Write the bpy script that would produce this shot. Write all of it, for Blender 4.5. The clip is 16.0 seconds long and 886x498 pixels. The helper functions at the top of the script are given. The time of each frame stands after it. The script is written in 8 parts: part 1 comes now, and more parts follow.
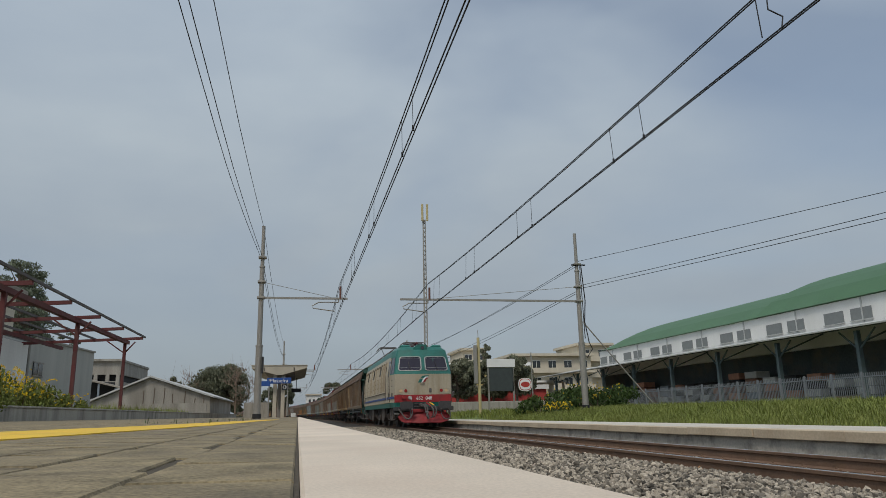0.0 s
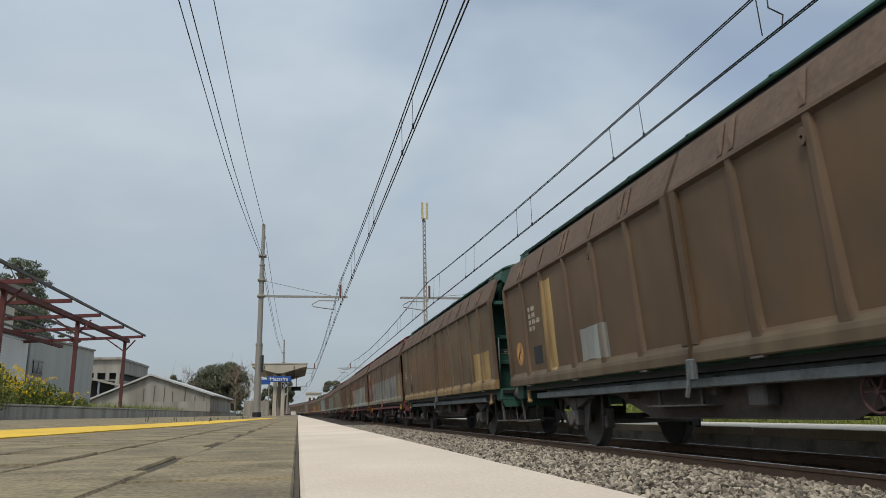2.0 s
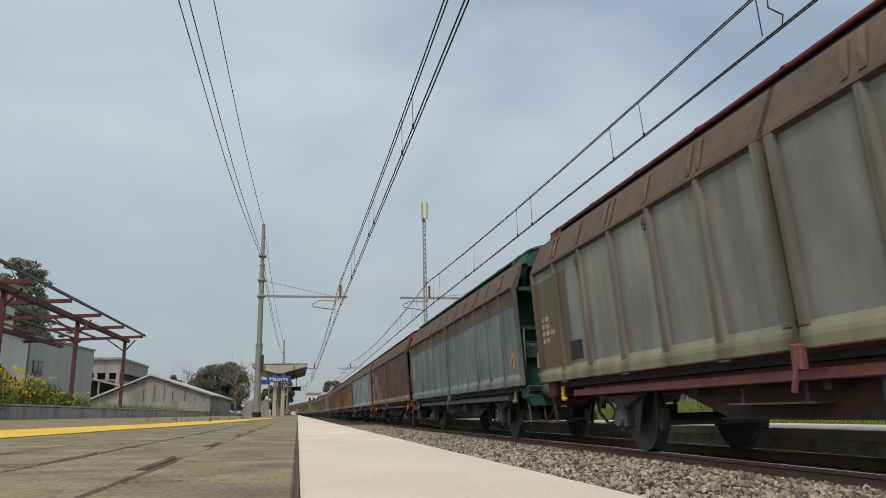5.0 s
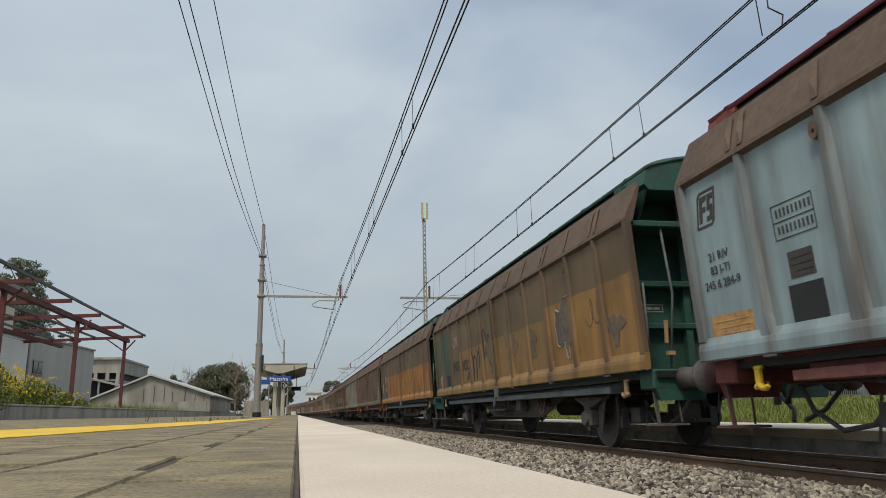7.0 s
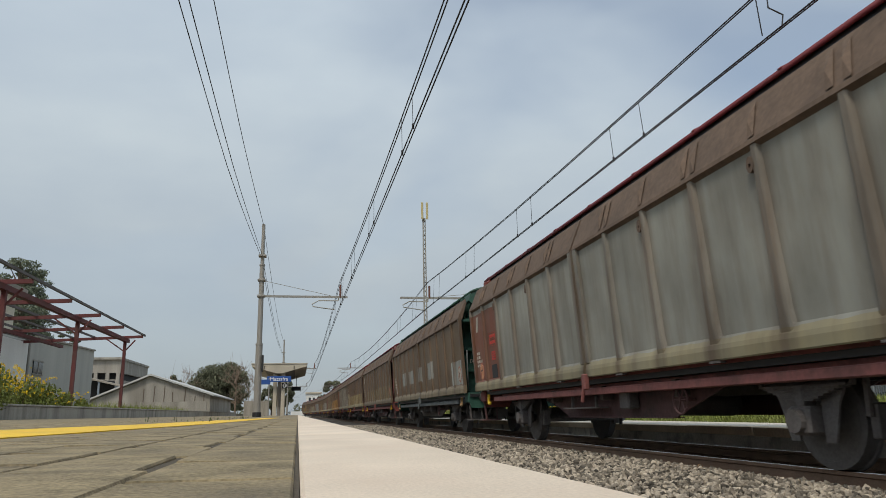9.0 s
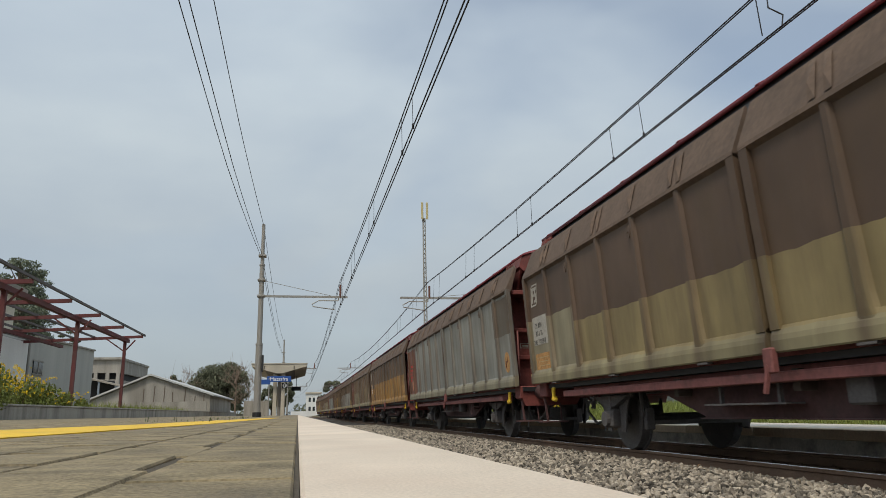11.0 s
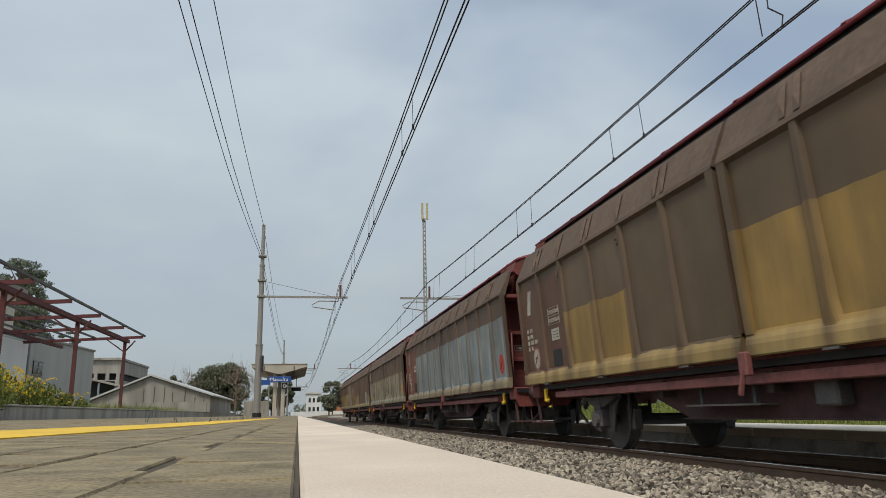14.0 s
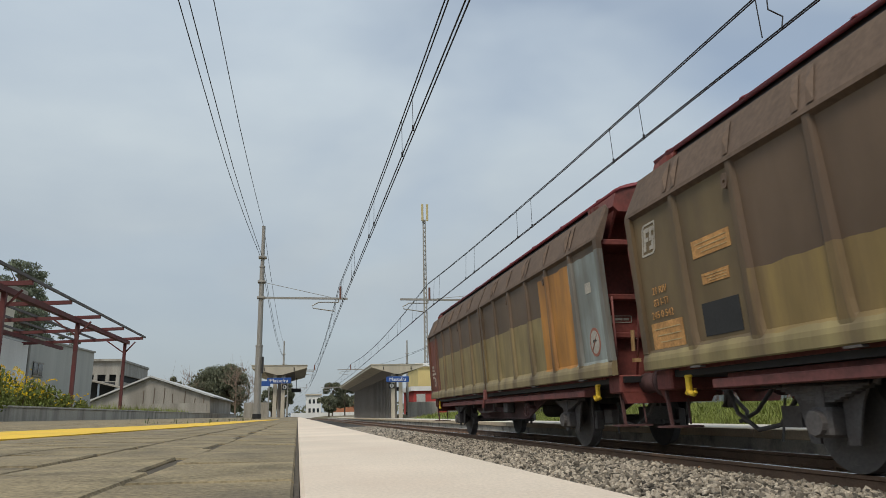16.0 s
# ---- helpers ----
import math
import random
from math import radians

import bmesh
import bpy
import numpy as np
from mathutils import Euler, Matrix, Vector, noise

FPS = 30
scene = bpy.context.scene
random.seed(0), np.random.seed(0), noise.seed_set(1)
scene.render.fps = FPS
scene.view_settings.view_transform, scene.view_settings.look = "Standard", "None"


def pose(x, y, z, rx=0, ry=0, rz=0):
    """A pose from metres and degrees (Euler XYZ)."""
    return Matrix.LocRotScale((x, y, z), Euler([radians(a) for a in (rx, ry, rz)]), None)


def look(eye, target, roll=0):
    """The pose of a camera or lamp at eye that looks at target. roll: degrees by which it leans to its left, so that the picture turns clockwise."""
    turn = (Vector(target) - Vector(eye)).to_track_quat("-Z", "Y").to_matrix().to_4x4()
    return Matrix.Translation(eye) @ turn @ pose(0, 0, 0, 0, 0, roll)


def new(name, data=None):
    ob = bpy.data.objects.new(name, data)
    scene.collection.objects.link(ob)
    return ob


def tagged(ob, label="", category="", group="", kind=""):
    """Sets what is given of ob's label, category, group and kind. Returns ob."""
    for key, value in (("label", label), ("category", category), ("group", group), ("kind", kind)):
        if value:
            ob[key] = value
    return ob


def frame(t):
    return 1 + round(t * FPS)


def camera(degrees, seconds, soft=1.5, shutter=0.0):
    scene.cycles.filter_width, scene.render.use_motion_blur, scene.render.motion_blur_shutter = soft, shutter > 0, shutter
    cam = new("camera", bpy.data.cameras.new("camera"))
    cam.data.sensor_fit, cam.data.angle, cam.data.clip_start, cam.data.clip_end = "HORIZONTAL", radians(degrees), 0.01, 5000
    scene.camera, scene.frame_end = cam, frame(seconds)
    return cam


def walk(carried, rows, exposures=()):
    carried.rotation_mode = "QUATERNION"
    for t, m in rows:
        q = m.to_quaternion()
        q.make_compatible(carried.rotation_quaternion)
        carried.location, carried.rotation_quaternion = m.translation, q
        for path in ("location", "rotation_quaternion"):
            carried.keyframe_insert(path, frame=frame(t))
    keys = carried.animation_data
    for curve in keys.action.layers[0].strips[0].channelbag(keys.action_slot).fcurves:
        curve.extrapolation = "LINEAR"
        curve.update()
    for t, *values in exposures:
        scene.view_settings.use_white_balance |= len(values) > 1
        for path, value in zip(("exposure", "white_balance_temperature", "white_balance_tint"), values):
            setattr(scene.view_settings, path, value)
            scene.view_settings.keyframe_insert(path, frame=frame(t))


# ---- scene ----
cam = camera(64.64, 16.0, soft=0.85, shutter=0.025)
EYE = (0.0, 0.0, 0.08)
LOW = pose(*EYE, 103.2076, 1.2199, -11.4174)
MID = pose(*EYE, 103.0761, 1.2205, -11.4234)
walk(cam, [(0.0, LOW), (1.1, LOW), (1.5, MID), (8.0, MID), (13.6, MID), (14.8, LOW), (16.0, LOW)],
     exposures=[(0.0, -0.26, 6800, 10), (1.0, -0.28, 6850, 10), (2.0, 0.06, 6850, 9.5), (3.5, 0.08, 6900, 9.5), (8.0, 0.10, 7000, 9.5), (16.0, 0.10, 7000, 9.5)])

# ---- light ----
SUN_EL, SUN_AZ = 52, 215  # degrees; azimuth clockwise from the line's far end (+y)
sun_way = Vector((math.sin(radians(SUN_AZ)) * math.cos(radians(SUN_EL)), math.cos(radians(SUN_AZ)) * math.cos(radians(SUN_EL)), math.sin(radians(SUN_EL))))
sun = new("sun", bpy.data.lights.new("sun", "SUN"))
sun.data.energy, sun.data.angle, sun.data.color = 1.7, radians(14), (1.0, 0.94, 0.85)
sun.matrix_world = look(sun_way * 50, (0, 0, 0))


def world():
    w = bpy.data.worlds.new("sky")
    scene.world = w
    w.use_nodes = True
    nt = w.node_tree
    nt.nodes.clear()
    N = lambda kind, **kw: node(nt, kind, **kw)
    sky = N("ShaderNodeTexSky", sky_type="NISHITA", sun_disc=False, sun_elevation=radians(SUN_EL), sun_rotation=radians(SUN_AZ), dust_density=2.0)
    bright = N("ShaderNodeVectorMath", operation="SCALE")
    bright.inputs["Scale"].default_value = 0.132
    nt.links.new(sky.outputs[0], bright.inputs[0])
    co = N("ShaderNodeTexCoord")
    mp = N("ShaderNodeMapping")
    mp.inputs["Scale"].default_value = (1.0, 1.0, 2.2)
    mp.inputs["Location"].default_value = (3.1, 1.7, 0.4)
    nt.links.new(co.outputs["Generated"], mp.inputs[0])
    big = N("ShaderNodeTexNoise")
    big.inputs["Scale"].default_value, big.inputs["Detail"].default_value, big.inputs["Roughness"].default_value = 1.5, 4, 0.45
    big.inputs["Distortion"].default_value = 0.5
    nt.links.new(mp.outputs[0], big.inputs["Vector"])
    ramp = N("ShaderNodeValToRGB")
    ramp.color_ramp.elements[0].position, ramp.color_ramp.elements[1].position = 0.36, 0.60
    ramp.color_ramp.elements[0].color, ramp.color_ramp.elements[1].color = (0.36, 0.36, 0.36, 1), (1, 1, 1, 1)
    nt.links.new(big.outputs[0], ramp.inputs[0])
    # bluer gaps to the right of the line, greyer haze to the left and low down
    sep = N("ShaderNodeSeparateXYZ")
    nt.links.new(co.outputs["Generated"], sep.inputs[0])
    side = N("ShaderNodeMapRange")
    for i, v in enumerate((0.02, 0.42, 1.0, 0.0)):
        side.inputs[1 + i].default_value = v
    nt.links.new(sep.outputs[0], side.inputs[0])
    low = N("ShaderNodeMapRange")
    for i, v in enumerate((0.10, 0.32, 1.0, 0.0)):
        low.inputs[1 + i].default_value = v
    nt.links.new(sep.outputs[2], low.inputs[0])
    mx = N("ShaderNodeMath", operation="MAXIMUM")
    nt.links.new(side.outputs[0], mx.inputs[0]), nt.links.new(low.outputs[0], mx.inputs[1])
    mx2 = N("ShaderNodeMath", operation="MAXIMUM")
    half = N("ShaderNodeMath", operation="MULTIPLY")
    half.inputs[1].default_value = 0.85
    nt.links.new(mx.outputs[0], half.inputs[0])
    nt.links.new(half.outputs[0], mx2.inputs[0]), nt.links.new(ramp.outputs[0], mx2.inputs[1])
    # cloud colour, mottled at a second scale
    fine = N("ShaderNodeTexNoise")
    fine.inputs["Scale"].default_value, fine.inputs["Detail"].default_value = 4.5, 5
    nt.links.new(mp.outputs[0], fine.inputs["Vector"])
    cl = N("ShaderNodeValToRGB")
    cl.color_ramp.elements[0].position, cl.color_ramp.elements[1].position = 0.3, 0.7
    cl.color_ramp.elements[0].color, cl.color_ramp.elements[1].color = (0.378, 0.458, 0.552, 1), (0.432, 0.512, 0.592, 1)
    nt.links.new(fine.outputs[0], cl.inputs[0])
    # the veil is brightest high up, towards the hidden sun
    up = N("ShaderNodeMapRange")
    for i, v in enumerate((-0.1, 1.0, 0.735, 1.72)):
        up.inputs[1 + i].default_value = v
    nt.links.new(sep.outputs[2], up.inputs[0])
    lit = N("ShaderNodeVectorMath", operation="SCALE")
    nt.links.new(cl.outputs[0], lit.inputs[0]), nt.links.new(up.outputs[0], lit.inputs["Scale"])
    mix = N("ShaderNodeMix", data_type="RGBA")
    nt.links.new(mx2.outputs[0], mix.inputs["Factor"])
    nt.links.new(bright.outputs[0], mix.inputs[6]), nt.links.new(lit.outputs[0], mix.inputs[7])
    bg = N("ShaderNodeBackground")
    bg.inputs[1].default_value = 1.0
    nt.links.new(mix.outputs[2], bg.inputs[0])
    out = N("ShaderNodeOutputWorld")
    nt.links.new(bg.outputs[0], out.inputs[0])


def node(nt, kind, **kw):
    n = nt.nodes.new(kind)
    for k, v in kw.items():
        setattr(n, k, v)
    return n


world()


# ---- materials ----
def material(name, colour, rough=0.8, metal=0.0, spread=0.25, scale=3.0, fine=40.0, bump=0.15, stain=None, stain_scale=0.7, stain_amount=0.5,
             vary=0.0, streak=False, island=False, spec=0.5, depth=0.01):
    """A surface with variation at two scales, optional stains of another colour, and fine relief."""
    m = bpy.data.materials.new(name)
    m.use_nodes = True
    nt = m.node_tree
    b = nt.nodes["Principled BSDF"]
    co = node(nt, "ShaderNodeTexCoord")
    vec = co.outputs["Object"]
    if streak:
        mp = node(nt, "ShaderNodeMapping")
        mp.inputs["Scale"].default_value = (1, 1, 0.12)
        nt.links.new(vec, mp.inputs[0])
        vec = mp.outputs[0]
    a = node(nt, "ShaderNodeTexNoise")
    a.inputs["Scale"].default_value, a.inputs["Detail"].default_value = scale, 6
    nt.links.new(vec, a.inputs["Vector"])
    f = node(nt, "ShaderNodeTexNoise")
    f.inputs["Scale"].default_value, f.inputs["Detail"].default_value = fine, 4
    nt.links.new(co.outputs["Object"], f.inputs["Vector"])
    add = node(nt, "ShaderNodeMath", operation="ADD")
    nt.links.new(a.outputs[0], add.inputs[0]), nt.links.new(f.outputs[0], add.inputs[1])
    mr = node(nt, "ShaderNodeMapRange")
    for i, v in enumerate((0.6, 1.4, 1 - spread, 1 + spread)):
        mr.inputs[1 + i].default_value = v
    nt.links.new(add.outputs[0], mr.inputs[0])
    val = mr.outputs[0]
    if vary:
        src = node(nt, "ShaderNodeNewGeometry").outputs["Random Per Island"] if island else node(nt, "ShaderNodeObjectInfo").outputs["Random"]
        mv = node(nt, "ShaderNodeMapRange")
        mv.inputs[3].default_value, mv.inputs[4].default_value = 1 - vary, 1 + vary
        nt.links.new(src, mv.inputs[0])
        mul = node(nt, "ShaderNodeMath", operation="MULTIPLY")
        nt.links.new(val, mul.inputs[0]), nt.links.new(mv.outputs[0], mul.inputs[1])
        val = mul.outputs[0]
    sc = node(nt, "ShaderNodeVectorMath", operation="SCALE")
    sc.inputs[0].default_value = colour
    nt.links.new(val, sc.inputs["Scale"])
    col = sc.outputs[0]
    if stain:
        s = node(nt, "ShaderNodeTexNoise")
        s.inputs["Scale"].default_value, s.inputs["Detail"].default_value, s.inputs["Roughness"].default_value = stain_scale, 8, 0.65
        nt.links.new(vec, s.inputs["Vector"])
        r = node(nt, "ShaderNodeMapRange")
        for i, v in enumerate((0.48, 0.68, 0.0, stain_amount)):
            r.inputs[1 + i].default_value = v
        nt.links.new(s.outputs[0], r.inputs[0])
        mix = node(nt, "ShaderNodeMix", data_type="RGBA")
        nt.links.new(r.outputs[0], mix.inputs["Factor"])
        nt.links.new(col, mix.inputs[6])
        mix.inputs[7].default_value = (*stain, 1)
        col = mix.outputs[2]
    nt.links.new(col, b.inputs["Base Color"])
    b.inputs["Roughness"].default_value, b.inputs["Metallic"].default_value = rough, metal
    b.inputs["Specular IOR Level"].default_value = spec
    if bump:
        bp = node(nt, "ShaderNodeBump")
        bp.inputs["Strength"].default_value, bp.inputs["Distance"].default_value = bump, depth
        nt.links.new(f.outputs[0], bp.inputs["Height"])
        nt.links.new(bp.outputs[0], b.inputs["Normal"])
    return m


def glow(name, colour, strength):
    m = bpy.data.materials.new(name)
    m.use_nodes = True
    b = m.node_tree.nodes["Principled BSDF"]
    b.inputs["Base Color"].default_value = (*colour, 1)
    b.inputs["Emission Color"].default_value, b.inputs["Emission Strength"].default_value = (*colour, 1), strength
    return m


PAVER = material("tan_paver", (0.238, 0.190, 0.112), 0.9, spread=0.75, scale=7, fine=130, bump=0.9, stain=(0.15, 0.125, 0.095), stain_scale=2.2, stain_amount=0.65, vary=0.10, depth=0.004)
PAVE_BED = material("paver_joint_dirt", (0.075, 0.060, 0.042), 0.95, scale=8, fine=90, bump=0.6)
COPING = material("cream_coping_stone", (0.70, 0.59, 0.475), 0.75, spread=0.20, scale=2.5, fine=200, bump=0.45, stain=(0.60, 0.46, 0.36), stain_scale=1.6, stain_amount=0.45, vary=0.05, depth=0.003)
YELLOW = material("worn_yellow_paint", (0.80, 0.50, 0.03), 0.7, spread=0.2, scale=2, fine=30, stain=(0.45, 0.30, 0.10), stain_scale=4, stain_amount=0.5)
CONCRETE = material("weathered_concrete", (0.36, 0.34, 0.30), 0.9, spread=0.25, scale=1.2, fine=25, bump=0.4, stain=(0.12, 0.11, 0.095), stain_scale=1.3, stain_amount=0.7, streak=True)
PLAT2 = material("pale_platform_face", (0.55, 0.45, 0.325), 0.85, spread=0.2, scale=1.2, fine=25, bump=0.3, stain=(0.36, 0.24, 0.15), stain_scale=0.8, stain_amount=0.5, streak=True)
PLAT2_TOP = material("pale_platform_top", (0.62, 0.57, 0.49), 0.85, spread=0.15, scale=1.2, fine=25, bump=0.2, vary=0.06)
PLAT2_BASE = material("grey_platform_wall", (0.47, 0.435, 0.38), 0.9, spread=0.25, scale=1.5, fine=25, bump=0.4, stain=(0.13, 0.115, 0.10), stain_scale=1.6, stain_amount=0.85)
BALLAST = material("grey_ballast_stone", (0.285, 0.246, 0.196), 0.9, spread=0.45, scale=9, fine=90, bump=0.5, vary=0.85, island=True)
# near-black base: shade in the gaps between loose stones is put in the colour
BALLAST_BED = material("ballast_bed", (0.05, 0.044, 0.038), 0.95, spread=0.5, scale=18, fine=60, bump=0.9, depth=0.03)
ORANGE_STONE = material("orange_stone", (0.50, 0.27, 0.13), 0.9, scale=9, fine=60, bump=0.4)
RAIL = material("rusty_rail_steel", (0.190, 0.118, 0.080), 0.75, metal=0.2, spread=0.35, scale=3, fine=60, stain=(0.22, 0.13, 0.075), stain_scale=2, stain_amount=0.5)
RAIL_TOP = material("polished_rail_head", (0.72, 0.72, 0.73), 0.22, metal=1.0, spread=0.12, scale=2, fine=30, bump=0)
SLEEPER = material("stained_concrete_sleeper", (0.16, 0.13, 0.105), 0.9, spread=0.3, scale=4, fine=40, bump=0.4)
GROUND = material("dry_soil", (0.17, 0.14, 0.09), 0.95, spread=0.35, scale=0.5, fine=9, bump=0.5, stain=(0.08, 0.11, 0.03), stain_scale=0.12, stain_amount=0.8, depth=0.05)
GRASS = material("spring_grass", (0.180, 0.212, 0.052), 0.65, spread=0.3, scale=0.6, fine=7, bump=0, vary=0.42, island=True, stain=(0.20, 0.21, 0.06), stain_scale=0.35, stain_amount=0.7, spec=0.25)
TURF = material("turf", (0.12, 0.16, 0.036), 0.95, spread=0.35, scale=0.8, fine=9, bump=0.7, depth=0.08)
WEED = material("dark_weed_leaf", (0.05, 0.085, 0.022), 0.7, spread=0.3, scale=2, fine=8, bump=0, vary=0.4, island=True, spec=0.3)
FLOWER = material("yellow_flower", (0.80, 0.56, 0.02), 0.7, spread=0.15, bump=0, vary=0.2, island=True)
PINE = material("pine_needles", (0.150, 0.172, 0.120), 0.8, spread=0.3, scale=1, fine=5, bump=0, vary=0.45, island=True, spec=0.2)
LEAF = material("olive_leaf", (0.140, 0.148, 0.098), 0.75, spread=0.3, scale=1, fine=5, bump=0, vary=0.45, island=True, spec=0.2)
BARK = material("bark", (0.13, 0.10, 0.075), 0.95, spread=0.35, scale=4, fine=20, bump=0.7)
TWIG = material("bare_twig", (0.22, 0.16, 0.12), 0.9, spread=0.3, bump=0)
STEEL = material("galvanised_mast_steel", (0.32, 0.31, 0.285), 0.6, metal=0.3, spread=0.2, scale=1.5, fine=20, stain=(0.17, 0.13, 0.10), stain_scale=1.5, stain_amount=0.5, streak=True)
DARK = material("dark_wire", (0.035, 0.035, 0.038), 0.6, metal=0.5, bump=0)
BLACKSTEEL = material("grimy_black_steel", (0.128, 0.116, 0.112), 0.7, metal=0.15, spread=0.35, scale=3, fine=30, bump=0.2, stain=(0.07, 0.055, 0.046), stain_scale=2, stain_amount=0.6)
INSUL = material("brown_insulator", (0.16, 0.06, 0.04), 0.3, bump=0)
REDSTEEL = material("faded_red_steel", (0.125, 0.030, 0.030), 0.7, spread=0.25, scale=2, fine=20, stain=(0.10, 0.055, 0.045), stain_scale=1.5, stain_amount=0.6)
PLASTER = material("grey_plaster", (0.42, 0.415, 0.385), 0.9, spread=0.14, scale=0.7, fine=14, bump=0.2, stain=(0.30, 0.30, 0.28), stain_scale=0.5, stain_amount=0.6, streak=True)
STUCCO = material("old_stucco", (0.33, 0.31, 0.275), 0.9, spread=0.4, scale=1.4, fine=14, bump=0.3, stain=(0.19, 0.17, 0.14), stain_scale=0.6, stain_amount=0.7, streak=True)
WHITE = material("white_render", (0.76, 0.76, 0.74), 0.85, spread=0.08, scale=0.6, fine=10, bump=0.1, stain=(0.60, 0.60, 0.57), stain_scale=0.4, stain_amount=0.4, streak=True)
CREAM = material("cream_render", (0.60, 0.545, 0.44), 0.85, spread=0.12, scale=0.5, fine=9, bump=0.1, stain=(0.42, 0.37, 0.30), stain_scale=0.4, stain_amount=0.5, streak=True)
REDWALL = material("red_render", (0.42, 0.055, 0.05), 0.8, spread=0.12, scale=0.6, fine=9, bump=0.1)
BRICKWALL = material("orange_render", (0.42, 0.17, 0.09), 0.85, spread=0.15, scale=0.6, fine=9, bump=0.1)
YELLOWWALL = material("yellow_render", (0.62, 0.50, 0.22), 0.85, spread=0.12, scale=0.6, fine=9, bump=0.1)
GREENROOF = material("green_sheet_roof", (0.058, 0.148, 0.062), 0.55, spread=0.14, scale=0.35, fine=5, bump=0.1, stain=(0.075, 0.165, 0.085), stain_scale=0.25, stain_amount=0.5)
CANOPY = material("corrugated_fibre_sheet", (0.47, 0.48, 0.47), 0.75, spread=0.15, scale=0.8, fine=10, bump=0.1)
TILE = material("old_roof_tile", (0.30, 0.27, 0.23), 0.9, spread=0.3, scale=1, fine=12, bump=0.4)
GLASS = material("dark_window_glass", (0.035, 0.040, 0.045), 0.12, spread=0.1, bump=0, spec=0.8)
SHUTTER = material("grey_shutter", (0.20, 0.215, 0.215), 0.7, spread=0.12, bump=0.1)
# dark blue-grey that carries the shade under the warehouse canopy in its colour
SHADEWALL = material("shaded_blue_grey_wall", (0.075, 0.095, 0.10), 0.9, spread=0.4, scale=0.6, fine=6, bump=0.1, stain=(0.16, 0.13, 0.10), stain_scale=0.5, stain_amount=0.7)
COLUMN = material("dark_blue_green_column", (0.085, 0.125, 0.135), 0.6, spread=0.2, bump=0.1)
# near-black colour that stands in for the shade inside openings and recesses
DARKIN = material("dark_interior", (0.03, 0.031, 0.033), 0.9, spread=0.2, bump=0)
BLUEGREY = material("blue_grey_steel", (0.20, 0.24, 0.28), 0.6, metal=0.2, spread=0.15, bump=0.05)
FENCE = material("galvanised_fence", (0.25, 0.27, 0.30), 0.55, metal=0.4, spread=0.15, bump=0.05)
SHELTER = material("shelter_concrete", (0.52, 0.47, 0.38), 0.85, spread=0.15, scale=0.8, fine=12, bump=0.2, stain=(0.33, 0.29, 0.24), stain_scale=0.7, stain_amount=0.6, streak=True)
# darker copy of the shelter concrete, with the shade below the roof painted in
SHELTER_UNDER = material("shaded_shelter_concrete", (0.24, 0.22, 0.20), 0.8, spread=0.15, bump=0.1)
SIGNBLUE = material("blue_sign_enamel", (0.020, 0.080, 0.30), 0.4, spread=0.08, bump=0)
SIGNWHITE = material("white_sign_enamel", (0.80, 0.80, 0.80), 0.5, spread=0.05, bump=0)
BLACK = material("black_paint_and_shade", (0.02, 0.02, 0.022), 0.5, spread=0.15, bump=0)
ANTENNA = material("pale_antenna_panel", (0.50, 0.42, 0.22), 0.6, spread=0.1, bump=0)
PLASTIC = material("plastic_crates", (0.30, 0.15, 0.10), 0.7, vary=0.5, bump=0)


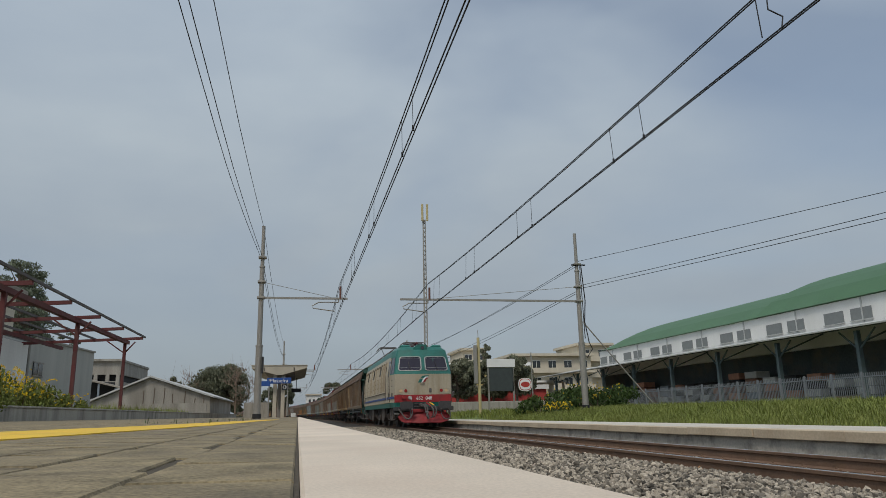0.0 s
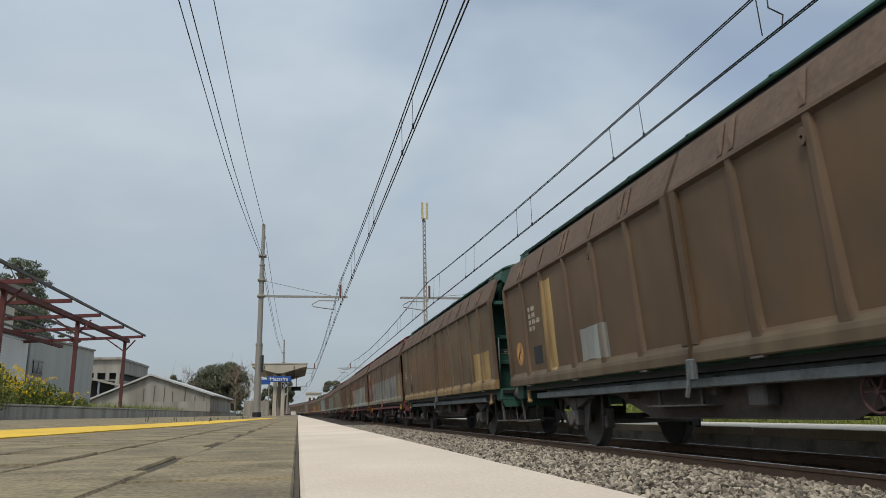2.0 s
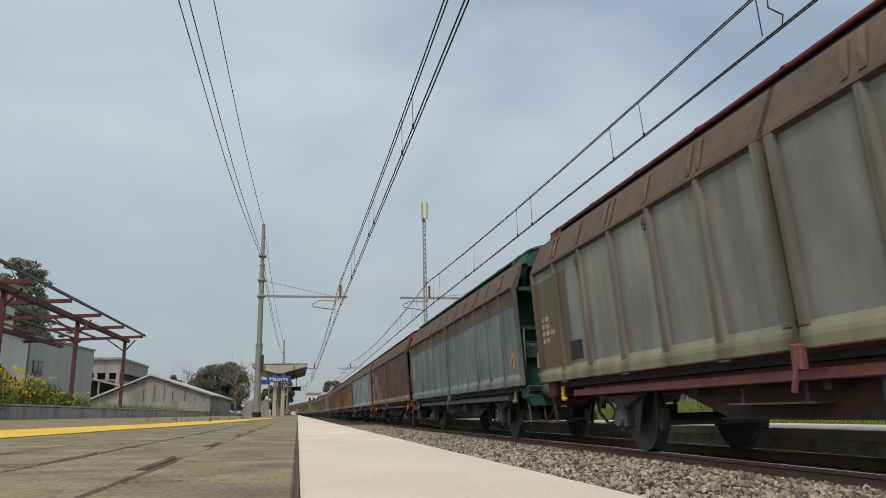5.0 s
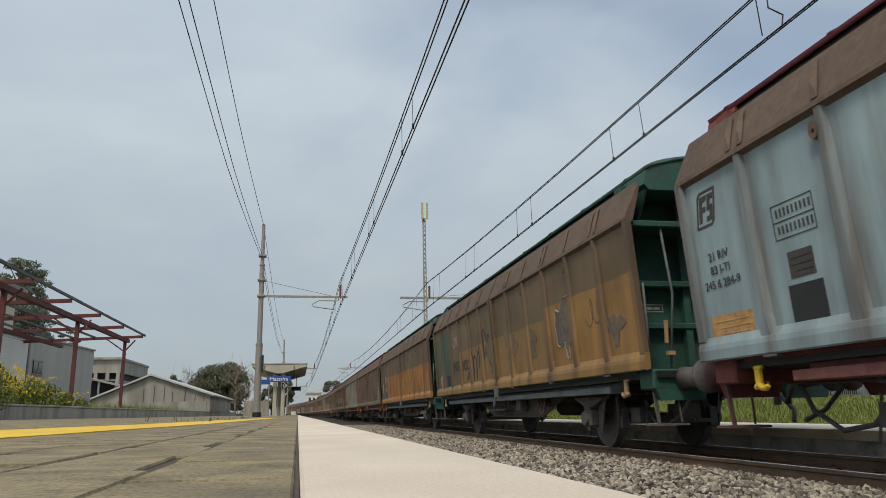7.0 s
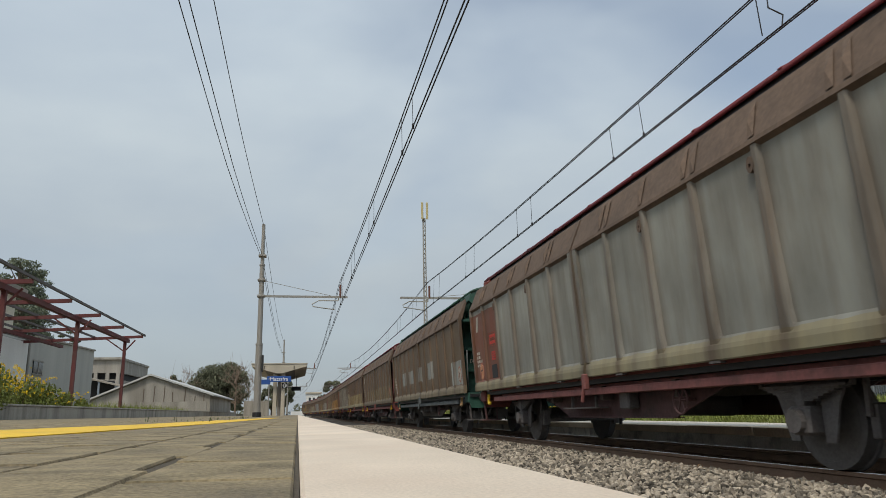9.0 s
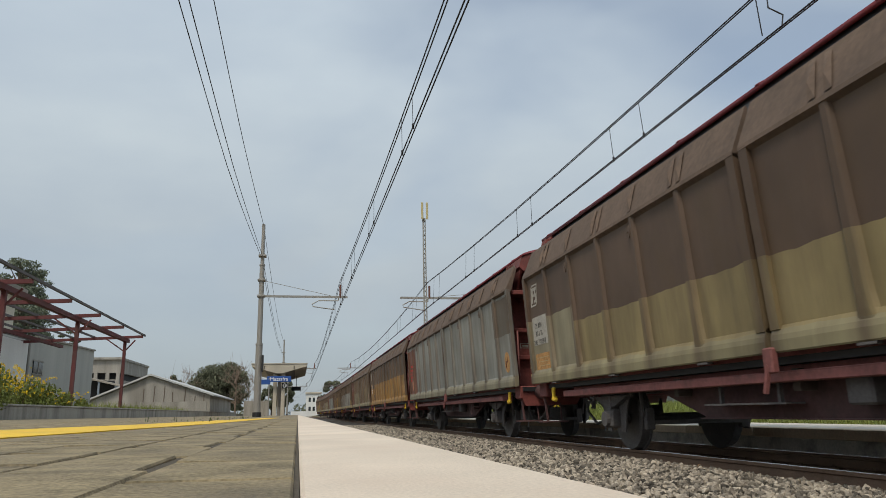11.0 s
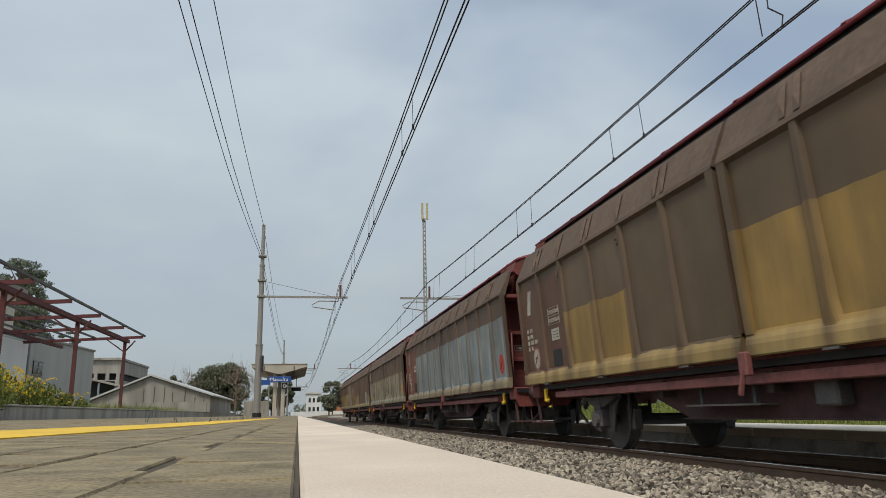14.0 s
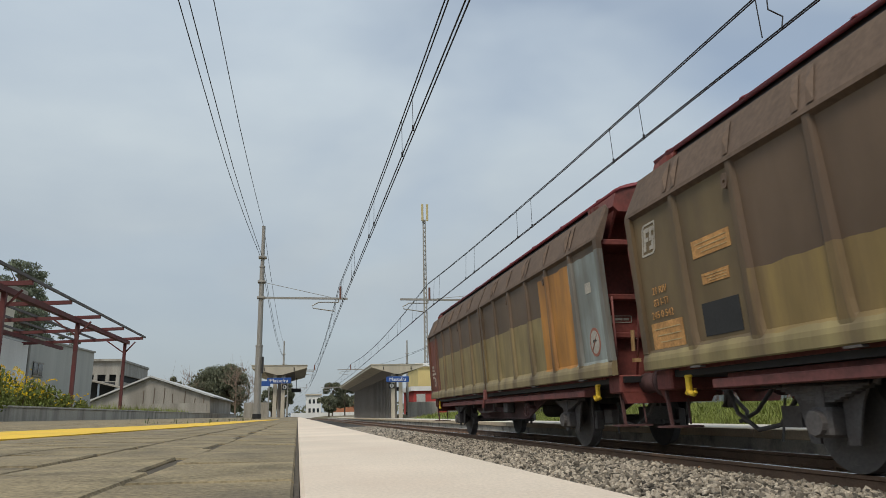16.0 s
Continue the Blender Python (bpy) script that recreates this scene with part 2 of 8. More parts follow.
# ---- mesh helpers ----
class Mesh:
    """Collects faces of boxes, tubes and outlines for one part."""

    def __init__(self):
        self.v, self.f = [], []

    def add(self, verts, faces):
        n = len(self.v)
        self.v += [tuple(p) for p in verts]
        self.f += [tuple(i + n for i in f) for f in faces]
        return self

    def box(self, x0, x1, y0, y1, z0, z1, chamfer=0.0):
        if not chamfer:
            return self.add([(x, y, z) for z in (z0, z1) for y in (y0, y1) for x in (x0, x1)],
                            [(0, 2, 3, 1), (4, 5, 7, 6), (0, 1, 5, 4), (2, 6, 7, 3), (0, 4, 6, 2), (1, 3, 7, 5)])
        c = chamfer
        rows = [(z0, c), (z0 + c, 0), (z1 - c, 0), (z1, c)]
        ring = []
        for z, i in rows:
            ring.append([(x0 + i + c, y0 + i, z), (x1 - i - c, y0 + i, z), (x1 - i, y0 + i + c, z), (x1 - i, y1 - i - c, z),
                         (x1 - i - c, y1 - i, z), (x0 + i + c, y1 - i, z), (x0 + i, y1 - i - c, z), (x0 + i, y0 + i + c, z)])
        return self.rings(ring, caps=True)

    def rings(self, ring, caps=True, closed=True):
        k, n = len(ring[0]), len(ring)
        faces = []
        for i in range(n - 1):
            for j in range(k if closed else k - 1):
                a, b = i * k + j, i * k + (j + 1) % k
                faces.append((a, b, b + k, a + k))
        if caps and closed:
            faces.append(tuple(reversed(range(k))))
            faces.append(tuple(range((n - 1) * k, n * k)))
        return self.add([p for r in ring for p in r], faces)

    def tube(self, pts, r, n=8, caps=True):
        """A round bar along the points; r: one radius or one for each point."""
        pts = [Vector(p) for p in pts]
        ring = []
        for i, p in enumerate(pts):
            d = (pts[min(i + 1, len(pts) - 1)] - pts[max(i - 1, 0)]).normalized()
            u = d.orthogonal().normalized() if abs(d.z) > 0.9 else d.cross(Vector((0, 0, 1))).normalized()
            w = d.cross(u)
            rad = r[i] if isinstance(r, (list, tuple)) else r
            ring.append([p + (u * math.cos(2 * math.pi * j / n) + w * math.sin(2 * math.pi * j / n)) * rad for j in range(n)])
        return self.rings(ring, caps)

    def bar(self, a, b, w, h=None):
        """A square bar from a to b."""
        a, b, h = Vector(a), Vector(b), h or w
        d = (b - a).normalized()
        u = d.cross(Vector((0, 0, 1))).normalized() if abs(d.z) < 0.95 else Vector((1, 0, 0))
        v = u.cross(d).normalized()
        return self.rings([[p + u * sx * w / 2 + v * sy * h / 2 for sx, sy in ((-1, -1), (1, -1), (1, 1), (-1, 1))] for p in (a, b)])

    def outline(self, pts, axis, a, b):
        """A closed outline of 2D points drawn along axis from a to b."""
        def at(p, t):
            return {"x": (t, p[0], p[1]), "y": (p[0], t, p[1]), "z": (p[0], p[1], t)}[axis]
        return self.rings([[at(p, a) for p in pts], [at(p, b) for p in pts]])

    def data(self, name, mat, smooth=False):
        me = bpy.data.meshes.new(name)
        me.from_pydata(self.v, [], self.f)
        bm = bmesh.new()
        bm.from_mesh(me)
        bmesh.ops.recalc_face_normals(bm, faces=bm.faces)
        bm.to_mesh(me)
        bm.free()
        if mat:
            me.materials.append(mat)
        if smooth:
            for p in me.polygons:
                p.use_smooth = True
        return me


def part(name, m, mat, parent, label="", smooth=False):
    ob = new(name, m.data(name, mat, smooth) if isinstance(m, Mesh) else m)
    ob.parent = parent
    if label:
        ob["label"] = label
    return ob


def thing(name, label, category, m=None, mat=None, group="", kind="", at=None, smooth=False):
    ob = new(name, m.data(name, mat, smooth) if isinstance(m, Mesh) else m)
    tagged(ob, label, category, group, kind)
    if at is not None:
        ob.matrix_world = at
    return ob


def stuff_mesh(name, verts, faces, mat):
    me = bpy.data.meshes.new(name)
    me.from_pydata(verts, [], faces)
    me.materials.append(mat)
    return me


def lettering(body, size, mat, extrude=0.003, align="CENTER"):
    """Words as a mesh in the plane of x and z, facing -y."""
    cu = bpy.data.curves.new("lettering", "FONT")
    cu.body, cu.size, cu.extrude, cu.align_x, cu.align_y = body, size, extrude, align, "CENTER"
    ob = bpy.data.objects.new("lettering", cu)
    scene.collection.objects.link(ob)
    bpy.context.view_layer.update()
    me = bpy.data.meshes.new_from_object(ob.evaluated_get(bpy.context.evaluated_depsgraph_get()))
    bpy.data.objects.remove(ob)
    me.transform(Matrix.Rotation(radians(90), 4, "X"))
    me.materials.clear()
    me.materials.append(mat)
    return me


# ---- the line: straight past the station, then a wide curve to the left ----
RAIL_Z, TRACK_1, TRACK_2, BEND, RADIUS = -0.54, 1.64, 5.80, 110.0, 1300.0


def line(s, x=0.0, z=0.0):
    """The place and turn of the line at s metres along it, x metres to its right."""
    if s <= BEND:
        return Vector((x, s, z)), 0.0
    a = (s - BEND) / RADIUS
    return Vector((x * math.cos(a) - RADIUS * (1 - math.cos(a)), BEND + (RADIUS + x) * math.sin(a), z)), a


STATIONS = [-460, -300, -150, -60, 0, 40, 80, 110] + [110 + 20 * i for i in range(1, 22)]


def sweep(m, outline, stations=STATIONS):
    """Draws an outline of (x, z) points along the line."""
    return m.rings([[line(s, x, z)[0] for x, z in outline] for s in stations])


# ---- ground, platforms, track ----
def build_ground():
    prof = [(-1500, 0.4), (-60, 0.4), (-8.3, 0.35), (-8.2, -0.9), (9.2, -0.9), (9.4, -0.35), (11.5, -0.12), (14, 0.05), (20, 0.1), (32, -0.1), (60, 0.0), (1500, 0.4)]
    ys = [-1500, -460, -100, 0, 60, 110, 160, 220, 300, 420, 700, 1500, 3500]
    v = [(x - (RADIUS * (1 - math.cos(min(max(y - BEND, 0), 500) / RADIUS)) if abs(x) < 100 else 0), y, z) for y in ys for x, z in prof]
    k = len(prof)
    f = [(i * k + j, i * k + j + 1, i * k + j + 1 + k, i * k + j + k) for i in range(len(ys) - 1) for j in range(k - 1)]
    tagged(new("ground", stuff_mesh("ground", v, f, GROUND)), "dry soil with patches of weeds beside the railway", "ground", kind="structure")


RISE = 0.015  # the platform falls towards its edge


def build_platform_1():
    m = Mesh()
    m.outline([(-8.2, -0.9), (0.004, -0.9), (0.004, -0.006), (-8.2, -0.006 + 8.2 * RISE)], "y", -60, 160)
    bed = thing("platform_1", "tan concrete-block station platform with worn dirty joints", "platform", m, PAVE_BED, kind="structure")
    face = Mesh()
    face.box(0.004, 0.26, -60, 160, -0.9, -0.09)
    part("platform_wall", face, CONCRETE, bed)
    rng = random.Random(4)
    # coping slabs
    y = -9.11
    while y < 150:
        n = 3.04
        s = Mesh()
        s.box(0.005, 0.32, y + 0.006, y + n - 0.006, -0.09, rng.uniform(-0.001, 0.001), 0.005)
        part("coping_slab", s, COPING, bed)
        y += n
    # far paving past the laid blocks
    far = Mesh()
    for x0, x1, y0, y1 in ((-8.2, -0.003, 14.2, 160), (-8.2, -3.42, -20, 14.2)):
        far.outline([(x0, -0.3), (x1, -0.3), (x1, -0.003 - x1 * RISE), (x0, -0.003 - x0 * RISE)], "y", y0, y1)
    part("paving", far, PAVER, bed)["kind"] = "stuff"
    rest = Mesh()
    for r in range(16):
        x1 = -0.002 - r * 0.213
        x0 = x1 - 0.211
        y = -7.86 + (0.0 if r % 2 else 0.205)
        while y < 14.0:
            t = [rng.uniform(-0.0025, 0.001) for _ in range(4)]
            j = rng.choice((0.010, 0.018, 0.028, 0.034))
            # worn wide joints along the length of some blocks
            wide = 0.026 if (r == 1 and round((y - 1.16) / 0.41) % 2 == 0) else 0.014 if r == 2 else rng.choice((0.001, 0.001, 0.002, 0.004)) if r > 2 else 0.001
            xa, xb = x0, x1 - wide
            top = [(xa + 0.003, y + j), (xb - 0.003, y + j), (xb - 0.003, y + 0.41 - 0.002), (xa + 0.003, y + 0.41 - 0.002)]
            top = [(px, py, -px * RISE + pz) for (px, py), pz in zip(top, t)]
            low = [(xa, y + j - 0.002, -0.03), (xb, y + j - 0.002, -0.03), (xb, y + 0.41, -0.03), (xa, y + 0.41, -0.03)]
            mid = [(px, py, -0.004 + pz) for (px, py, _), (_, _, pz) in zip(low, top)]
            if y < 6.2 and r < 14 and y > -0.2:
                part("paving_block", Mesh().rings([low, mid, top]), PAVER, bed)
            else:
                rest.rings([low, mid, top])
            y += 0.41
    part("paving_blocks", rest, PAVER, bed)["kind"] = "stuff"
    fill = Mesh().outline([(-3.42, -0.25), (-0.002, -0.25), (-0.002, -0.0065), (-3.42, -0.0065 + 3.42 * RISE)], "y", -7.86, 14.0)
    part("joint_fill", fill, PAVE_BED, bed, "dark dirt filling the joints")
    # painted line, drifting towards the edge as it goes away
    m, ring = Mesh(), []
    knots = [(-6, -1.9, 0.34), (2, -1.55, 0.34), (4, -1.42, 0.32), (7, -1.12, 0.25), (12, -0.95, 0.20), (17, -0.75, 0.15), (20, -0.66, 0.12)]
    for i in range(53):
        y = -6 + 0.5 * i
        for (ya, xa, wa), (yb, xb, wb) in zip(knots, knots[1:]):
            if ya <= y <= yb:
                f = (y - ya) / (yb - ya)
                x, w = xa + (xb - xa) * f, wa + (wb - wa) * f
        w = w * 1.25
        w0, w1 = w + 0.03 * noise.noise(Vector((i * 0.7, 0, 0))), w + 0.03 * noise.noise(Vector((i * 0.7, 5, 0)))
        ring.append([(x - w0, y, 0.004 - (x - w0) * RISE), (x + w1, y, 0.004 - (x + w1) * RISE), (x + w1, y, -0.02), (x - w0, y, -0.02)])
    m.rings(ring)
    part("yellow_line", m, YELLOW, bed, "worn yellow painted safety line")
    w1 = Mesh()
    w1.box(-8.35, -8.05, -30, 100, -0.3, 0.50, 0.015)
    wall = thing("boundary_wall", "low grey concrete wall along the back of the platform", "wall", w1, CONCRETE, kind="structure")
    for i in range(40):
        cap = Mesh().box(-8.40, -8.02, -20 + 3.0 * i + 0.01, -17.0 + 3.0 * i - 0.01, 0.50, 0.56, 0.012)
        part("wall_coping", cap, CONCRETE, wall)


def build_platform_2():
    m = Mesh()
    sweep(m, [(7.48, -0.9), (9.35, -0.9), (9.35, -0.33), (7.48, -0.33)], [-60, 0, 60, 110, 160])
    p = thing("platform_2", "low pale concrete platform with stained grey wall", "platform", m, PLAT2_BASE, kind="structure")
    rng = random.Random(9)
    for i in range(80):
        y = -20 + 2.05 * i
        s = Mesh()
        o = rng.uniform(-0.012, 0.012)
        s.box(7.40 + o, 7.75 + o, y + 0.006, y + 2.044, -0.42 + rng.uniform(-0.008, 0.008), -0.28 + rng.uniform(-0.006, 0.006), 0.008)
        part("coping_slab", s, PLAT2, p)
    t = Mesh()
    t.box(7.76, 9.45, -20, 150, -0.33, -0.285)
    part("platform_top", t, PLAT2_TOP, p)


def rail_outline(x, z):
    return [(x - 0.07, z - 0.172), (x + 0.07, z - 0.172), (x + 0.07, z - 0.160), (x + 0.012, z - 0.14), (x + 0.010, z - 0.05), (x + 0.034, z - 0.038),
            (x + 0.036, z - 0.006), (x + 0.03, z - 0.001), (x - 0.03, z - 0.001), (x - 0.036, z - 0.006), (x - 0.034, z - 0.038), (x - 0.010, z - 0.05), (x - 0.012, z - 0.14), (x - 0.07, z - 0.160)]


def build_tracks():
    for nm, xc in (("track_1", TRACK_1), ("track_2", TRACK_2)):
        t = new(nm)
        tagged(t, "rusty railway track on concrete sleepers in grey ballast", "railway track", kind="structure")
        for sx in (-0.7525, 0.7525):
            m = Mesh()
            sweep(m, rail_outline(xc + sx, RAIL_Z))
            r = part("rail", m, RAIL, t, "brown rusted steel rail")
            h = Mesh()
            sweep(h, [(xc + sx - 0.026, RAIL_Z - 0.004), (xc + sx + 0.026, RAIL_Z - 0.004), (xc + sx + 0.024, RAIL_Z + 0.001), (xc + sx - 0.024, RAIL_Z + 0.001)])
            part("rail_head", h, RAIL_TOP, r, "polished running surface")
        # sleepers
        s = Mesh()
        s.outline([(-1.2, -0.2), (1.2, -0.2), (1.2, -0.06), (1.05, -0.02), (0.55, -0.02), (0.4, -0.05), (-0.4, -0.05), (-0.55, -0.02), (-1.05, -0.02), (-1.2, -0.06)], "y", -0.12, 0.12)
        me = s.data("sleeper", SLEEPER)
        clip = Mesh()
        for sx in (-0.7525, 0.7525):
            for o in (-0.10, 0.10):
                clip.box(sx + o - 0.035, sx + o + 0.035, -0.05, 0.05, -0.02, 0.022, 0.008)
                clip.tube([(sx + o, 0, 0.0), (sx + o, 0, 0.045)], 0.014, 6)
        cme = clip.data("rail_clip", RAIL)
        for i in range(90):
            y = -3 + 0.6 * i
            o = part("sleeper", me, SLEEPER, t)
            o.location = (xc, y, RAIL_Z - 0.165)
            c = part("rail_clip", cme, RAIL, o)
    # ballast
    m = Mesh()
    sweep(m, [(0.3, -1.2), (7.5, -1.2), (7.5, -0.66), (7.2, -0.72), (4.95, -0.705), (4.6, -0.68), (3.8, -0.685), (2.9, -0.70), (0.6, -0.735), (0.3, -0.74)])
    thing("ballast_bed", "crushed-stone ballast bed, darkened for shade between its stones", "ballast", m, BALLAST_BED, kind="structure")
    rng = np.random.RandomState(3)
    shapes = []
    for k in range(10):
        bm = bmesh.new()
        bmesh.ops.create_icosphere(bm, subdivisions=1, radius=1)
        for v in bm.verts:
            v.co *= rng.uniform(0.62, 1.15)
        vs = np.array([v.co[:] for v in bm.verts])
        # flat broken faces
        for _ in range(3):
            n = rng.normal(size=3)
            n /= np.linalg.norm(n)
            d = vs @ n
            vs -= np.outer(np.maximum(d - 0.55, 0), n)
        shapes.append((vs, [tuple(v.index for v in f.verts) for f in bm.faces]))
        bm.free()
    verts, faces, n0 = [], [], 0

    def stones(x0, x1, y0, y1, dens, size, lift):
        nonlocal n0
        for _ in range(int((x1 - x0) * (y1 - y0) * dens)):
            vs, fs = shapes[rng.randint(10)]
            x, y = rng.uniform(x0, x1), rng.uniform(y0, y1)
            q = np.array(Euler(rng.uniform(0, 6.28, 3)).to_matrix())
            sc = rng.uniform(0.65, 1.3, 3) * size * rng.choice([0.7, 1.0, 1.0, 1.25])
            z = (-0.735 if x > 4.99 else -0.715 + 0.025 * (x < 4.8)) + rng.uniform(0, lift)
            p = (vs * sc) @ q.T + (x, y, z)
            verts.extend(map(tuple, p))
            faces.extend(tuple(i + n0 for i in f) for f in fs)
            n0 += len(p)
    stones(2.3, 4.96, 2.6, 9, 640, 0.033, 0.05)
    stones(2.3, 4.96, 9, 18, 400, 0.036, 0.05)
    stones(2.6, 4.96, 18, 45, 110, 0.046, 0.05)
    stones(0.45, 2.3, -6, 14, 110, 0.042, 0.03)
    stones(2.3, 7.4, -6, 2.6, 110, 0.042, 0.03)
    stones(5.12, 6.48, 2.5, 14, 200, 0.033, 0.0)
    stones(6.65, 7.42, 2.5, 30, 170, 0.033, 0.05)
    thing("ballast", "loose grey crushed stones between the tracks", "ballast", stuff_mesh("ballast", verts, faces, BALLAST), kind="stuff")
    s = Mesh()
    vs, fs = shapes[4]
    s.add(vs * 0.045 + (4.80, 8.10, -0.655), fs)
    thing("stone", "single orange-brown stone lying on the grey ballast", "stone", s, ORANGE_STONE)


# ---- train ----
FRAME_RED = material("dull_red_wagon_frame", (0.185, 0.046, 0.038), 0.7, spread=0.35, scale=2, fine=20, stain=(0.070, 0.032, 0.026), stain_scale=1.5, stain_amount=0.75)
ROOF_RED = material("crimson_roof_paint", (0.20, 0.028, 0.040), 0.6, spread=0.3, scale=2, fine=20, stain=(0.09, 0.03, 0.03), stain_scale=1.0, stain_amount=0.5)
FRAME_GREEN = material("dull_green_wagon_frame", (0.022, 0.085, 0.062), 0.65, spread=0.3, scale=2, fine=20, stain=(0.04, 0.045, 0.038), stain_scale=1.5, stain_amount=0.7)
SOLE_RED = material("dirty_red_solebar", (0.225, 0.078, 0.070), 0.7, spread=0.3, scale=3, fine=20, stain=(0.045, 0.030, 0.026), stain_scale=2, stain_amount=0.6)
SOLE_GREY = material("dirty_grey_solebar", (0.125, 0.140, 0.142), 0.7, spread=0.3, scale=3, fine=20, stain=(0.04, 0.036, 0.03), stain_scale=2, stain_amount=0.6)
LIP = material("dusty_brown_cant_sheet", (0.125, 0.084, 0.060), 0.85, spread=0.3, scale=2, fine=14, bump=0.3, stain=(0.085, 0.060, 0.046), stain_scale=1.2, stain_amount=0.6)
HOOKYELLOW = material("yellow_hook_paint", (0.75, 0.48, 0.03), 0.6, spread=0.2, bump=0)
MARKWHITE = material("faded_white_marking", (0.42, 0.39, 0.34), 0.8, spread=0.3, fine=30, bump=0)
MARKDARK = material("dark_marking", (0.06, 0.055, 0.05), 0.8, spread=0.3, bump=0)
MARKORANGE = material("orange_marking", (0.42, 0.165, 0.065), 0.8, spread=0.25, fine=20, bump=0, stain=(0.25, 0.12, 0.06), stain_scale=6)
SALMON = material("salmon_disc_paint", (0.55, 0.25, 0.14), 0.8, spread=0.25, fine=20, bump=0, stain=(0.36, 0.16, 0.08), stain_scale=6)
MARKRUST = material("rusty_pictogram", (0.20, 0.075, 0.035), 0.8, spread=0.3, fine=30, bump=0)
MARKFADE = material("faded_red_ring", (0.33, 0.13, 0.09), 0.8, spread=0.35, fine=30, bump=0)
MARKTAN = material("rusty_label_panel", (0.52, 0.275, 0.10), 0.8, spread=0.35, scale=6, fine=30, bump=0, stain=(0.28, 0.13, 0.05), stain_scale=5, stain_amount=0.8)
SANDLINE = material("pale_label_line", (0.50, 0.38, 0.20), 0.8, spread=0.3, fine=30, bump=0)
MARKRED = material("red_marking", (0.45, 0.05, 0.04), 0.8, spread=0.2, bump=0)
MARKPINK = material("pink_spray_paint", (0.45, 0.06, 0.17), 0.8, spread=0.2, bump=0)
SPRAYDARK = material("dark_spray_paint", (0.045, 0.045, 0.055), 0.8, spread=0.2, bump=0)
SPRAYGREY = material("faded_grey_spray_paint", (0.125, 0.105, 0.085), 0.8, spread=0.5, scale=2, fine=12, bump=0, stain=(0.22, 0.15, 0.07), stain_scale=3, stain_amount=0.7)
SPRAYBROWN = material("faded_brown_spray_paint", (0.150, 0.108, 0.062), 0.8, spread=0.4, scale=2, fine=12, bump=0, stain=(0.20, 0.14, 0.065), stain_scale=3, stain_amount=0.8)
SPRAYMAUVE = material("faded_mauve_spray_paint", (0.165, 0.120, 0.085), 0.8, spread=0.4, scale=2, fine=12, bump=0, stain=(0.20, 0.13, 0.06), stain_scale=3, stain_amount=0.8)
SPRAYPALE = material("pale_spray_paint", (0.30, 0.285, 0.26), 0.8, spread=0.3, bump=0)
WHEEL = material("oily_wheel_steel", (0.115, 0.105, 0.100), 0.65, metal=0.15, spread=0.3, scale=4, fine=30)
TREAD = material("bright_wheel_tread", (0.30, 0.29, 0.28), 0.35, metal=0.9, bump=0)
BROWN, OLIVE, DUN = (0.092, 0.066, 0.048), (0.135, 0.112, 0.072), (0.112, 0.090, 0.066)
GREY, BLUE, SAGE = (0.27, 0.29, 0.275), (0.205, 0.275, 0.290), (0.225, 0.225, 0.175)
AMBER, SAND, OXIDE, MUSTARD = (0.31, 0.15, 0.035), (0.33, 0.26, 0.125), (0.125, 0.036, 0.028), (0.27, 0.20, 0.075)
HALF, BOTTOM, BREAK, LIPTOP = 7.03, 1.13, 3.09, 3.64


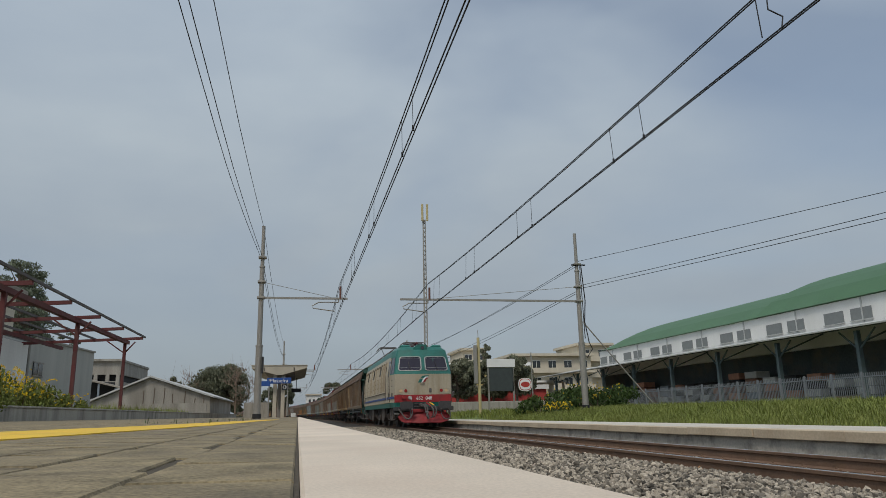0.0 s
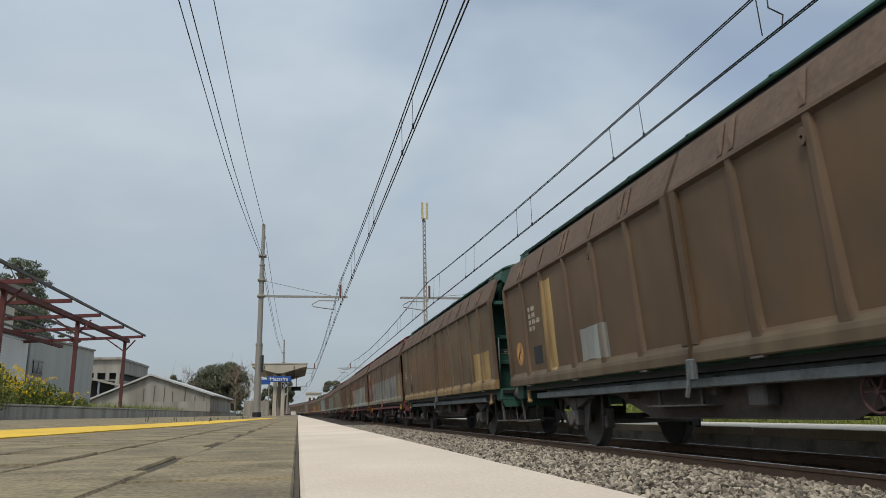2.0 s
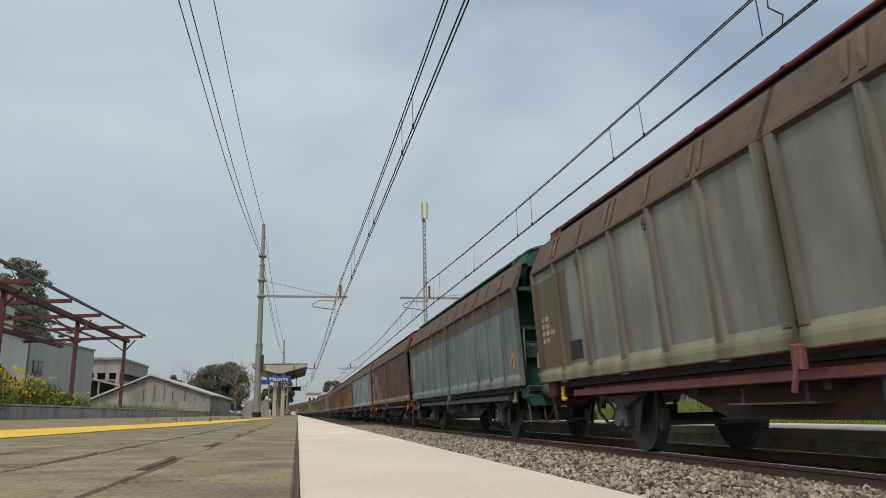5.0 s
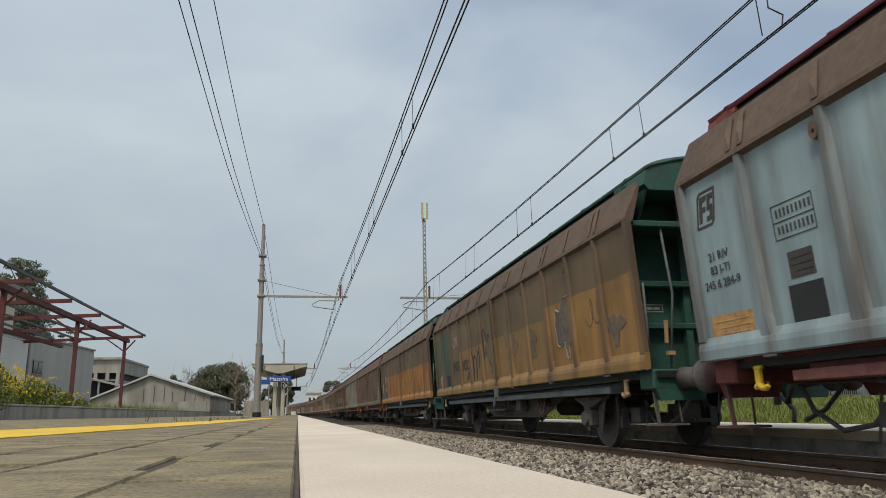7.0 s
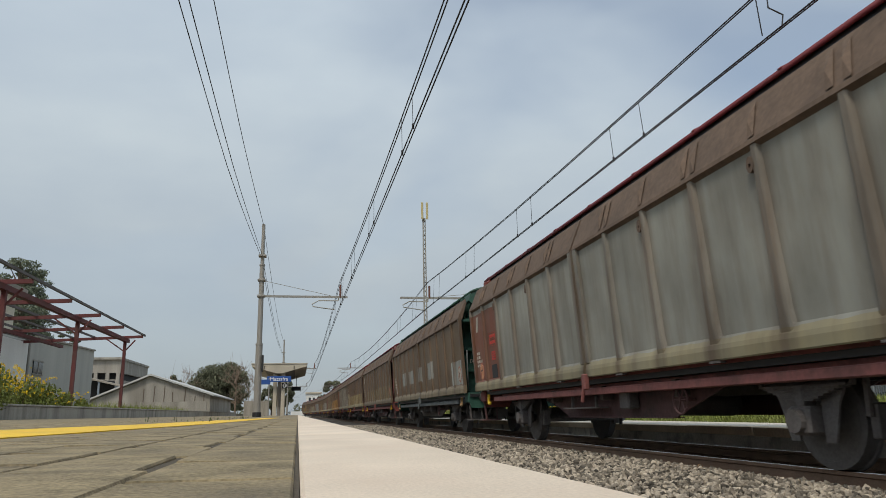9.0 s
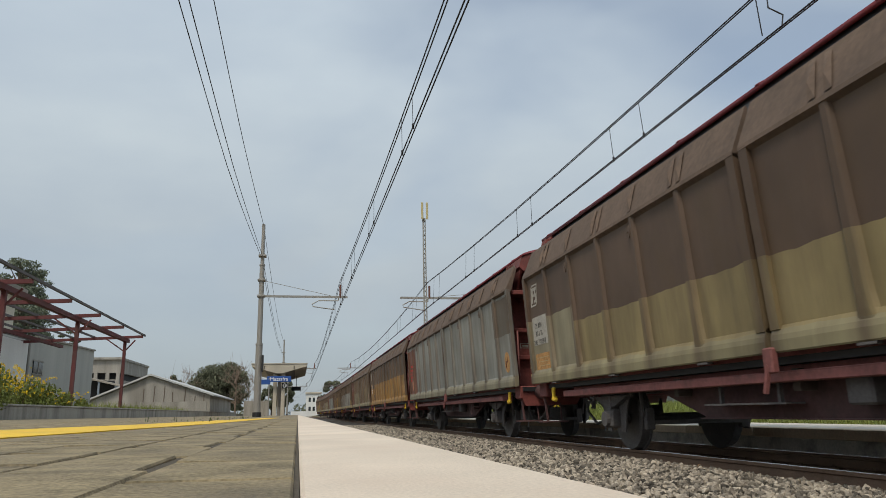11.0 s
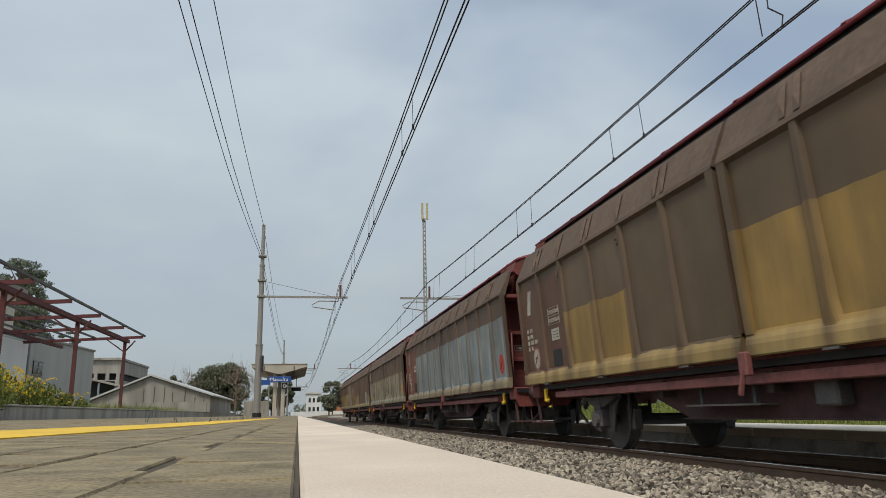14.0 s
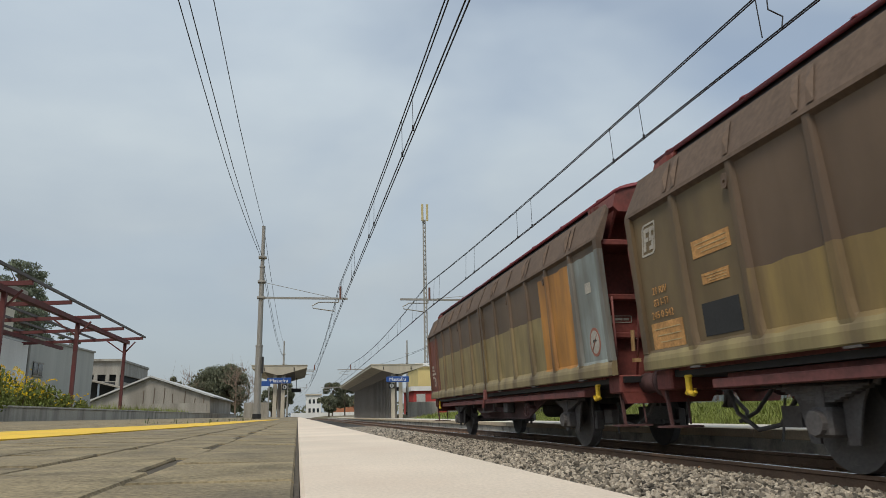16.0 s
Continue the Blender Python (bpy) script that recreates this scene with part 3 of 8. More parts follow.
def livery(name, base, patches, sill=None):
    """Sheet-metal side in worn paint: a dusty base, painted-over areas with ragged edges, streaks running down, dirt."""
    m = bpy.data.materials.new(name)
    m.use_nodes = True
    nt = m.node_tree
    b = nt.nodes["Principled BSDF"]
    L = nt.links.new
    co = node(nt, "ShaderNodeTexCoord")
    wob = node(nt, "ShaderNodeTexNoise")
    wob.inputs["Scale"].default_value, wob.inputs["Detail"].default_value = 2.2, 5
    L(co.outputs["Object"], wob.inputs["Vector"])
    dev = node(nt, "ShaderNodeVectorMath", operation="MULTIPLY_ADD")
    dev.inputs[1].default_value, dev.inputs[2].default_value = (0, 0.05, 0.09), (0, -0.025, -0.045)
    L(wob.outputs["Color"], dev.inputs[0])
    at = node(nt, "ShaderNodeVectorMath", operation="ADD")
    L(co.outputs["Object"], at.inputs[0]), L(dev.outputs[0], at.inputs[1])
    sep = node(nt, "ShaderNodeSeparateXYZ")
    L(at.outputs[0], sep.inputs[0])
    col = None
    start = node(nt, "ShaderNodeRGB")
    start.outputs[0].default_value = (*base, 1)
    col = start.outputs[0]
    # rusty ochre clouds in the base coat, drawn out downwards
    mp0 = node(nt, "ShaderNodeMapping")
    mp0.inputs["Scale"].default_value = (1, 1, 0.32)
    L(co.outputs["Object"], mp0.inputs[0])
    oc = node(nt, "ShaderNodeTexNoise")
    oc.inputs["Scale"].default_value, oc.inputs["Detail"].default_value = 1.7, 5
    L(mp0.outputs[0], oc.inputs["Vector"])
    r0 = node(nt, "ShaderNodeMapRange")
    for i, v in enumerate((0.46, 0.68, 0.0, 0.26 if max(base) < 0.16 else 0.10)):
        r0.inputs[1 + i].default_value = v
    L(oc.outputs[0], r0.inputs[0])
    mix0 = node(nt, "ShaderNodeMix", data_type="RGBA")
    L(r0.outputs[0], mix0.inputs["Factor"]), L(col, mix0.inputs[6])
    mix0.inputs[7].default_value = (0.180, 0.112, 0.052, 1)
    col = mix0.outputs[2]
    # worn-through cover of the painted areas
    cover = node(nt, "ShaderNodeMapRange")
    for i, v in enumerate((0.42, 0.66, 1.0, 0.72)):
        cover.inputs[1 + i].default_value = v
    L(oc.outputs[0], cover.inputs[0])
    areas = ([(-9, 9, 0.9, 1.31, sill)] if sill else []) + list(patches)
    for y0, y1, z0, z1, c in areas:
        cy = node(nt, "ShaderNodeMath", operation="COMPARE")
        cz = node(nt, "ShaderNodeMath", operation="COMPARE")
        for n, src, a, d in ((cy, sep.outputs[1], y0, y1), (cz, sep.outputs[2], z0, z1)):
            L(src, n.inputs[0])
            n.inputs[1].default_value, n.inputs[2].default_value = (a + d) / 2, (d - a) / 2
        both = node(nt, "ShaderNodeMath", operation="MULTIPLY")
        L(cy.outputs[0], both.inputs[0]), L(cz.outputs[0], both.inputs[1])
        mix = node(nt, "ShaderNodeMix", data_type="RGBA")
        worn = node(nt, "ShaderNodeMath", operation="MULTIPLY")
        L(both.outputs[0], worn.inputs[0]), L(cover.outputs[0], worn.inputs[1])
        L(worn.outputs[0], mix.inputs["Factor"]), L(col, mix.inputs[6])
        mix.inputs[7].default_value = (*c, 1)
        col = mix.outputs[2]
    # streaks down the sheet and cloudy dirt
    mp = node(nt, "ShaderNodeMapping")
    mp.inputs["Scale"].default_value = (1, 1, 0.10)
    L(co.outputs["Object"], mp.inputs[0])
    st = node(nt, "ShaderNodeTexNoise")
    st.inputs["Scale"].default_value, st.inputs["Detail"].default_value, st.inputs["Roughness"].default_value = 5.0, 6, 0.6
    L(mp.outputs[0], st.inputs["Vector"])
    cl = node(nt, "ShaderNodeTexNoise")
    cl.inputs["Scale"].default_value, cl.inputs["Detail"].default_value = 0.8, 8
    L(co.outputs["Object"], cl.inputs["Vector"])
    r1 = node(nt, "ShaderNodeMapRange")
    for i, v in enumerate((0.45, 0.75, 0.0, 0.42)):
        r1.inputs[1 + i].default_value = v
    L(st.outputs[0], r1.inputs[0])
    mix = node(nt, "ShaderNodeMix", data_type="RGBA")
    L(r1.outputs[0], mix.inputs["Factor"]), L(col, mix.inputs[6])
    mix.inputs[7].default_value = (0.105, 0.070, 0.045, 1)
    # rust runs at the ribs plus painted shading: each panel darkens from middle to rib
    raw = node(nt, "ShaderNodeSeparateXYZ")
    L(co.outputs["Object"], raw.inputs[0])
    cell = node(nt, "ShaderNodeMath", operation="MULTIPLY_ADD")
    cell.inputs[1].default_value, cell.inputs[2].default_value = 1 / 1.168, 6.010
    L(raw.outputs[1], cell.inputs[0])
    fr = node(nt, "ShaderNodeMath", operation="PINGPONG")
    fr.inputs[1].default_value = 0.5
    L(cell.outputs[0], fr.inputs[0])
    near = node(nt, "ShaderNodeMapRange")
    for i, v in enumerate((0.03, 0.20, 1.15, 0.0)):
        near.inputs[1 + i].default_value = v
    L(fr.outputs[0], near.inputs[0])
    rib_rust_shade = node(nt, "ShaderNodeMath", operation="MULTIPLY")
    L(near.outputs[0], rib_rust_shade.inputs[0]), L(st.outputs[0], rib_rust_shade.inputs[1])
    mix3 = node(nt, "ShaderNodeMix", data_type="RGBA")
    L(rib_rust_shade.outputs[0], mix3.inputs["Factor"]), L(mix.outputs[2], mix3.inputs[6])
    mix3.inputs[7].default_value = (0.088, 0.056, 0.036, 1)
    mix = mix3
    r2 = node(nt, "ShaderNodeMapRange")
    for i, v in enumerate((0.3, 0.7, 0.86, 1.36)):
        r2.inputs[1 + i].default_value = v
    L(cl.outputs[0], r2.inputs[0])
    sc = node(nt, "ShaderNodeVectorMath", operation="SCALE")
    run = node(nt, "ShaderNodeMapRange")
    for i, v in enumerate((0.34, 0.66, 1.20, 0.84)):
        run.inputs[1 + i].default_value = v
    L(oc.outputs[0], run.inputs[0])
    tone = node(nt, "ShaderNodeMath", operation="MULTIPLY")
    L(r2.outputs[0], tone.inputs[0]), L(run.outputs[0], tone.inputs[1])
    L(mix.outputs[2], sc.inputs[0]), L(tone.outputs[0], sc.inputs["Scale"])
    L(sc.outputs[0], b.inputs["Base Color"])
    b.inputs["Roughness"].default_value = 0.62
    bp = node(nt, "ShaderNodeBump")
    bp.inputs["Strength"].default_value, bp.inputs["Distance"].default_value = 0.35, 0.02
    L(cl.outputs[0], bp.inputs["Height"])
    L(bp.outputs[0], b.inputs["Normal"])
    return m


def sheet_x(z):
    """How far the side sheet stands out from the middle of the wagon at height z."""
    return 1.385 + 0.060 * (z - BOTTOM)


def wagon_meshes():
    W = {}
    for sgn, side in ((-1, "near"), (1, "off")):
        for d in (0, 1):
            y0 = -HALF + d * (HALF + 0.045)
            y1 = y0 + HALF - 0.045
            m = Mesh()
            # sheet
            prof = [(sheet_x(BOTTOM), BOTTOM), (sheet_x(BREAK), BREAK), (sheet_x(BREAK) - 0.04, BREAK), (sheet_x(BOTTOM) - 0.04, BOTTOM)]
            m.outline([(sgn * x, z) for x, z in prof], "y", y0 + 0.02, y1 - 0.02)
            # sill, lower lip, end posts
            s = [(1.36, 1.10), (1.432, 1.085), (1.447, 1.10), (1.452, 1.20), (1.444, 1.25), (1.412, 1.335), (1.36, 1.345)]
            m.outline([(sgn * x, z) for x, z in s], "y", y0, y1)
            for a in (y0, y1 - 0.13):
                q = [(sheet_x(BOTTOM) - 0.02, 1.28), (sheet_x(BOTTOM) + 0.055, 1.30), (sheet_x(BREAK) + 0.055, BREAK + 0.02), (sheet_x(BREAK) - 0.02, BREAK + 0.02)]
                m.outline([(sgn * x, z) for x, z in q], "y", a, a + 0.13)
            W["door", side, d] = m.data("sliding_wall", None)
            # canted upper sheet, with folded gussets
            c = Mesh()
            lip = [(1.48, BREAK - 0.05), (1.56, BREAK + 0.0), (1.55, BREAK + 0.05), (1.34, LIPTOP), (1.31, LIPTOP - 0.02), (1.44, BREAK)]
            chop = 0.06
            ya, yb = (y0 + (chop if d == 0 else 0)), (y1 - (chop if d == 1 else 0))
            ring = []
            for yy, ins in ((y0, d == 0), (ya, False), (yb, False), (y1, d == 1)):
                ring.append([(sgn * (x if not ins else min(x, 1.545)), yy, z if not ins else min(z, LIPTOP - 0.06 - 0.04 * (x < 1.33))) for x, z in lip])
            rings = []
            for r in ring:
                if not rings or r[0][1] > rings[-1][0][1] + 1e-4:
                    rings.append(r)
            c.rings(rings)
            W["lip", side, d] = c.data("cant_sheet", None)
            g = Mesh()
            step = (y1 - y0) / 6
            for i in range(1, 6):
                yy = y0 + i * step
                for o in ((0.0,) if (i if d == 0 else 6 - i) in (2, 4) else (-0.10, 0.10)):
                    g.add([(sgn * 1.555, yy + o - 0.045, BREAK + 0.07), (sgn * 1.555, yy + o + 0.045, BREAK + 0.07), (sgn * 1.38, yy + o + 0.16, LIPTOP - 0.05),
                           (sgn * 1.38, yy + o + 0.08, LIPTOP - 0.05), (sgn * 1.52, yy + o + 0.06, BREAK + 0.26)], [(0, 1, 4), (1, 2, 4), (2, 3, 4), (3, 0, 4), (0, 3, 2, 1)])
            W["gusset", side, d] = g.data("gusset", None)
            for i in range(1, 6):
                yy = y0 + i * step
                r = Mesh()
                ring = []
                for z, w, p in ((1.25, 0.150, 0.046), (1.34, 0.122, 0.052), (1.46, 0.106, 0.056), (1.7, 0.098, 0.056), (2.3, 0.084, 0.052), (BREAK, 0.070, 0.046)):
                    x = sheet_x(z)
                    ring.append([(sgn * (x - 0.01), yy - w, z), (sgn * (x + p * 0.72), yy - w * 0.72, z), (sgn * (x + p), yy - w * 0.46, z), (sgn * (x + p), yy + w * 0.46, z), (sgn * (x + p * 0.72), yy + w * 0.72, z), (sgn * (x - 0.01), yy + w, z)])
                r.rings(ring)
                W["rib", side, d, i] = r.data("rib", None)
            # holed lifting lugs at the heads of two ribs
            for i in (2, 4):
                yy = y0 + i * step + 0.075
                xo = sgn * (sheet_x(2.9) + 0.03)
                n = 12
                edge = [(yy + 0.055 * math.cos(a), 2.90 + 0.085 * math.sin(a)) for a in [2 * math.pi * (k + 0.5) / n for k in range(n)]]
                hole = [(yy + 0.020 * math.cos(a), 2.89 + 0.022 * math.sin(a)) for a in [2 * math.pi * (k + 0.5) / n for k in range(n)]]
                lug = Mesh().rings([[(xo - sgn * 0.02, a, b) for a, b in hole], [(xo - sgn * 0.02, a, b) for a, b in edge], [(xo + sgn * 0.025, a, b) for a, b in edge], [(xo + sgn * 0.025, a, b) for a, b in hole], [(xo - sgn * 0.02, a, b) for a, b in hole]], caps=False)
                W["lug", side, d, i] = lug.data("door_lug", None)
    # roof, arched, with a drip edge
    m = Mesh()
    arc = [(1.20 * math.sin(a), 3.86 + 0.20 * (math.cos(a) - math.cos(1.2)) / (1 - math.cos(1.2))) for a in [1.2 * (i / 8 - 1) for i in range(17)]]
    arc = [(x / math.sin(1.2), z) for x, z in arc]
    out = arc + [(x * 0.985, z - 0.05) for x, z in reversed(arc)]
    m.outline(out, "y", -7.06, 6.76)
    for k in range(9):
        y = -6.4 + 1.6 * k
        m.outline([(x * 1.004, z + 0.012) for x, z in arc] + [(x, z - 0.01) for x, z in reversed(arc)], "y", y - 0.03, y + 0.03)
    W["roof"] = m.data("roof", None, True)
    flat = Mesh()
    arc2 = [(1.42 * math.sin(a) / math.sin(0.8), 3.22 + 0.40 * (math.cos(a) - math.cos(0.8)) / (1 - math.cos(0.8))) for a in [0.8 * (i / 8 - 1) for i in range(17)]]
    flat.outline(arc2 + [(x * 0.985, z - 0.05) for x, z in reversed(arc2)], "y", -HALF + 0.25, HALF - 0.25)
    W["low_roof"] = flat.data("roof", None, True)
    # body inside the walls
    m = Mesh()
    m.box(-1.30, 1.30, -6.25, 6.25, 1.06, 3.05)
    W["body"] = m.data("body", None)
    W["floor"] = Mesh().box(-1.27, 1.27, -HALF, HALF, 0.99, 1.075).data("floor", None)
    # filler drawn black as the shadow gap between cant sheet and roof edge
    W["gap_shade"] = Mesh().outline([(-1.26, 3.05), (1.26, 3.05), (1.24, 3.56), (1.12, 3.86), (-1.12, 3.86), (-1.24, 3.56)], "y", -6.24, 6.24).data("roof_channel", None)
    # end walls with brackets and posts
    for e, sg in (("front", -1), ("rear", 1)):
        m = Mesh()
        f = lambda y: sg * y
        lo, hi = sorted((f(6.25), f(6.34)))
        m.box(-1.30, 1.30, lo, hi, 1.06, 3.75)
        for z, dp in ((3.06, 0.64), (2.30, 0.24), (1.72, 0.16)):
            lo, hi = sorted((f(6.32), f(6.32 + dp)))
            W["endbracket", e, z] = Mesh().box(-1.32 - 0.10 * (z > 3), 1.32 + 0.10 * (z > 3), lo, hi, z - 0.045, z + 0.045, 0.015).data("end_bracket", None)
        for x in (-1.24, -0.42, 0.42, 1.24):
            lo, hi = sorted((f(6.32), f(6.46)))
            W["endpost", e, x] = Mesh().box(x - 0.05, x + 0.05, lo, hi, 1.06, 3.75).data("end_post", None)
        W["end", e] = m.data("end_wall", None)
        h = Mesh()
        arcs = [(x * 0.99, z) for x, z in arc]
        reach = 7.04 if e == "front" else 6.77
        h.rings([[(x, f(yy), z - 0.052) for x, z in arcs] + [(1.24, f(yy), 3.60), (1.16, f(yy), 3.52), (-1.16, f(yy), 3.52), (-1.24, f(yy), 3.60)] for yy in (6.25, reach)])
        # slanting cheek plates carry the end of the roof
        for sx in (-1, 1):
            h.rings([[(sx * 1.20 + o, f(6.30), 3.12), (sx * 1.20 + o, f(6.70), 3.12), (sx * 1.20 + o, f(reach - 0.02), 3.53), (sx * 1.20 + o, f(6.30), 3.53)] for o in (-0.02, 0.02)])
        W["hood", e] = h.data("roof_hood", None)
        p, p2, p3 = Mesh(), Mesh(), Mesh()
        p.tube([(-0.95, f(6.80), 1.1), (-0.90, f(6.92), 2.1), (-0.98, f(6.90), 3.0)], 0.018, 8)
        p2.tube([(-1.28, f(6.86), 1.15), (-1.30, f(6.90), 1.6), (-1.30, f(6.88), 2.25)], 0.018, 6)
        p3.tube([(0.95, f(6.80), 1.1), (0.90, f(6.92), 2.1), (0.98, f(6.90), 3.0)], 0.018, 8)
        for i, r in enumerate((p, p2, p3)):
            W["rail", e, i] = r.data("handrail", None, True)
        bb = Mesh()
        lo, hi = sorted((f(6.60), f(6.98)))
        bb.box(-1.32, 1.32, lo, hi, 0.84, 1.10, 0.02)
        for sx in (-1, 1):
            bb.outline([(sx * 1.30, 0.90), (sx * 1.22, 0.70), (sx * 0.62, 0.70), (sx * 0.50, 0.90)], "y", f(6.90), f(6.975))
        W["beam", e] = bb.data("buffer_beam", None)
        for x in (-0.88, 0.88):
            b = Mesh()
            b.tube([(x, f(6.98), 0.98), (x, f(7.30), 0.98)], [0.15, 0.12], 14)
            b.tube([(x, f(7.28), 0.98), (x, f(7.52), 0.98), (x, f(7.53), 0.98), (x, f(7.57), 0.98)], [0.085, 0.085, 0.22, 0.20], 14)
            W["buffer", e, x] = b.data("buffer", None, True)
        k = Mesh()
        k.bar((0, f(6.95), 0.96), (0, f(7.35), 0.96), 0.10)
        k.tube([(0, f(7.30), 0.96), (0.03, f(7.55), 0.80), (0, f(7.58), 0.62)], 0.045, 8)
        k.tube([(0.35, f(7.0), 0.85), (0.36, f(7.4), 0.55), (0.2, f(7.58), 0.42)], 0.028, 8)
        W["coupling", e] = k.data("coupling", None, True)
        st = Mesh()
        st.bar((-1.27, f(6.86), 0.92), (-1.22, f(6.86), 0.40), 0.04, 0.03)
        st.tube([(-0.95, f(6.90), 0.74), (-0.93, f(6.92), 0.42)], 0.014, 6)
        lo, hi = sorted((f(6.74), f(6.98)))
        st.box(-1.36, -0.86, lo, hi, 0.385, 0.41)
        W["step", e] = st.data("step", None)
        hk = Mesh()
        lo, hi = sorted((f(6.17), f(6.25)))
        hk.box(-1.35, -1.30, lo, hi, 0.82, 0.99, 0.01)
        hk.tube([(-1.325, f(6.21), 0.83), (-1.325, f(6.18), 0.785), (-1.325, f(6.12), 0.775), (-1.325, f(6.08), 0.80), (-1.325, f(6.075), 0.835)], [0.036, 0.034, 0.030, 0.026, 0.018], 8)
        hk.tube([(-1.325, f(6.21), 0.82), (-1.325, f(6.27), 0.785)], [0.034, 0.026], 8)
        lo, hi = sorted((f(6.15), f(6.28)))
        hk.box(-1.34, -1.30, lo, hi, 0.96, 1.00, 0.01)
        W["hook", e] = hk.data("tow_hook", None)
        z = Mesh()
        z.tube([(-0.6, f(5.3), 0.72), (-0.62, f(5.6), 0.42), (-0.62, f(6.0), 0.36), (-0.6, f(6.4), 0.55), (-0.55, f(6.6), 0.80)], 0.026, 8)
        z.tube([(0.2, f(5.2), 0.75), (0.2, f(5.3), 0.36)], 0.03, 6)
        z.box(-0.15, 0.2, *sorted((f(5.15), f(5.5))), 0.45, 0.66)
        z.box(-0.75, -0.5, *sorted((f(5.1), f(5.4))), 0.40, 0.62)
        z.tube([(-0.65, f(5.45), 0.70), (-0.7, f(5.5), 0.25)], 0.015, 6)
        W["brakegear", e] = z.data("brake_gear", None)
        ws = Mesh()
        y = f(4.35)
        ws.tube([(-0.98, y, 0.46), (0.98, y, 0.46)], 0.075, 10)
        for x in (-0.755, 0.755):
            o = -1 if x < 0 else 1
            ws.tube([(x - o * 0.09, y, 0.46), (x - o * 0.085, y, 0.46), (x - o * 0.055, y, 0.46), (x - o * 0.05, y, 0.46), (x + o * 0.065, y, 0.46), (x + o * 0.07, y, 0.46),
                     (x + o * 0.03, y, 0.46), (x + o * 0.05, y, 0.46)], [0.47, 0.487, 0.485, 0.462, 0.455, 0.38, 0.36, 0.10], 28)
        W["wheelset", e] = ws.data("wheelset", None, False)
        for k, o in ((0, -0.545), (1, 0.545)):
            for x in (-1, 1):
                br = Mesh().box(x * 0.76 - 0.07, x * 0.76 + 0.07, y + o - 0.05, y + o + 0.05, 0.30, 0.62, 0.015)
                br.bar((x * 0.86, y + o, 0.50), (x * 0.90, y + o * 1.12, 0.98), 0.035, 0.05)
                br.bar((x * 0.70, y + o * 1.05, 0.40), (0, y + o * 1.05, 0.40), 0.06)
                W["brake", e, x, k] = br.data("brake_block", None)
        for x in (-1, 1):
            a = Mesh()
            a.box(x * 1.03 - 0.14, x * 1.03 + 0.14, y - 0.15, y + 0.15, 0.33, 0.60, 0.03)
            a.tube([(x * 1.12, y, 0.46), (x * 1.22, y, 0.46)], [0.13, 0.11], 12)
            W["axlebox", e, x] = a.data("axle_box", None)
            g = Mesh()
            g.outline([(y - 0.62, 0.98), (y + 0.62, 0.98), (y + 0.40, 0.62), (y + 0.30, 0.27), (y + 0.17, 0.27), (y + 0.17, 0.70), (y - 0.17, 0.70), (y - 0.17, 0.27), (y - 0.30, 0.27), (y - 0.40, 0.62)],
                      "x", x * 1.02 - 0.012, x * 1.02 + 0.012)
            W["guard", e, x] = g.data("axle_guard", None)
            s = Mesh()
            for i in range(7):
                hl = 0.60 - 0.07 * i
                s.box(x * 1.06 - 0.06, x * 1.06 + 0.06, y - hl, y + hl, 0.775 - 0.022 * i, 0.795 - 0.022 * i)
            for o in (-0.62, 0.62):
                s.tube([(x * 1.06, y + o, 0.79), (x * 1.06, y + o * 1.12, 0.95)], 0.03, 6)
                s.box(x * 1.08 - 0.03, x * 1.08 + 0.03, y + o * 1.12 - 0.05, y + o * 1.12 + 0.05, 0.84, 1.0)
            s.box(x * 1.06 - 0.075, x * 1.06 + 0.075, y - 0.06, y + 0.06, 0.58, 0.80, 0.01)
            W["spring", e, x] = s.data("leaf_spring", None)
    # underframe
    for x in (-1, 1):
        section = [(1.10, 0.985), (1.14, 0.985), (1.14, 0.925), (1.325, 0.925), (1.335, 0.917), (1.335, 0.833), (1.325, 0.825), (1.10, 0.825)]
        W["solebar", x] = Mesh().outline([(x * a, z) for a, z in section], "y", -5.7, 5.7).data("solebar", None)
    for x in (-1.0, 1.0):
        m = Mesh().outline([(-3.3, 0.93), (-1.9, 0.50), (-1.9, 0.485), (1.9, 0.485), (1.9, 0.50), (3.3, 0.93)], "x", x - 0.015, x + 0.015)
        W["girder", x] = m.data("truss_girder", None)
        W["flange", x] = Mesh().box(x - 0.08, x + 0.08, -1.9, 1.9, 0.472, 0.486).data("girder_flange", None)
    for y in (-2.2, 0, 2.2):
        W["cross", y] = Mesh().box(-1.2, 1.2, y - 0.05, y + 0.05, 0.74, 0.95).data("cross_member", None)
    W["centre"] = Mesh().box(-0.12, 0.12, -6.6, 6.6, 0.84, 0.98).data("centre_sill", None)
    m = Mesh()
    m.tube([(0.35, -1.0, 0.66), (0.35, 0.6, 0.66)], 0.19, 14)
    W["tank"] = m.data("air_tank", None, True)
    m = Mesh()
    m.box(-1.26, -1.05, 0.1, 1.5, 0.62, 0.64)
    m.bar((-1.16, 0.3, 0.92), (-1.16, 0.3, 0.63), 0.04)
    m.bar((-1.16, 1.3, 0.92), (-1.16, 1.3, 0.63), 0.04)
    W["valve"] = Mesh().box(-1.20, -1.02, -0.9, -0.6, 0.60, 0.86, 0.02).data("valve_box", None)
    W["footboard"] = m.data("foot_board", None)
    m = Mesh()
    m.box(-1.50, -1.42, -0.09, 0.05, 0.90, 1.14, 0.015)
    m.tube([(-1.48, -0.02, 0.98), (-1.50, 0.05, 0.72)], 0.03, 6)
    W["latch"] = m.data("door_latch", None)
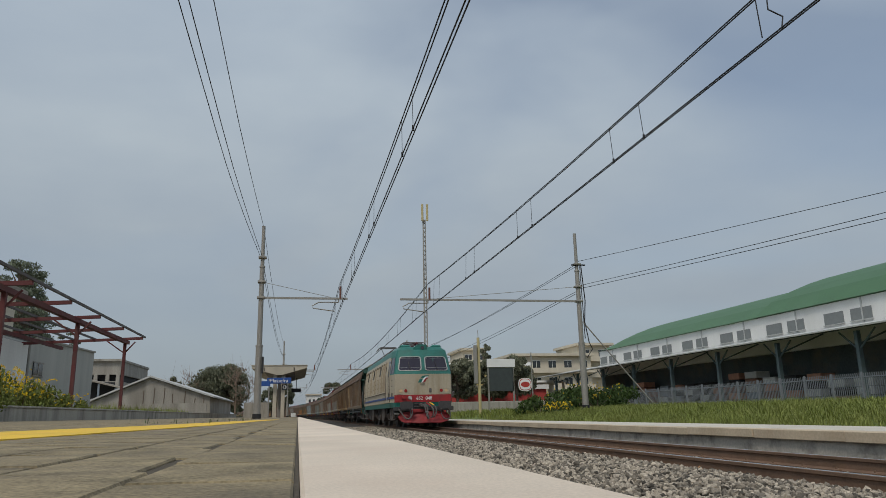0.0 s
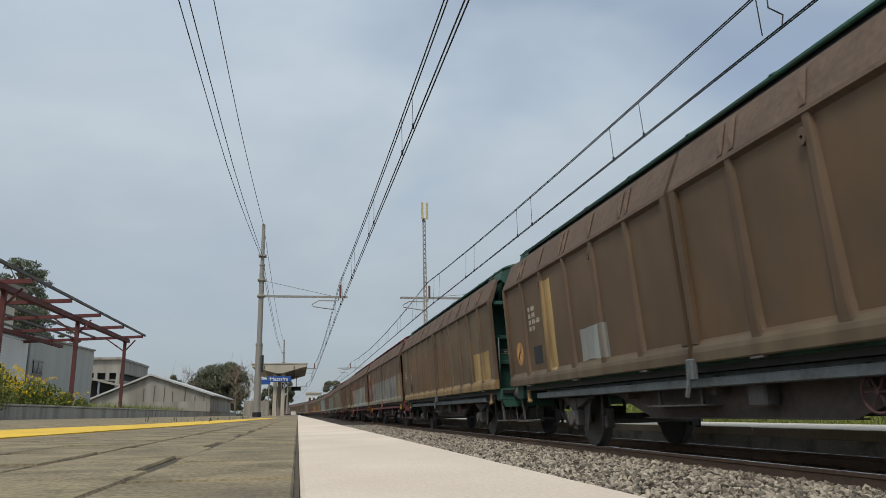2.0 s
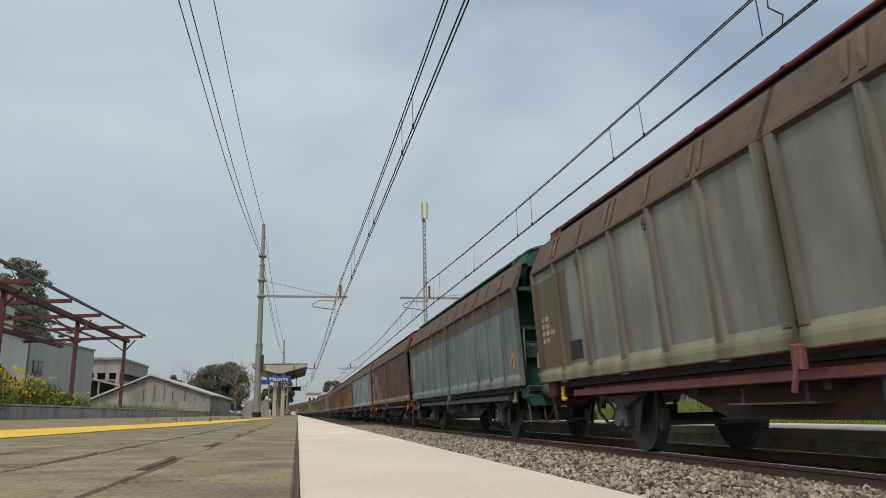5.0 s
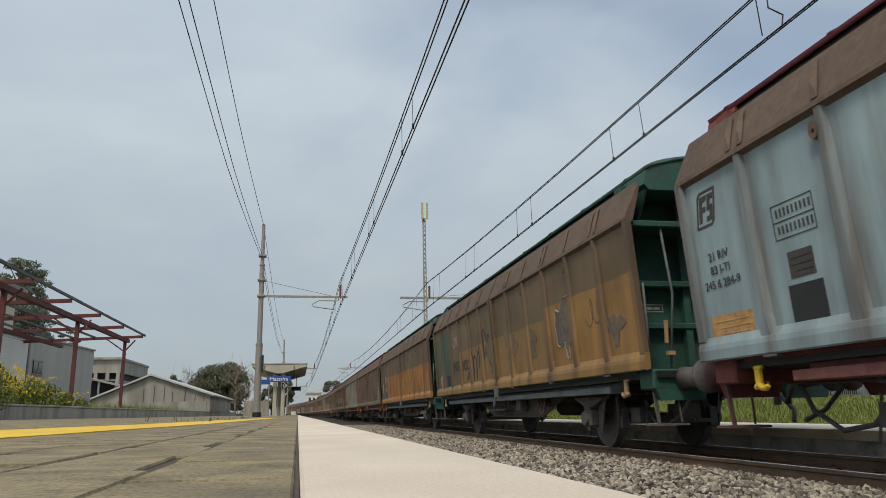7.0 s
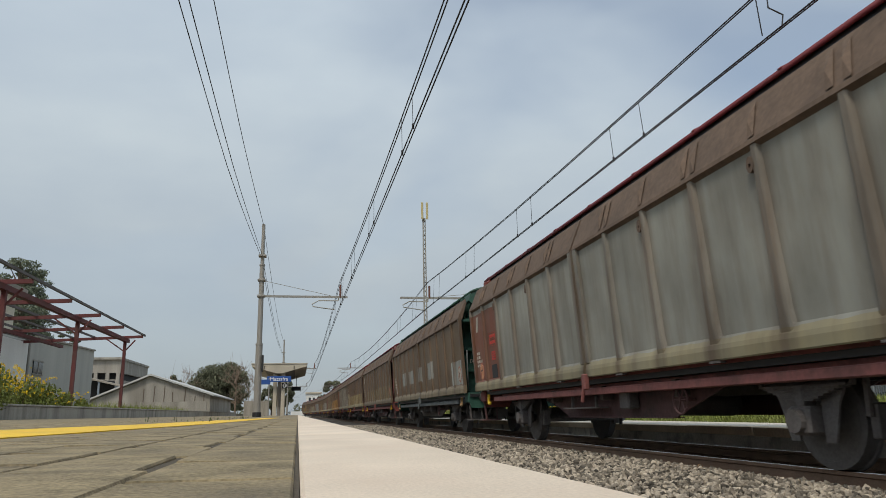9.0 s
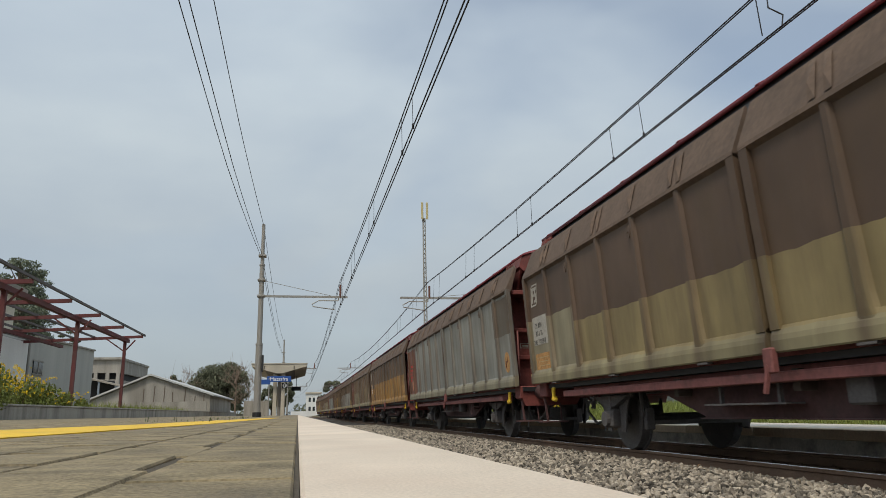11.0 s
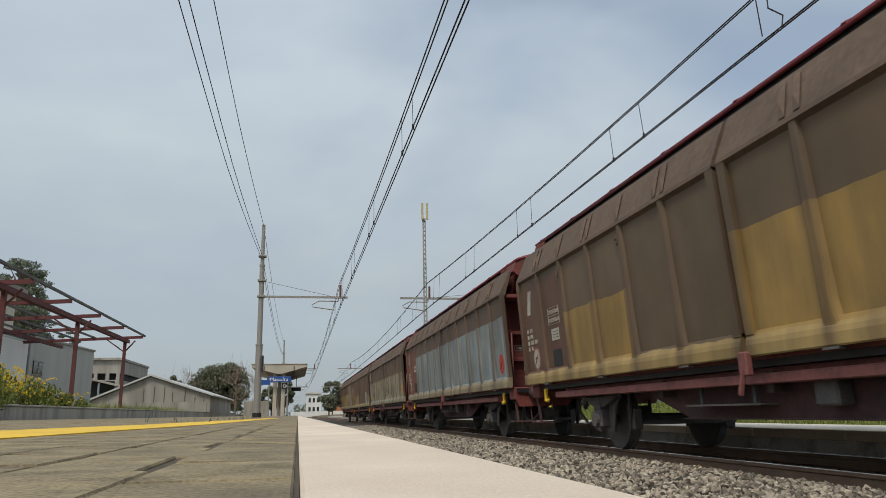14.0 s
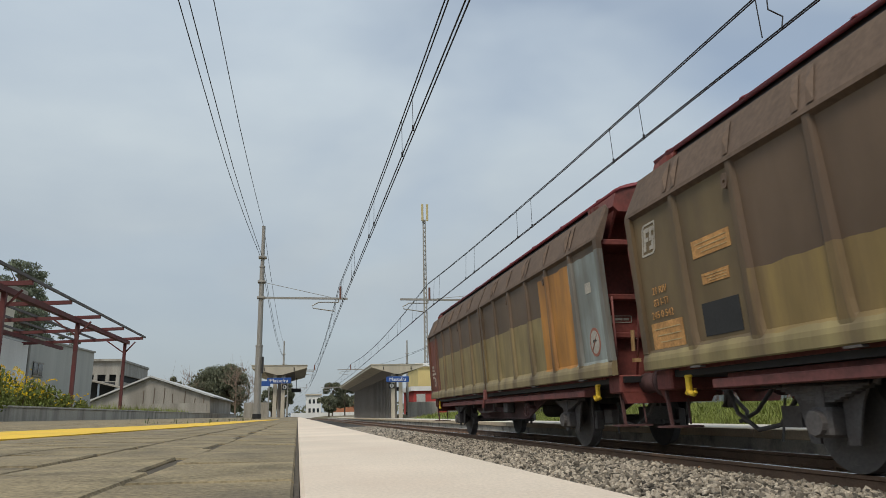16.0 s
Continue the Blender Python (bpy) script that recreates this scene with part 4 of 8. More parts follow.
    m = Mesh()
    ring = [(-1.22, -2.35 + 0.17 * math.cos(2 * math.pi * i / 20), 0.70 + 0.17 * math.sin(2 * math.pi * i / 20)) for i in range(21)]
    m.tube(ring, 0.014, 6)
    for i in range(3):
        a = math.pi * i / 3
        m.tube([(-1.21, -2.35 + 0.16 * math.cos(a), 0.70 + 0.16 * math.sin(a)), (-1.21, -2.35 - 0.16 * math.cos(a), 0.70 - 0.16 * math.sin(a))], 0.010, 5)
    m.tube([(-1.23, -2.35, 0.70), (-0.98, -2.35, 0.70)], 0.025, 6)
    W["handwheel"] = m.data("brake_handwheel", None)
    rail = Mesh()
    for k in range(6):
        yy = -5.85 + 2.34 * k
        rail.box(-1.44, -1.37, yy - 0.10, yy + 0.10, 1.062, 1.084)
    W["roller"] = rail.data("door_roller", None)
    return W


def over(ob, mat):
    """Paints one object without touching the mesh it shares."""
    if not ob.data.materials:
        ob.data.materials.append(None)
    ob.material_slots[0].link = "OBJECT"
    ob.material_slots[0].material = mat
    return ob


def decal(y0, y1, z0, z1, off=0.006):
    """A thin painted plate on the near side sheet."""
    m = Mesh()
    a, b = -(sheet_x(z0) + off), -(sheet_x(z1) + off)
    return m.add([(a, y0, z0), (a, y1, z0), (b, y1, z1), (b, y0, z1), (a + 0.008, y0, z0), (a + 0.008, y1, z0), (b + 0.008, y1, z1), (b + 0.008, y0, z1)],
                 [(0, 1, 2, 3), (7, 6, 5, 4), (0, 4, 5, 1), (1, 5, 6, 2), (2, 6, 7, 3), (3, 7, 4, 0)])


def side_text(body, size, mat, y, z):
    me = lettering(body, size, mat, 0.002)
    me.transform(Matrix.Translation((-(sheet_x(z) + 0.008), y, z)) @ Matrix.Rotation(-math.atan(0.06), 4, "Y") @ Matrix.Rotation(radians(-90), 4, "Z"))
    return me


def scrawl(mat, y, z, w, h, seed, r=0.02):
    """A sprayed squiggle: one line that loops along the side."""
    rng = random.Random(seed)
    n = 90
    k1, k2, k3 = rng.uniform(15, 22), rng.uniform(17, 26), rng.uniform(5, 9)
    mid = []
    for i in range(n):
        t = i / (n - 1)
        py = y - w * (t - 0.5) + 0.11 * w * math.sin(t * k1 + seed)
        pz = z + h * 0.5 * (0.75 * math.sin(t * k2 + seed * 2) + 0.25 * math.sin(t * k3))
        mid.append((py, pz))
    rows = []
    for i, (py, pz) in enumerate(mid):
        (ya, za), (yb, zb) = mid[max(i - 1, 0)], mid[min(i + 1, n - 1)]
        d = math.hypot(yb - ya, zb - za) or 1
        ny, nz = -(zb - za) / d * r, (yb - ya) / d * r
        rows.append([(-(sheet_x(c) + 0.005), q, c) for q, c in ((py + ny, pz + nz), (py - ny, pz - nz))])
    return Mesh().rings(rows, closed=False)


def marks(w, spec):
    for kind, y, z, size, mat in spec:
        if kind == "logo":
            m = Mesh()

            def flat(loop, off=0.006):
                pts = [(y - size * (p + 0.22 * q), z + size * q) for p, q in loop]
                return [(-(sheet_x(c) + off), b, c) for b, c in pts]
            rim = [(-0.85, -0.95), (0.55, -0.95), (0.75, -0.70), (0.75, 0.95), (-0.65, 0.95), (-0.85, 0.70)]
            inner = [(p * 0.86, q * 0.88) for p, q in rim]
            m.rings([flat(rim, -0.002), flat(rim), flat(inner), flat(inner, -0.002)], caps=False)
            for stroke in ([(-0.62, -0.66), (-0.36, -0.66), (-0.36, -0.12), (-0.06, -0.12), (-0.06, 0.12), (-0.36, 0.12), (-0.36, 0.42), (0.0, 0.42), (0.0, 0.68), (-0.62, 0.68)],
                           [(0.08, -0.66), (0.58, -0.66), (0.58, 0.12), (0.32, 0.12), (0.32, 0.42), (0.58, 0.42), (0.58, 0.68), (0.08, 0.68), (0.08, -0.12), (0.34, -0.12), (0.34, -0.42), (0.08, -0.42)]):
                m.rings([flat(stroke, -0.002), flat(stroke)])
            part("emblem", m, mat, w, "outlined emblem plate in faded paint")
        elif kind == "slash":
            m = Mesh()
            for o in (-0.5, 0.0, 0.5):
                q = decal(y + o * size * 0.5, y + o * size * 0.5 + size * 0.32, z - size, z + size)
                q.v = [(vx, vy - (vz - z) * 0.35, vz) for vx, vy, vz in q.v]
                m.add(q.v, q.f)
            part("emblem", m, mat, w, "slanting striped emblem in faded paint")
        elif kind == "disc":
            m = Mesh()
            n = 24
            m.rings([[(-(sheet_x(z + size * 1.15 * math.sin(2 * math.pi * i / n)) + o), y + size * math.cos(2 * math.pi * i / n), z + size * 1.15 * math.sin(2 * math.pi * i / n)) for i in range(n)] for o in (-0.004, 0.004)])
            ringed = mat is MARKWHITE or mat is MARKORANGE
            d = part("warning_disc", m, MARKFADE if ringed else mat, w, "round painted warning mark")
            x = -(sheet_x(z) + 0.006)
            if ringed:
                c = size * 0.80
                part("disc_face", Mesh().rings([[(-(sheet_x(z + c * 1.15 * math.sin(2 * math.pi * i / n)) + o), y + c * math.cos(2 * math.pi * i / n), z + c * 1.15 * math.sin(2 * math.pi * i / n)) for i in range(n)] for o in (0.003, 0.007)]), SALMON if mat is MARKORANGE else mat, d)
            q = Mesh().bar((x, y - size * 0.32, z + size * 0.15), (x, y + size * 0.30, z + size * 0.05), 0.014, 0.035)
            part("pictogram", q, MARKDARK if ringed else MARKRUST, d)
            q = Mesh().bar((x - 0.003, y - size * 0.5, z + size * 0.6), (x - 0.003, y + size * 0.5, z - size * 0.6), 0.012)
            part("slash_mark", q, MARKFADE if ringed else MARKRUST, d)
        elif kind == "panel":
            sy, sz = size
            p = part("label_panel", decal(y - sy, y + sy, z - sz, z + sz), mat, w, "painted label panel with faded lines")
            m = Mesh()
            for i in range(3):
                zz = z + sz * (0.5 - 0.5 * i)
                q = decal(y - sy * 0.85, y + sy * (0.8 - 0.15 * i), zz - sz * 0.04, zz + sz * 0.04, 0.010)
                m.add(q.v, q.f)
            part("label_lines", m, SANDLINE if mat is MARKTAN else MARKDARK, p)["kind"] = "stuff"
        elif kind == "plate":
            sy, sz = size
            # in DARKIN this flat plate paints the shade of a recess
            part("plate_recess_mark", decal(y - sy, y + sy, z - sz, z + sz), mat, w)
        elif kind == "box":
            sy, sz = size[0] * 0.74, size[1] * 0.85
            m = Mesh()
            zz = z
            for i in range(2):
                for a, b, c, d in ((-1, 1, 0.92, 1), (-1, 1, -1, -0.92), (-1, -0.975, -1, 1), (0.975, 1, -1, 1)):
                    q = decal(y + a * sy, y + b * sy, zz + c * sz, zz + d * sz)
                    m.add(q.v, q.f)
                for k in range(9):
                    q = decal(y - sy * 0.88 + k * sy * 0.2, y - sy * 0.80 + k * sy * 0.2, zz - sz * 0.45, zz + sz * 0.45)
                    m.add(q.v, q.f)
                zz -= sz * 1.9
            part("load_table", m, mat, w, "painted load table of small boxes")["kind"] = "stuff"
        elif kind == "bars":
            m = Mesh()
            rng = random.Random(int(y * 10 + z * 100))
            cw, th = size * 0.62, size * 0.15
            for i, count in enumerate((6, 7, 10, 5)):
                zz = z - i * size * 1.25
                for k in range(count):
                    if k in (2, 6):
                        continue
                    yy = y + 0.30 - k * cw
                    top, low, mid = zz + size * 0.42, zz - size * 0.42, zz
                    bars = [(yy - th, yy, low, top)] + rng.sample([(yy - cw * 0.66, yy - th, top - th, top), (yy - cw * 0.66, yy - th, low, low + th), (yy - cw * 0.66, yy - th, mid - th / 2, mid + th / 2), (yy - cw * 0.68, yy - cw * 0.68 + th, low + th, top - th)], 3)
                    for qa, qb, qc, qd in bars:
                        q = decal(qa, qb, qc, qd)
                        m.add(q.v, q.f)
            part("inscription", m, mat, w, "painted running number in small strokes")["kind"] = "stuff"
        elif kind == "text":
            for i, t in enumerate(size[1:]):
                part("inscription", side_text(t, size[0], mat, y, z - i * size[0] * 1.15), None, w)["kind"] = "stuff"
        elif kind == "tag":
            n, outer = 48, []
            for i in range(n):
                a = 2 * math.pi * i / n
                k = 0.74 + 0.15 * math.sin(3 * a + y) + 0.11 * math.sin(5 * a + 2 * y) + 0.07 * math.sin(9 * a)
                outer.append((y + size[0] * k * math.cos(a) + 0.2 * size[0] * math.sin(2 * a), z + size[1] * k * math.sin(a)))
            g = part("graffiti", Mesh().rings([[(-(sheet_x(c) + o), b, c) for b, c in outer] for o in (0.0, 0.006)]), mat, w, "faded sprayed graffiti shape")
            if size[2]:
                part("outline", Mesh().tube([(-(sheet_x(c) + 0.004), b, c) for b, c in outer + outer[:1]], 0.014, 4), SPRAYPALE, g)
                part("inner_line", scrawl(SPRAYPALE, y, z, size[0] * 1.1, size[1] * 0.9, 7, 0.010), SPRAYPALE, g)
        elif kind == "scrawl":
            part("graffiti", scrawl(mat, y, z, size[0], size[1], int(abs(y * 10) + z * 10), 0.034 if mat is SPRAYDARK else 0.014), None if mat is None else mat, w, "sprayed graffiti line")


W = None


def build_wagon(frame_colour, base, patches, sill, spec, low=False, length=1.0, label=""):
    global W
    W = W or wagon_meshes()
    green = frame_colour == "green"
    fm, sm = (FRAME_GREEN, SOLE_GREY) if green else (FRAME_RED, SOLE_RED)
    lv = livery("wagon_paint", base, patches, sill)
    w = new("freight_wagon")
    tagged(w, label, "freight wagon", "wagons of the freight train")
    P = lambda nm, key, mat, par=w, lab="": over(part(nm, W[key], None, par, lab), mat)
    P("body", "body", fm)
    # black floor edge: the shade below the sill is put into its colour
    P("floor", "floor", BLACK)
    # shadow under the roof edge, put in as a black piece
    if not low:
        P("roof_channel", "gap_shade", BLACK)
    P("roof", "low_roof" if low else "roof", LIP if low else (fm if green else ROOF_RED), w, "")
    for side in ("near", "off"):
        for d in (0, 1):
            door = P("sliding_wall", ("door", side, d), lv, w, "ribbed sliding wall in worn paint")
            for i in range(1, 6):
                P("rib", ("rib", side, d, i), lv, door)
            c = P("cant_sheet", ("lip", side, d), LIP, door, "dusty brown canted top sheet")
            if not low:
                P("gusset", ("gusset", side, d), LIP, door)["kind"] = "stuff"
            for i in (2, 4):
                P("door_lug", ("lug", side, d, i), LIP, door)
    for e in ("front", "rear"):
        wall = P("end_wall", ("end", e), fm)
        for z in (3.06, 2.30, 1.72):
            P("end_bracket", ("endbracket", e, z), fm, wall)
        for x in (-1.24, -0.42, 0.42, 1.24):
            P("end_post", ("endpost", e, x), fm, wall)
        if not low:
            P("roof_hood", ("hood", e), fm)
        for i in range(3):
            P("handrail", ("rail", e, i), sm)
        P("buffer_beam", ("beam", e), fm)
        for x in (-0.88, 0.88):
            P("buffer", ("buffer", e, x), BLACKSTEEL if green else GIRDER)
        P("coupling", ("coupling", e), BLACKSTEEL)
        P("step", ("step", e), GIRDER if not green else BLACKSTEEL)
        P("tow_hook", ("hook", e), SAND_PAINT if green else HOOKYELLOW, w, "yellow tow hook")
        P("brake_gear", ("brakegear", e), BLACKSTEEL)
        P("wheelset", ("wheelset", e), WHEEL)
        for x in (-1, 1):
            for k in (0, 1):
                P("brake_block", ("brake", e, x, k), BLACKSTEEL)
        for x in (-1, 1):
            P("axle_guard", ("guard", e, x), BLACKSTEEL)
            P("axle_box", ("axlebox", e, x), BLACKSTEEL)
            P("leaf_spring", ("spring", e, x), BLACKSTEEL)
    for x in (-1, 1):
        P("solebar", ("solebar", x), sm)
    for x in (-1.0, 1.0):
        g = P("truss_girder", ("girder", x), GIRDER if not green else TANKBROWN)
        P("girder_flange", ("flange", x), GIRDER if not green else TANKBROWN, g)
    for y in (-2.2, 0, 2.2):
        P("cross_member", ("cross", y), TANKBROWN)
    P("centre_sill", "centre", TANKBROWN)
    P("air_tank", "tank", BLACKSTEEL)
    P("foot_board", "footboard", BLACKSTEEL)
    P("valve_box", "valve", BLACKSTEEL)
    P("door_latch", "latch", sm)
    P("brake_handwheel", "handwheel", MARKWHITE if "dun " in label else GIRDER, w, "spoked brake hand wheel")
    P("door_roller", "roller", BLACKSTEEL)["kind"] = "stuff"
    # end-wall notice and yellow brake handle
    m = Mesh()
    for a, b, c, d in ((-1.08, -0.74, 1.93, 1.942), (-1.08, -0.74, 2.028, 2.04), (-1.08, -1.068, 1.942, 2.028), (-0.752, -0.74, 1.942, 2.028), (-1.03, -0.90, 1.965, 2.005), (-0.88, -0.79, 1.965, 2.005)):
        m.box(a, b, -6.352, -6.338, c, d)
    part("notice", m, MARKWHITE, w, "small white outlined notice on the end wall")["kind"] = "stuff"
    for za, zb in ((1.20, 1.27), (1.34, 1.46)) if "dun " in label else ():
        part("tread_plate", Mesh().box(-0.98, -0.62, -6.90, -6.86, za, zb, 0.008), SAND_PAINT, w, "ochre painted tread plate")
    m = Mesh().tube([(-1.0, -6.84, 1.45), (-1.0, -6.86, 1.75)], 0.03, 6)
    m.box(-1.02, -0.92, -6.90, -6.82, 1.29, 1.34)
    part("brake_handle", m, SAND_PAINT, w, "yellow brake handle")
    marks(w, spec)
    if length != 1.0:
        w.scale = (1, length, 1)
    return w


SAND_PAINT = material("tan_hook_paint", (0.40, 0.25, 0.12), 0.7, bump=0)
LOCO_CREAM = material("dusty_cream_loco_paint", (0.450, 0.395, 0.300), 0.5, spread=0.14, scale=1.2, fine=14, bump=0.08, stain=(0.30, 0.22, 0.125), stain_scale=1.5, stain_amount=0.75, streak=True)
LOCO_TEAL = material("teal_green_loco_paint", (0.016, 0.165, 0.138), 0.45, spread=0.16, scale=1.2, fine=14, bump=0.08, stain=(0.025, 0.085, 0.065), stain_scale=1.3, stain_amount=0.6)
LOCO_RED = material("red_loco_paint", (0.33, 0.020, 0.025), 0.5, spread=0.15, scale=1.5, fine=14, bump=0.08, stain=(0.16, 0.025, 0.022), stain_scale=2, stain_amount=0.6)
LOCO_FRAME = material("pale_cream_panel_frame", (0.52, 0.465, 0.360), 0.55, spread=0.16, scale=2, fine=16, bump=0.1, stain=(0.33, 0.25, 0.15), stain_scale=2.2, stain_amount=0.5, streak=True)
BUFFER = material("worn_black_buffer_face", (0.055, 0.052, 0.053), 0.6, metal=0.2, spread=0.3, scale=4, fine=24, bump=0.15)
LOCO_BLUE = material("blue_loco_stripe", (0.035, 0.085, 0.27), 0.5, spread=0.15, bump=0)
LOUVRE = material("tan_louvre", (0.42, 0.335, 0.225), 0.65, spread=0.2, scale=2, fine=20, bump=0.1, stain=(0.22, 0.16, 0.10), stain_scale=2, stain_amount=0.6)
LOUVRE_BACK = material("brown_louvre_shadow_plate", (0.150, 0.112, 0.072), 0.8, spread=0.2, bump=0.1)
CHROME = material("dull_window_trim", (0.52, 0.52, 0.50), 0.45, metal=0.5, bump=0.05)
LOCO_GLASS = material("tinted_cab_glass", (0.030, 0.026, 0.042), 0.08, spread=0.1, bump=0, spec=0.5)
LAMP_ON = glow("lit_headlamp", (0.60, 0.43, 0.26), 0.05)
LAMP_RED = material("red_tail_lamp", (0.30, 0.02, 0.02), 0.25, bump=0)
REDARM = material("pantograph_red_arm", (0.24, 0.035, 0.05), 0.6, spread=0.2, bump=0)
PLOWRED = material("battered_red_plough", (0.29, 0.026, 0.030), 0.55, spread=0.25, scale=3, fine=20, bump=0.2, stain=(0.17, 0.03, 0.028), stain_scale=2.5, stain_amount=0.7)


def build_loco():
    lo = new("electric_locomotive")
    tagged(lo, "cream, teal and red electric locomotive with a grimy underframe", "locomotive")
    E = 7.66  # half length of the body shell

    # z, half width, how far the nose stands back from E
    lev = [(0.93, 1.47, 0.14), (1.16, 1.49, 0.08), (1.50, 1.49, 0.07), (2.46, 1.49, 0.03), (3.36, 1.36, 0.34), (3.62, 1.30, 0.44), (3.78, 1.10, 0.62)]

    def ring(z, hw, b):
        r = []
        for sg in (-1, 1):
            y = sg * (E - b)
            q = [(-hw, y - sg * 1.05, z), (-hw + 0.12, y - sg * 0.15, z), (-hw + 0.18, y - sg * 0.05, z), (-0.5, y, z), (0.5, y, z), (hw - 0.18, y - sg * 0.05, z), (hw - 0.12, y - sg * 0.15, z), (hw, y - sg * 1.05, z)]
            r += q if sg < 0 else list(reversed(q))
        return r

    def between(z):
        for (za, ha, ba), (zb, hb, bb) in zip(lev, lev[1:]):
            if za <= z <= zb:
                t = (z - za) / (zb - za)
                return ha + (hb - ha) * t, ba + (bb - ba) * t
        return lev[-1][1:]

    def nose(x, z, out=0.0, sg=-1):
        hw, b = between(z)
        k = 0.05 * max(0, (abs(x) - 0.5) / (hw - 0.18 - 0.5))
        return Vector((x, sg * (E - b - k + out), z))

    part("skirt", Mesh().rings([ring(*v) for v in lev[:2]]), LOCO_TEAL, lo, "teal green lower skirt")
    m = Mesh().rings([ring(*lev[1]), ring(*lev[2]), ring(*lev[3])])
    body = part("body", m, LOCO_CREAM, lo, "dusty cream body side")
    # upper body: cream along the sides, teal round the cab fronts
    m = Mesh().rings([ring(*lev[3]), ring(*lev[4])])
    up = part("upper_body", m, LOCO_CREAM, lo)
    up.data.materials.append(LOCO_TEAL)
    for p in up.data.polygons:
        c = sum((up.data.vertices[i].co for i in p.vertices), Vector()) / len(p.vertices)
        if abs(c.y) > 6.6:
            p.material_index = 1
    part("roof", Mesh().rings([ring(*v) for v in lev[4:]]), LOCO_TEAL, lo, "teal green roof")
    # red band round each nose, and teal buffer area below
    for sg in (-1, 1):
        m = Mesh()
        rows = []
        for z in (1.16, 1.50):
            hw, b = between(z)
            rows.append([(x, sg * (E - b + 0.012 - (0.15 if abs(x) > hw - 0.14 else 0.05 * max(0, (abs(x) - 0.5) / (hw - 0.68)))), z) for x in (-hw + 0.114, -hw + 0.175, -0.5, 0.5, hw - 0.175, hw - 0.114)])
        m.rings(rows, closed=False)
        part("red_band", m, LOCO_RED, lo, "red band across the nose")
    # stripes along the sides
    for x in (-1, 1):
        m = Mesh().box(*sorted((x * 1.499, x * 1.507)), -6.6, 6.6, 1.335, 1.44)
        for sg in (-1, 1):
            m.rings([[(x * 1.499, sg * 6.6, z), (x * 1.507, sg * 6.6, z), (x * 1.403, sg * 7.42, z), (x * 1.39, sg * 7.42, z)] for z in (1.335, 1.44)])
        part("blue_stripe", m, LOCO_BLUE, lo, "blue stripe along the side")
        m = Mesh().box(*sorted((x * 1.499, x * 1.506)), -6.6, 6.6, 1.165, 1.185)
        part("yellow_line", m, SANDLINE, lo)
        # side panels: (y middle, half width, kind)
        rows = [(-4.42, 0.60, "louvre"), (-3.36, 0.45, "louvre"), (-2.35, 0.52, "port"), (-1.25, 0.45, "panel"), (-0.20, 0.45, "louvre"), (0.92, 0.48, "port"), (2.05, 0.48, "louvre"),
                (3.10, 0.36, "panel"), (4.05, 0.46, "port"), (4.85, 0.30, "panel"), (5.70, 0.42, "panel")]
        for y, hw, kind in rows:
            z0, z1 = 1.68, 3.22
            f = Mesh()
            xa, xb = sorted((x * 1.47, x * 1.512))
            t = 0.05
            fx = lambda z: 1.512 - 0.02 * max(0, z - 1.5) - (0.143 * max(0, z - 2.46))
            def slab(m, ya, yb, za, zb, d0, d1):
                zs = [za] + ([2.46] if za < 2.46 < zb else []) + [zb]
                m.rings([[(x * (fx(z) + d0), ya, z), (x * (fx(z) + d1), ya, z), (x * (fx(z) + d1), yb, z), (x * (fx(z) + d0), yb, z)] for z in zs])
            for a, b, c, d in ((y - hw, y - hw + t, z0, z1), (y + hw - t, y + hw, z0, z1), (y - hw + t, y + hw - t, z0, z0 + t), (y - hw + t, y + hw - t, z1 - t, z1)):
                slab(f, a, b, c, d, -0.04, 0.032)
            fr = part("panel_frame", f, LOCO_FRAME, lo, "raised cream panel frame")
            sm = Mesh()
            slab(sm, y - hw - 0.022, y + hw + 0.022, z0 - 0.022, z1 + 0.022, -0.05, 0.004)
            part("panel_seam", sm, TANKBROWN, fr, "dark seam round the panel")
            rv = Mesh()
            for a in (y - hw + 0.02, y + hw - 0.02):
                for i in range(7):
                    zz = z0 + 0.08 + i * (z1 - z0 - 0.16) / 6
                    rv.box(*sorted((x * (fx(zz) + 0.028), x * (fx(zz) + 0.042))), a - 0.012, a + 0.012, zz - 0.012, zz + 0.012)
            part("rivets", rv, TANKBROWN, fr)["kind"] = "stuff"
            for a in (y - hw + 0.07, y + hw - 0.07):
                bk = Mesh().box(*sorted((x * (fx(z1) + 0.02), x * (fx(z1) + 0.06))), a - 0.03, a + 0.03, z1 - 0.13, z1 - 0.02)
                part("catch", bk, LOUVRE_BACK, fr)
            b = Mesh()
            slab(b, y - hw + t, y + hw - t, z0 + t, z1 - t, -0.04, 0.008)
            part("panel_plate", b, LOUVRE_BACK if kind == "louvre" else LOCO_CREAM, fr)
            r = Mesh()
            if kind == "louvre":
                n = int(hw * 2 / 0.072)
                for i in range(n):
                    yy = y - hw + t + 0.02 + i * (2 * hw - 2 * t - 0.03) / n
                    slab(r, yy, yy + 0.034, z0 + t, z1 - t, 0.0, 0.026)
                for zz in (z0 + 0.53, z0 + 1.03):
                    slab(r, y - hw + t, y + hw - t, zz - 0.02, zz + 0.02, 0.0, 0.026)
                part("louvre_slats", r, LOUVRE, fr, "tan ventilation louvre")
            else:
                n = int(hw * 2 / 0.11)
                for i in range(n):
                    yy = y - hw + t + 0.06 + i * (2 * hw - 2 * t - 0.06) / n
                    slab(r, yy, yy + 0.045, z0 + 0.16, (z1 - 0.16) if kind == "panel" else 2.55, 0.0, 0.022)
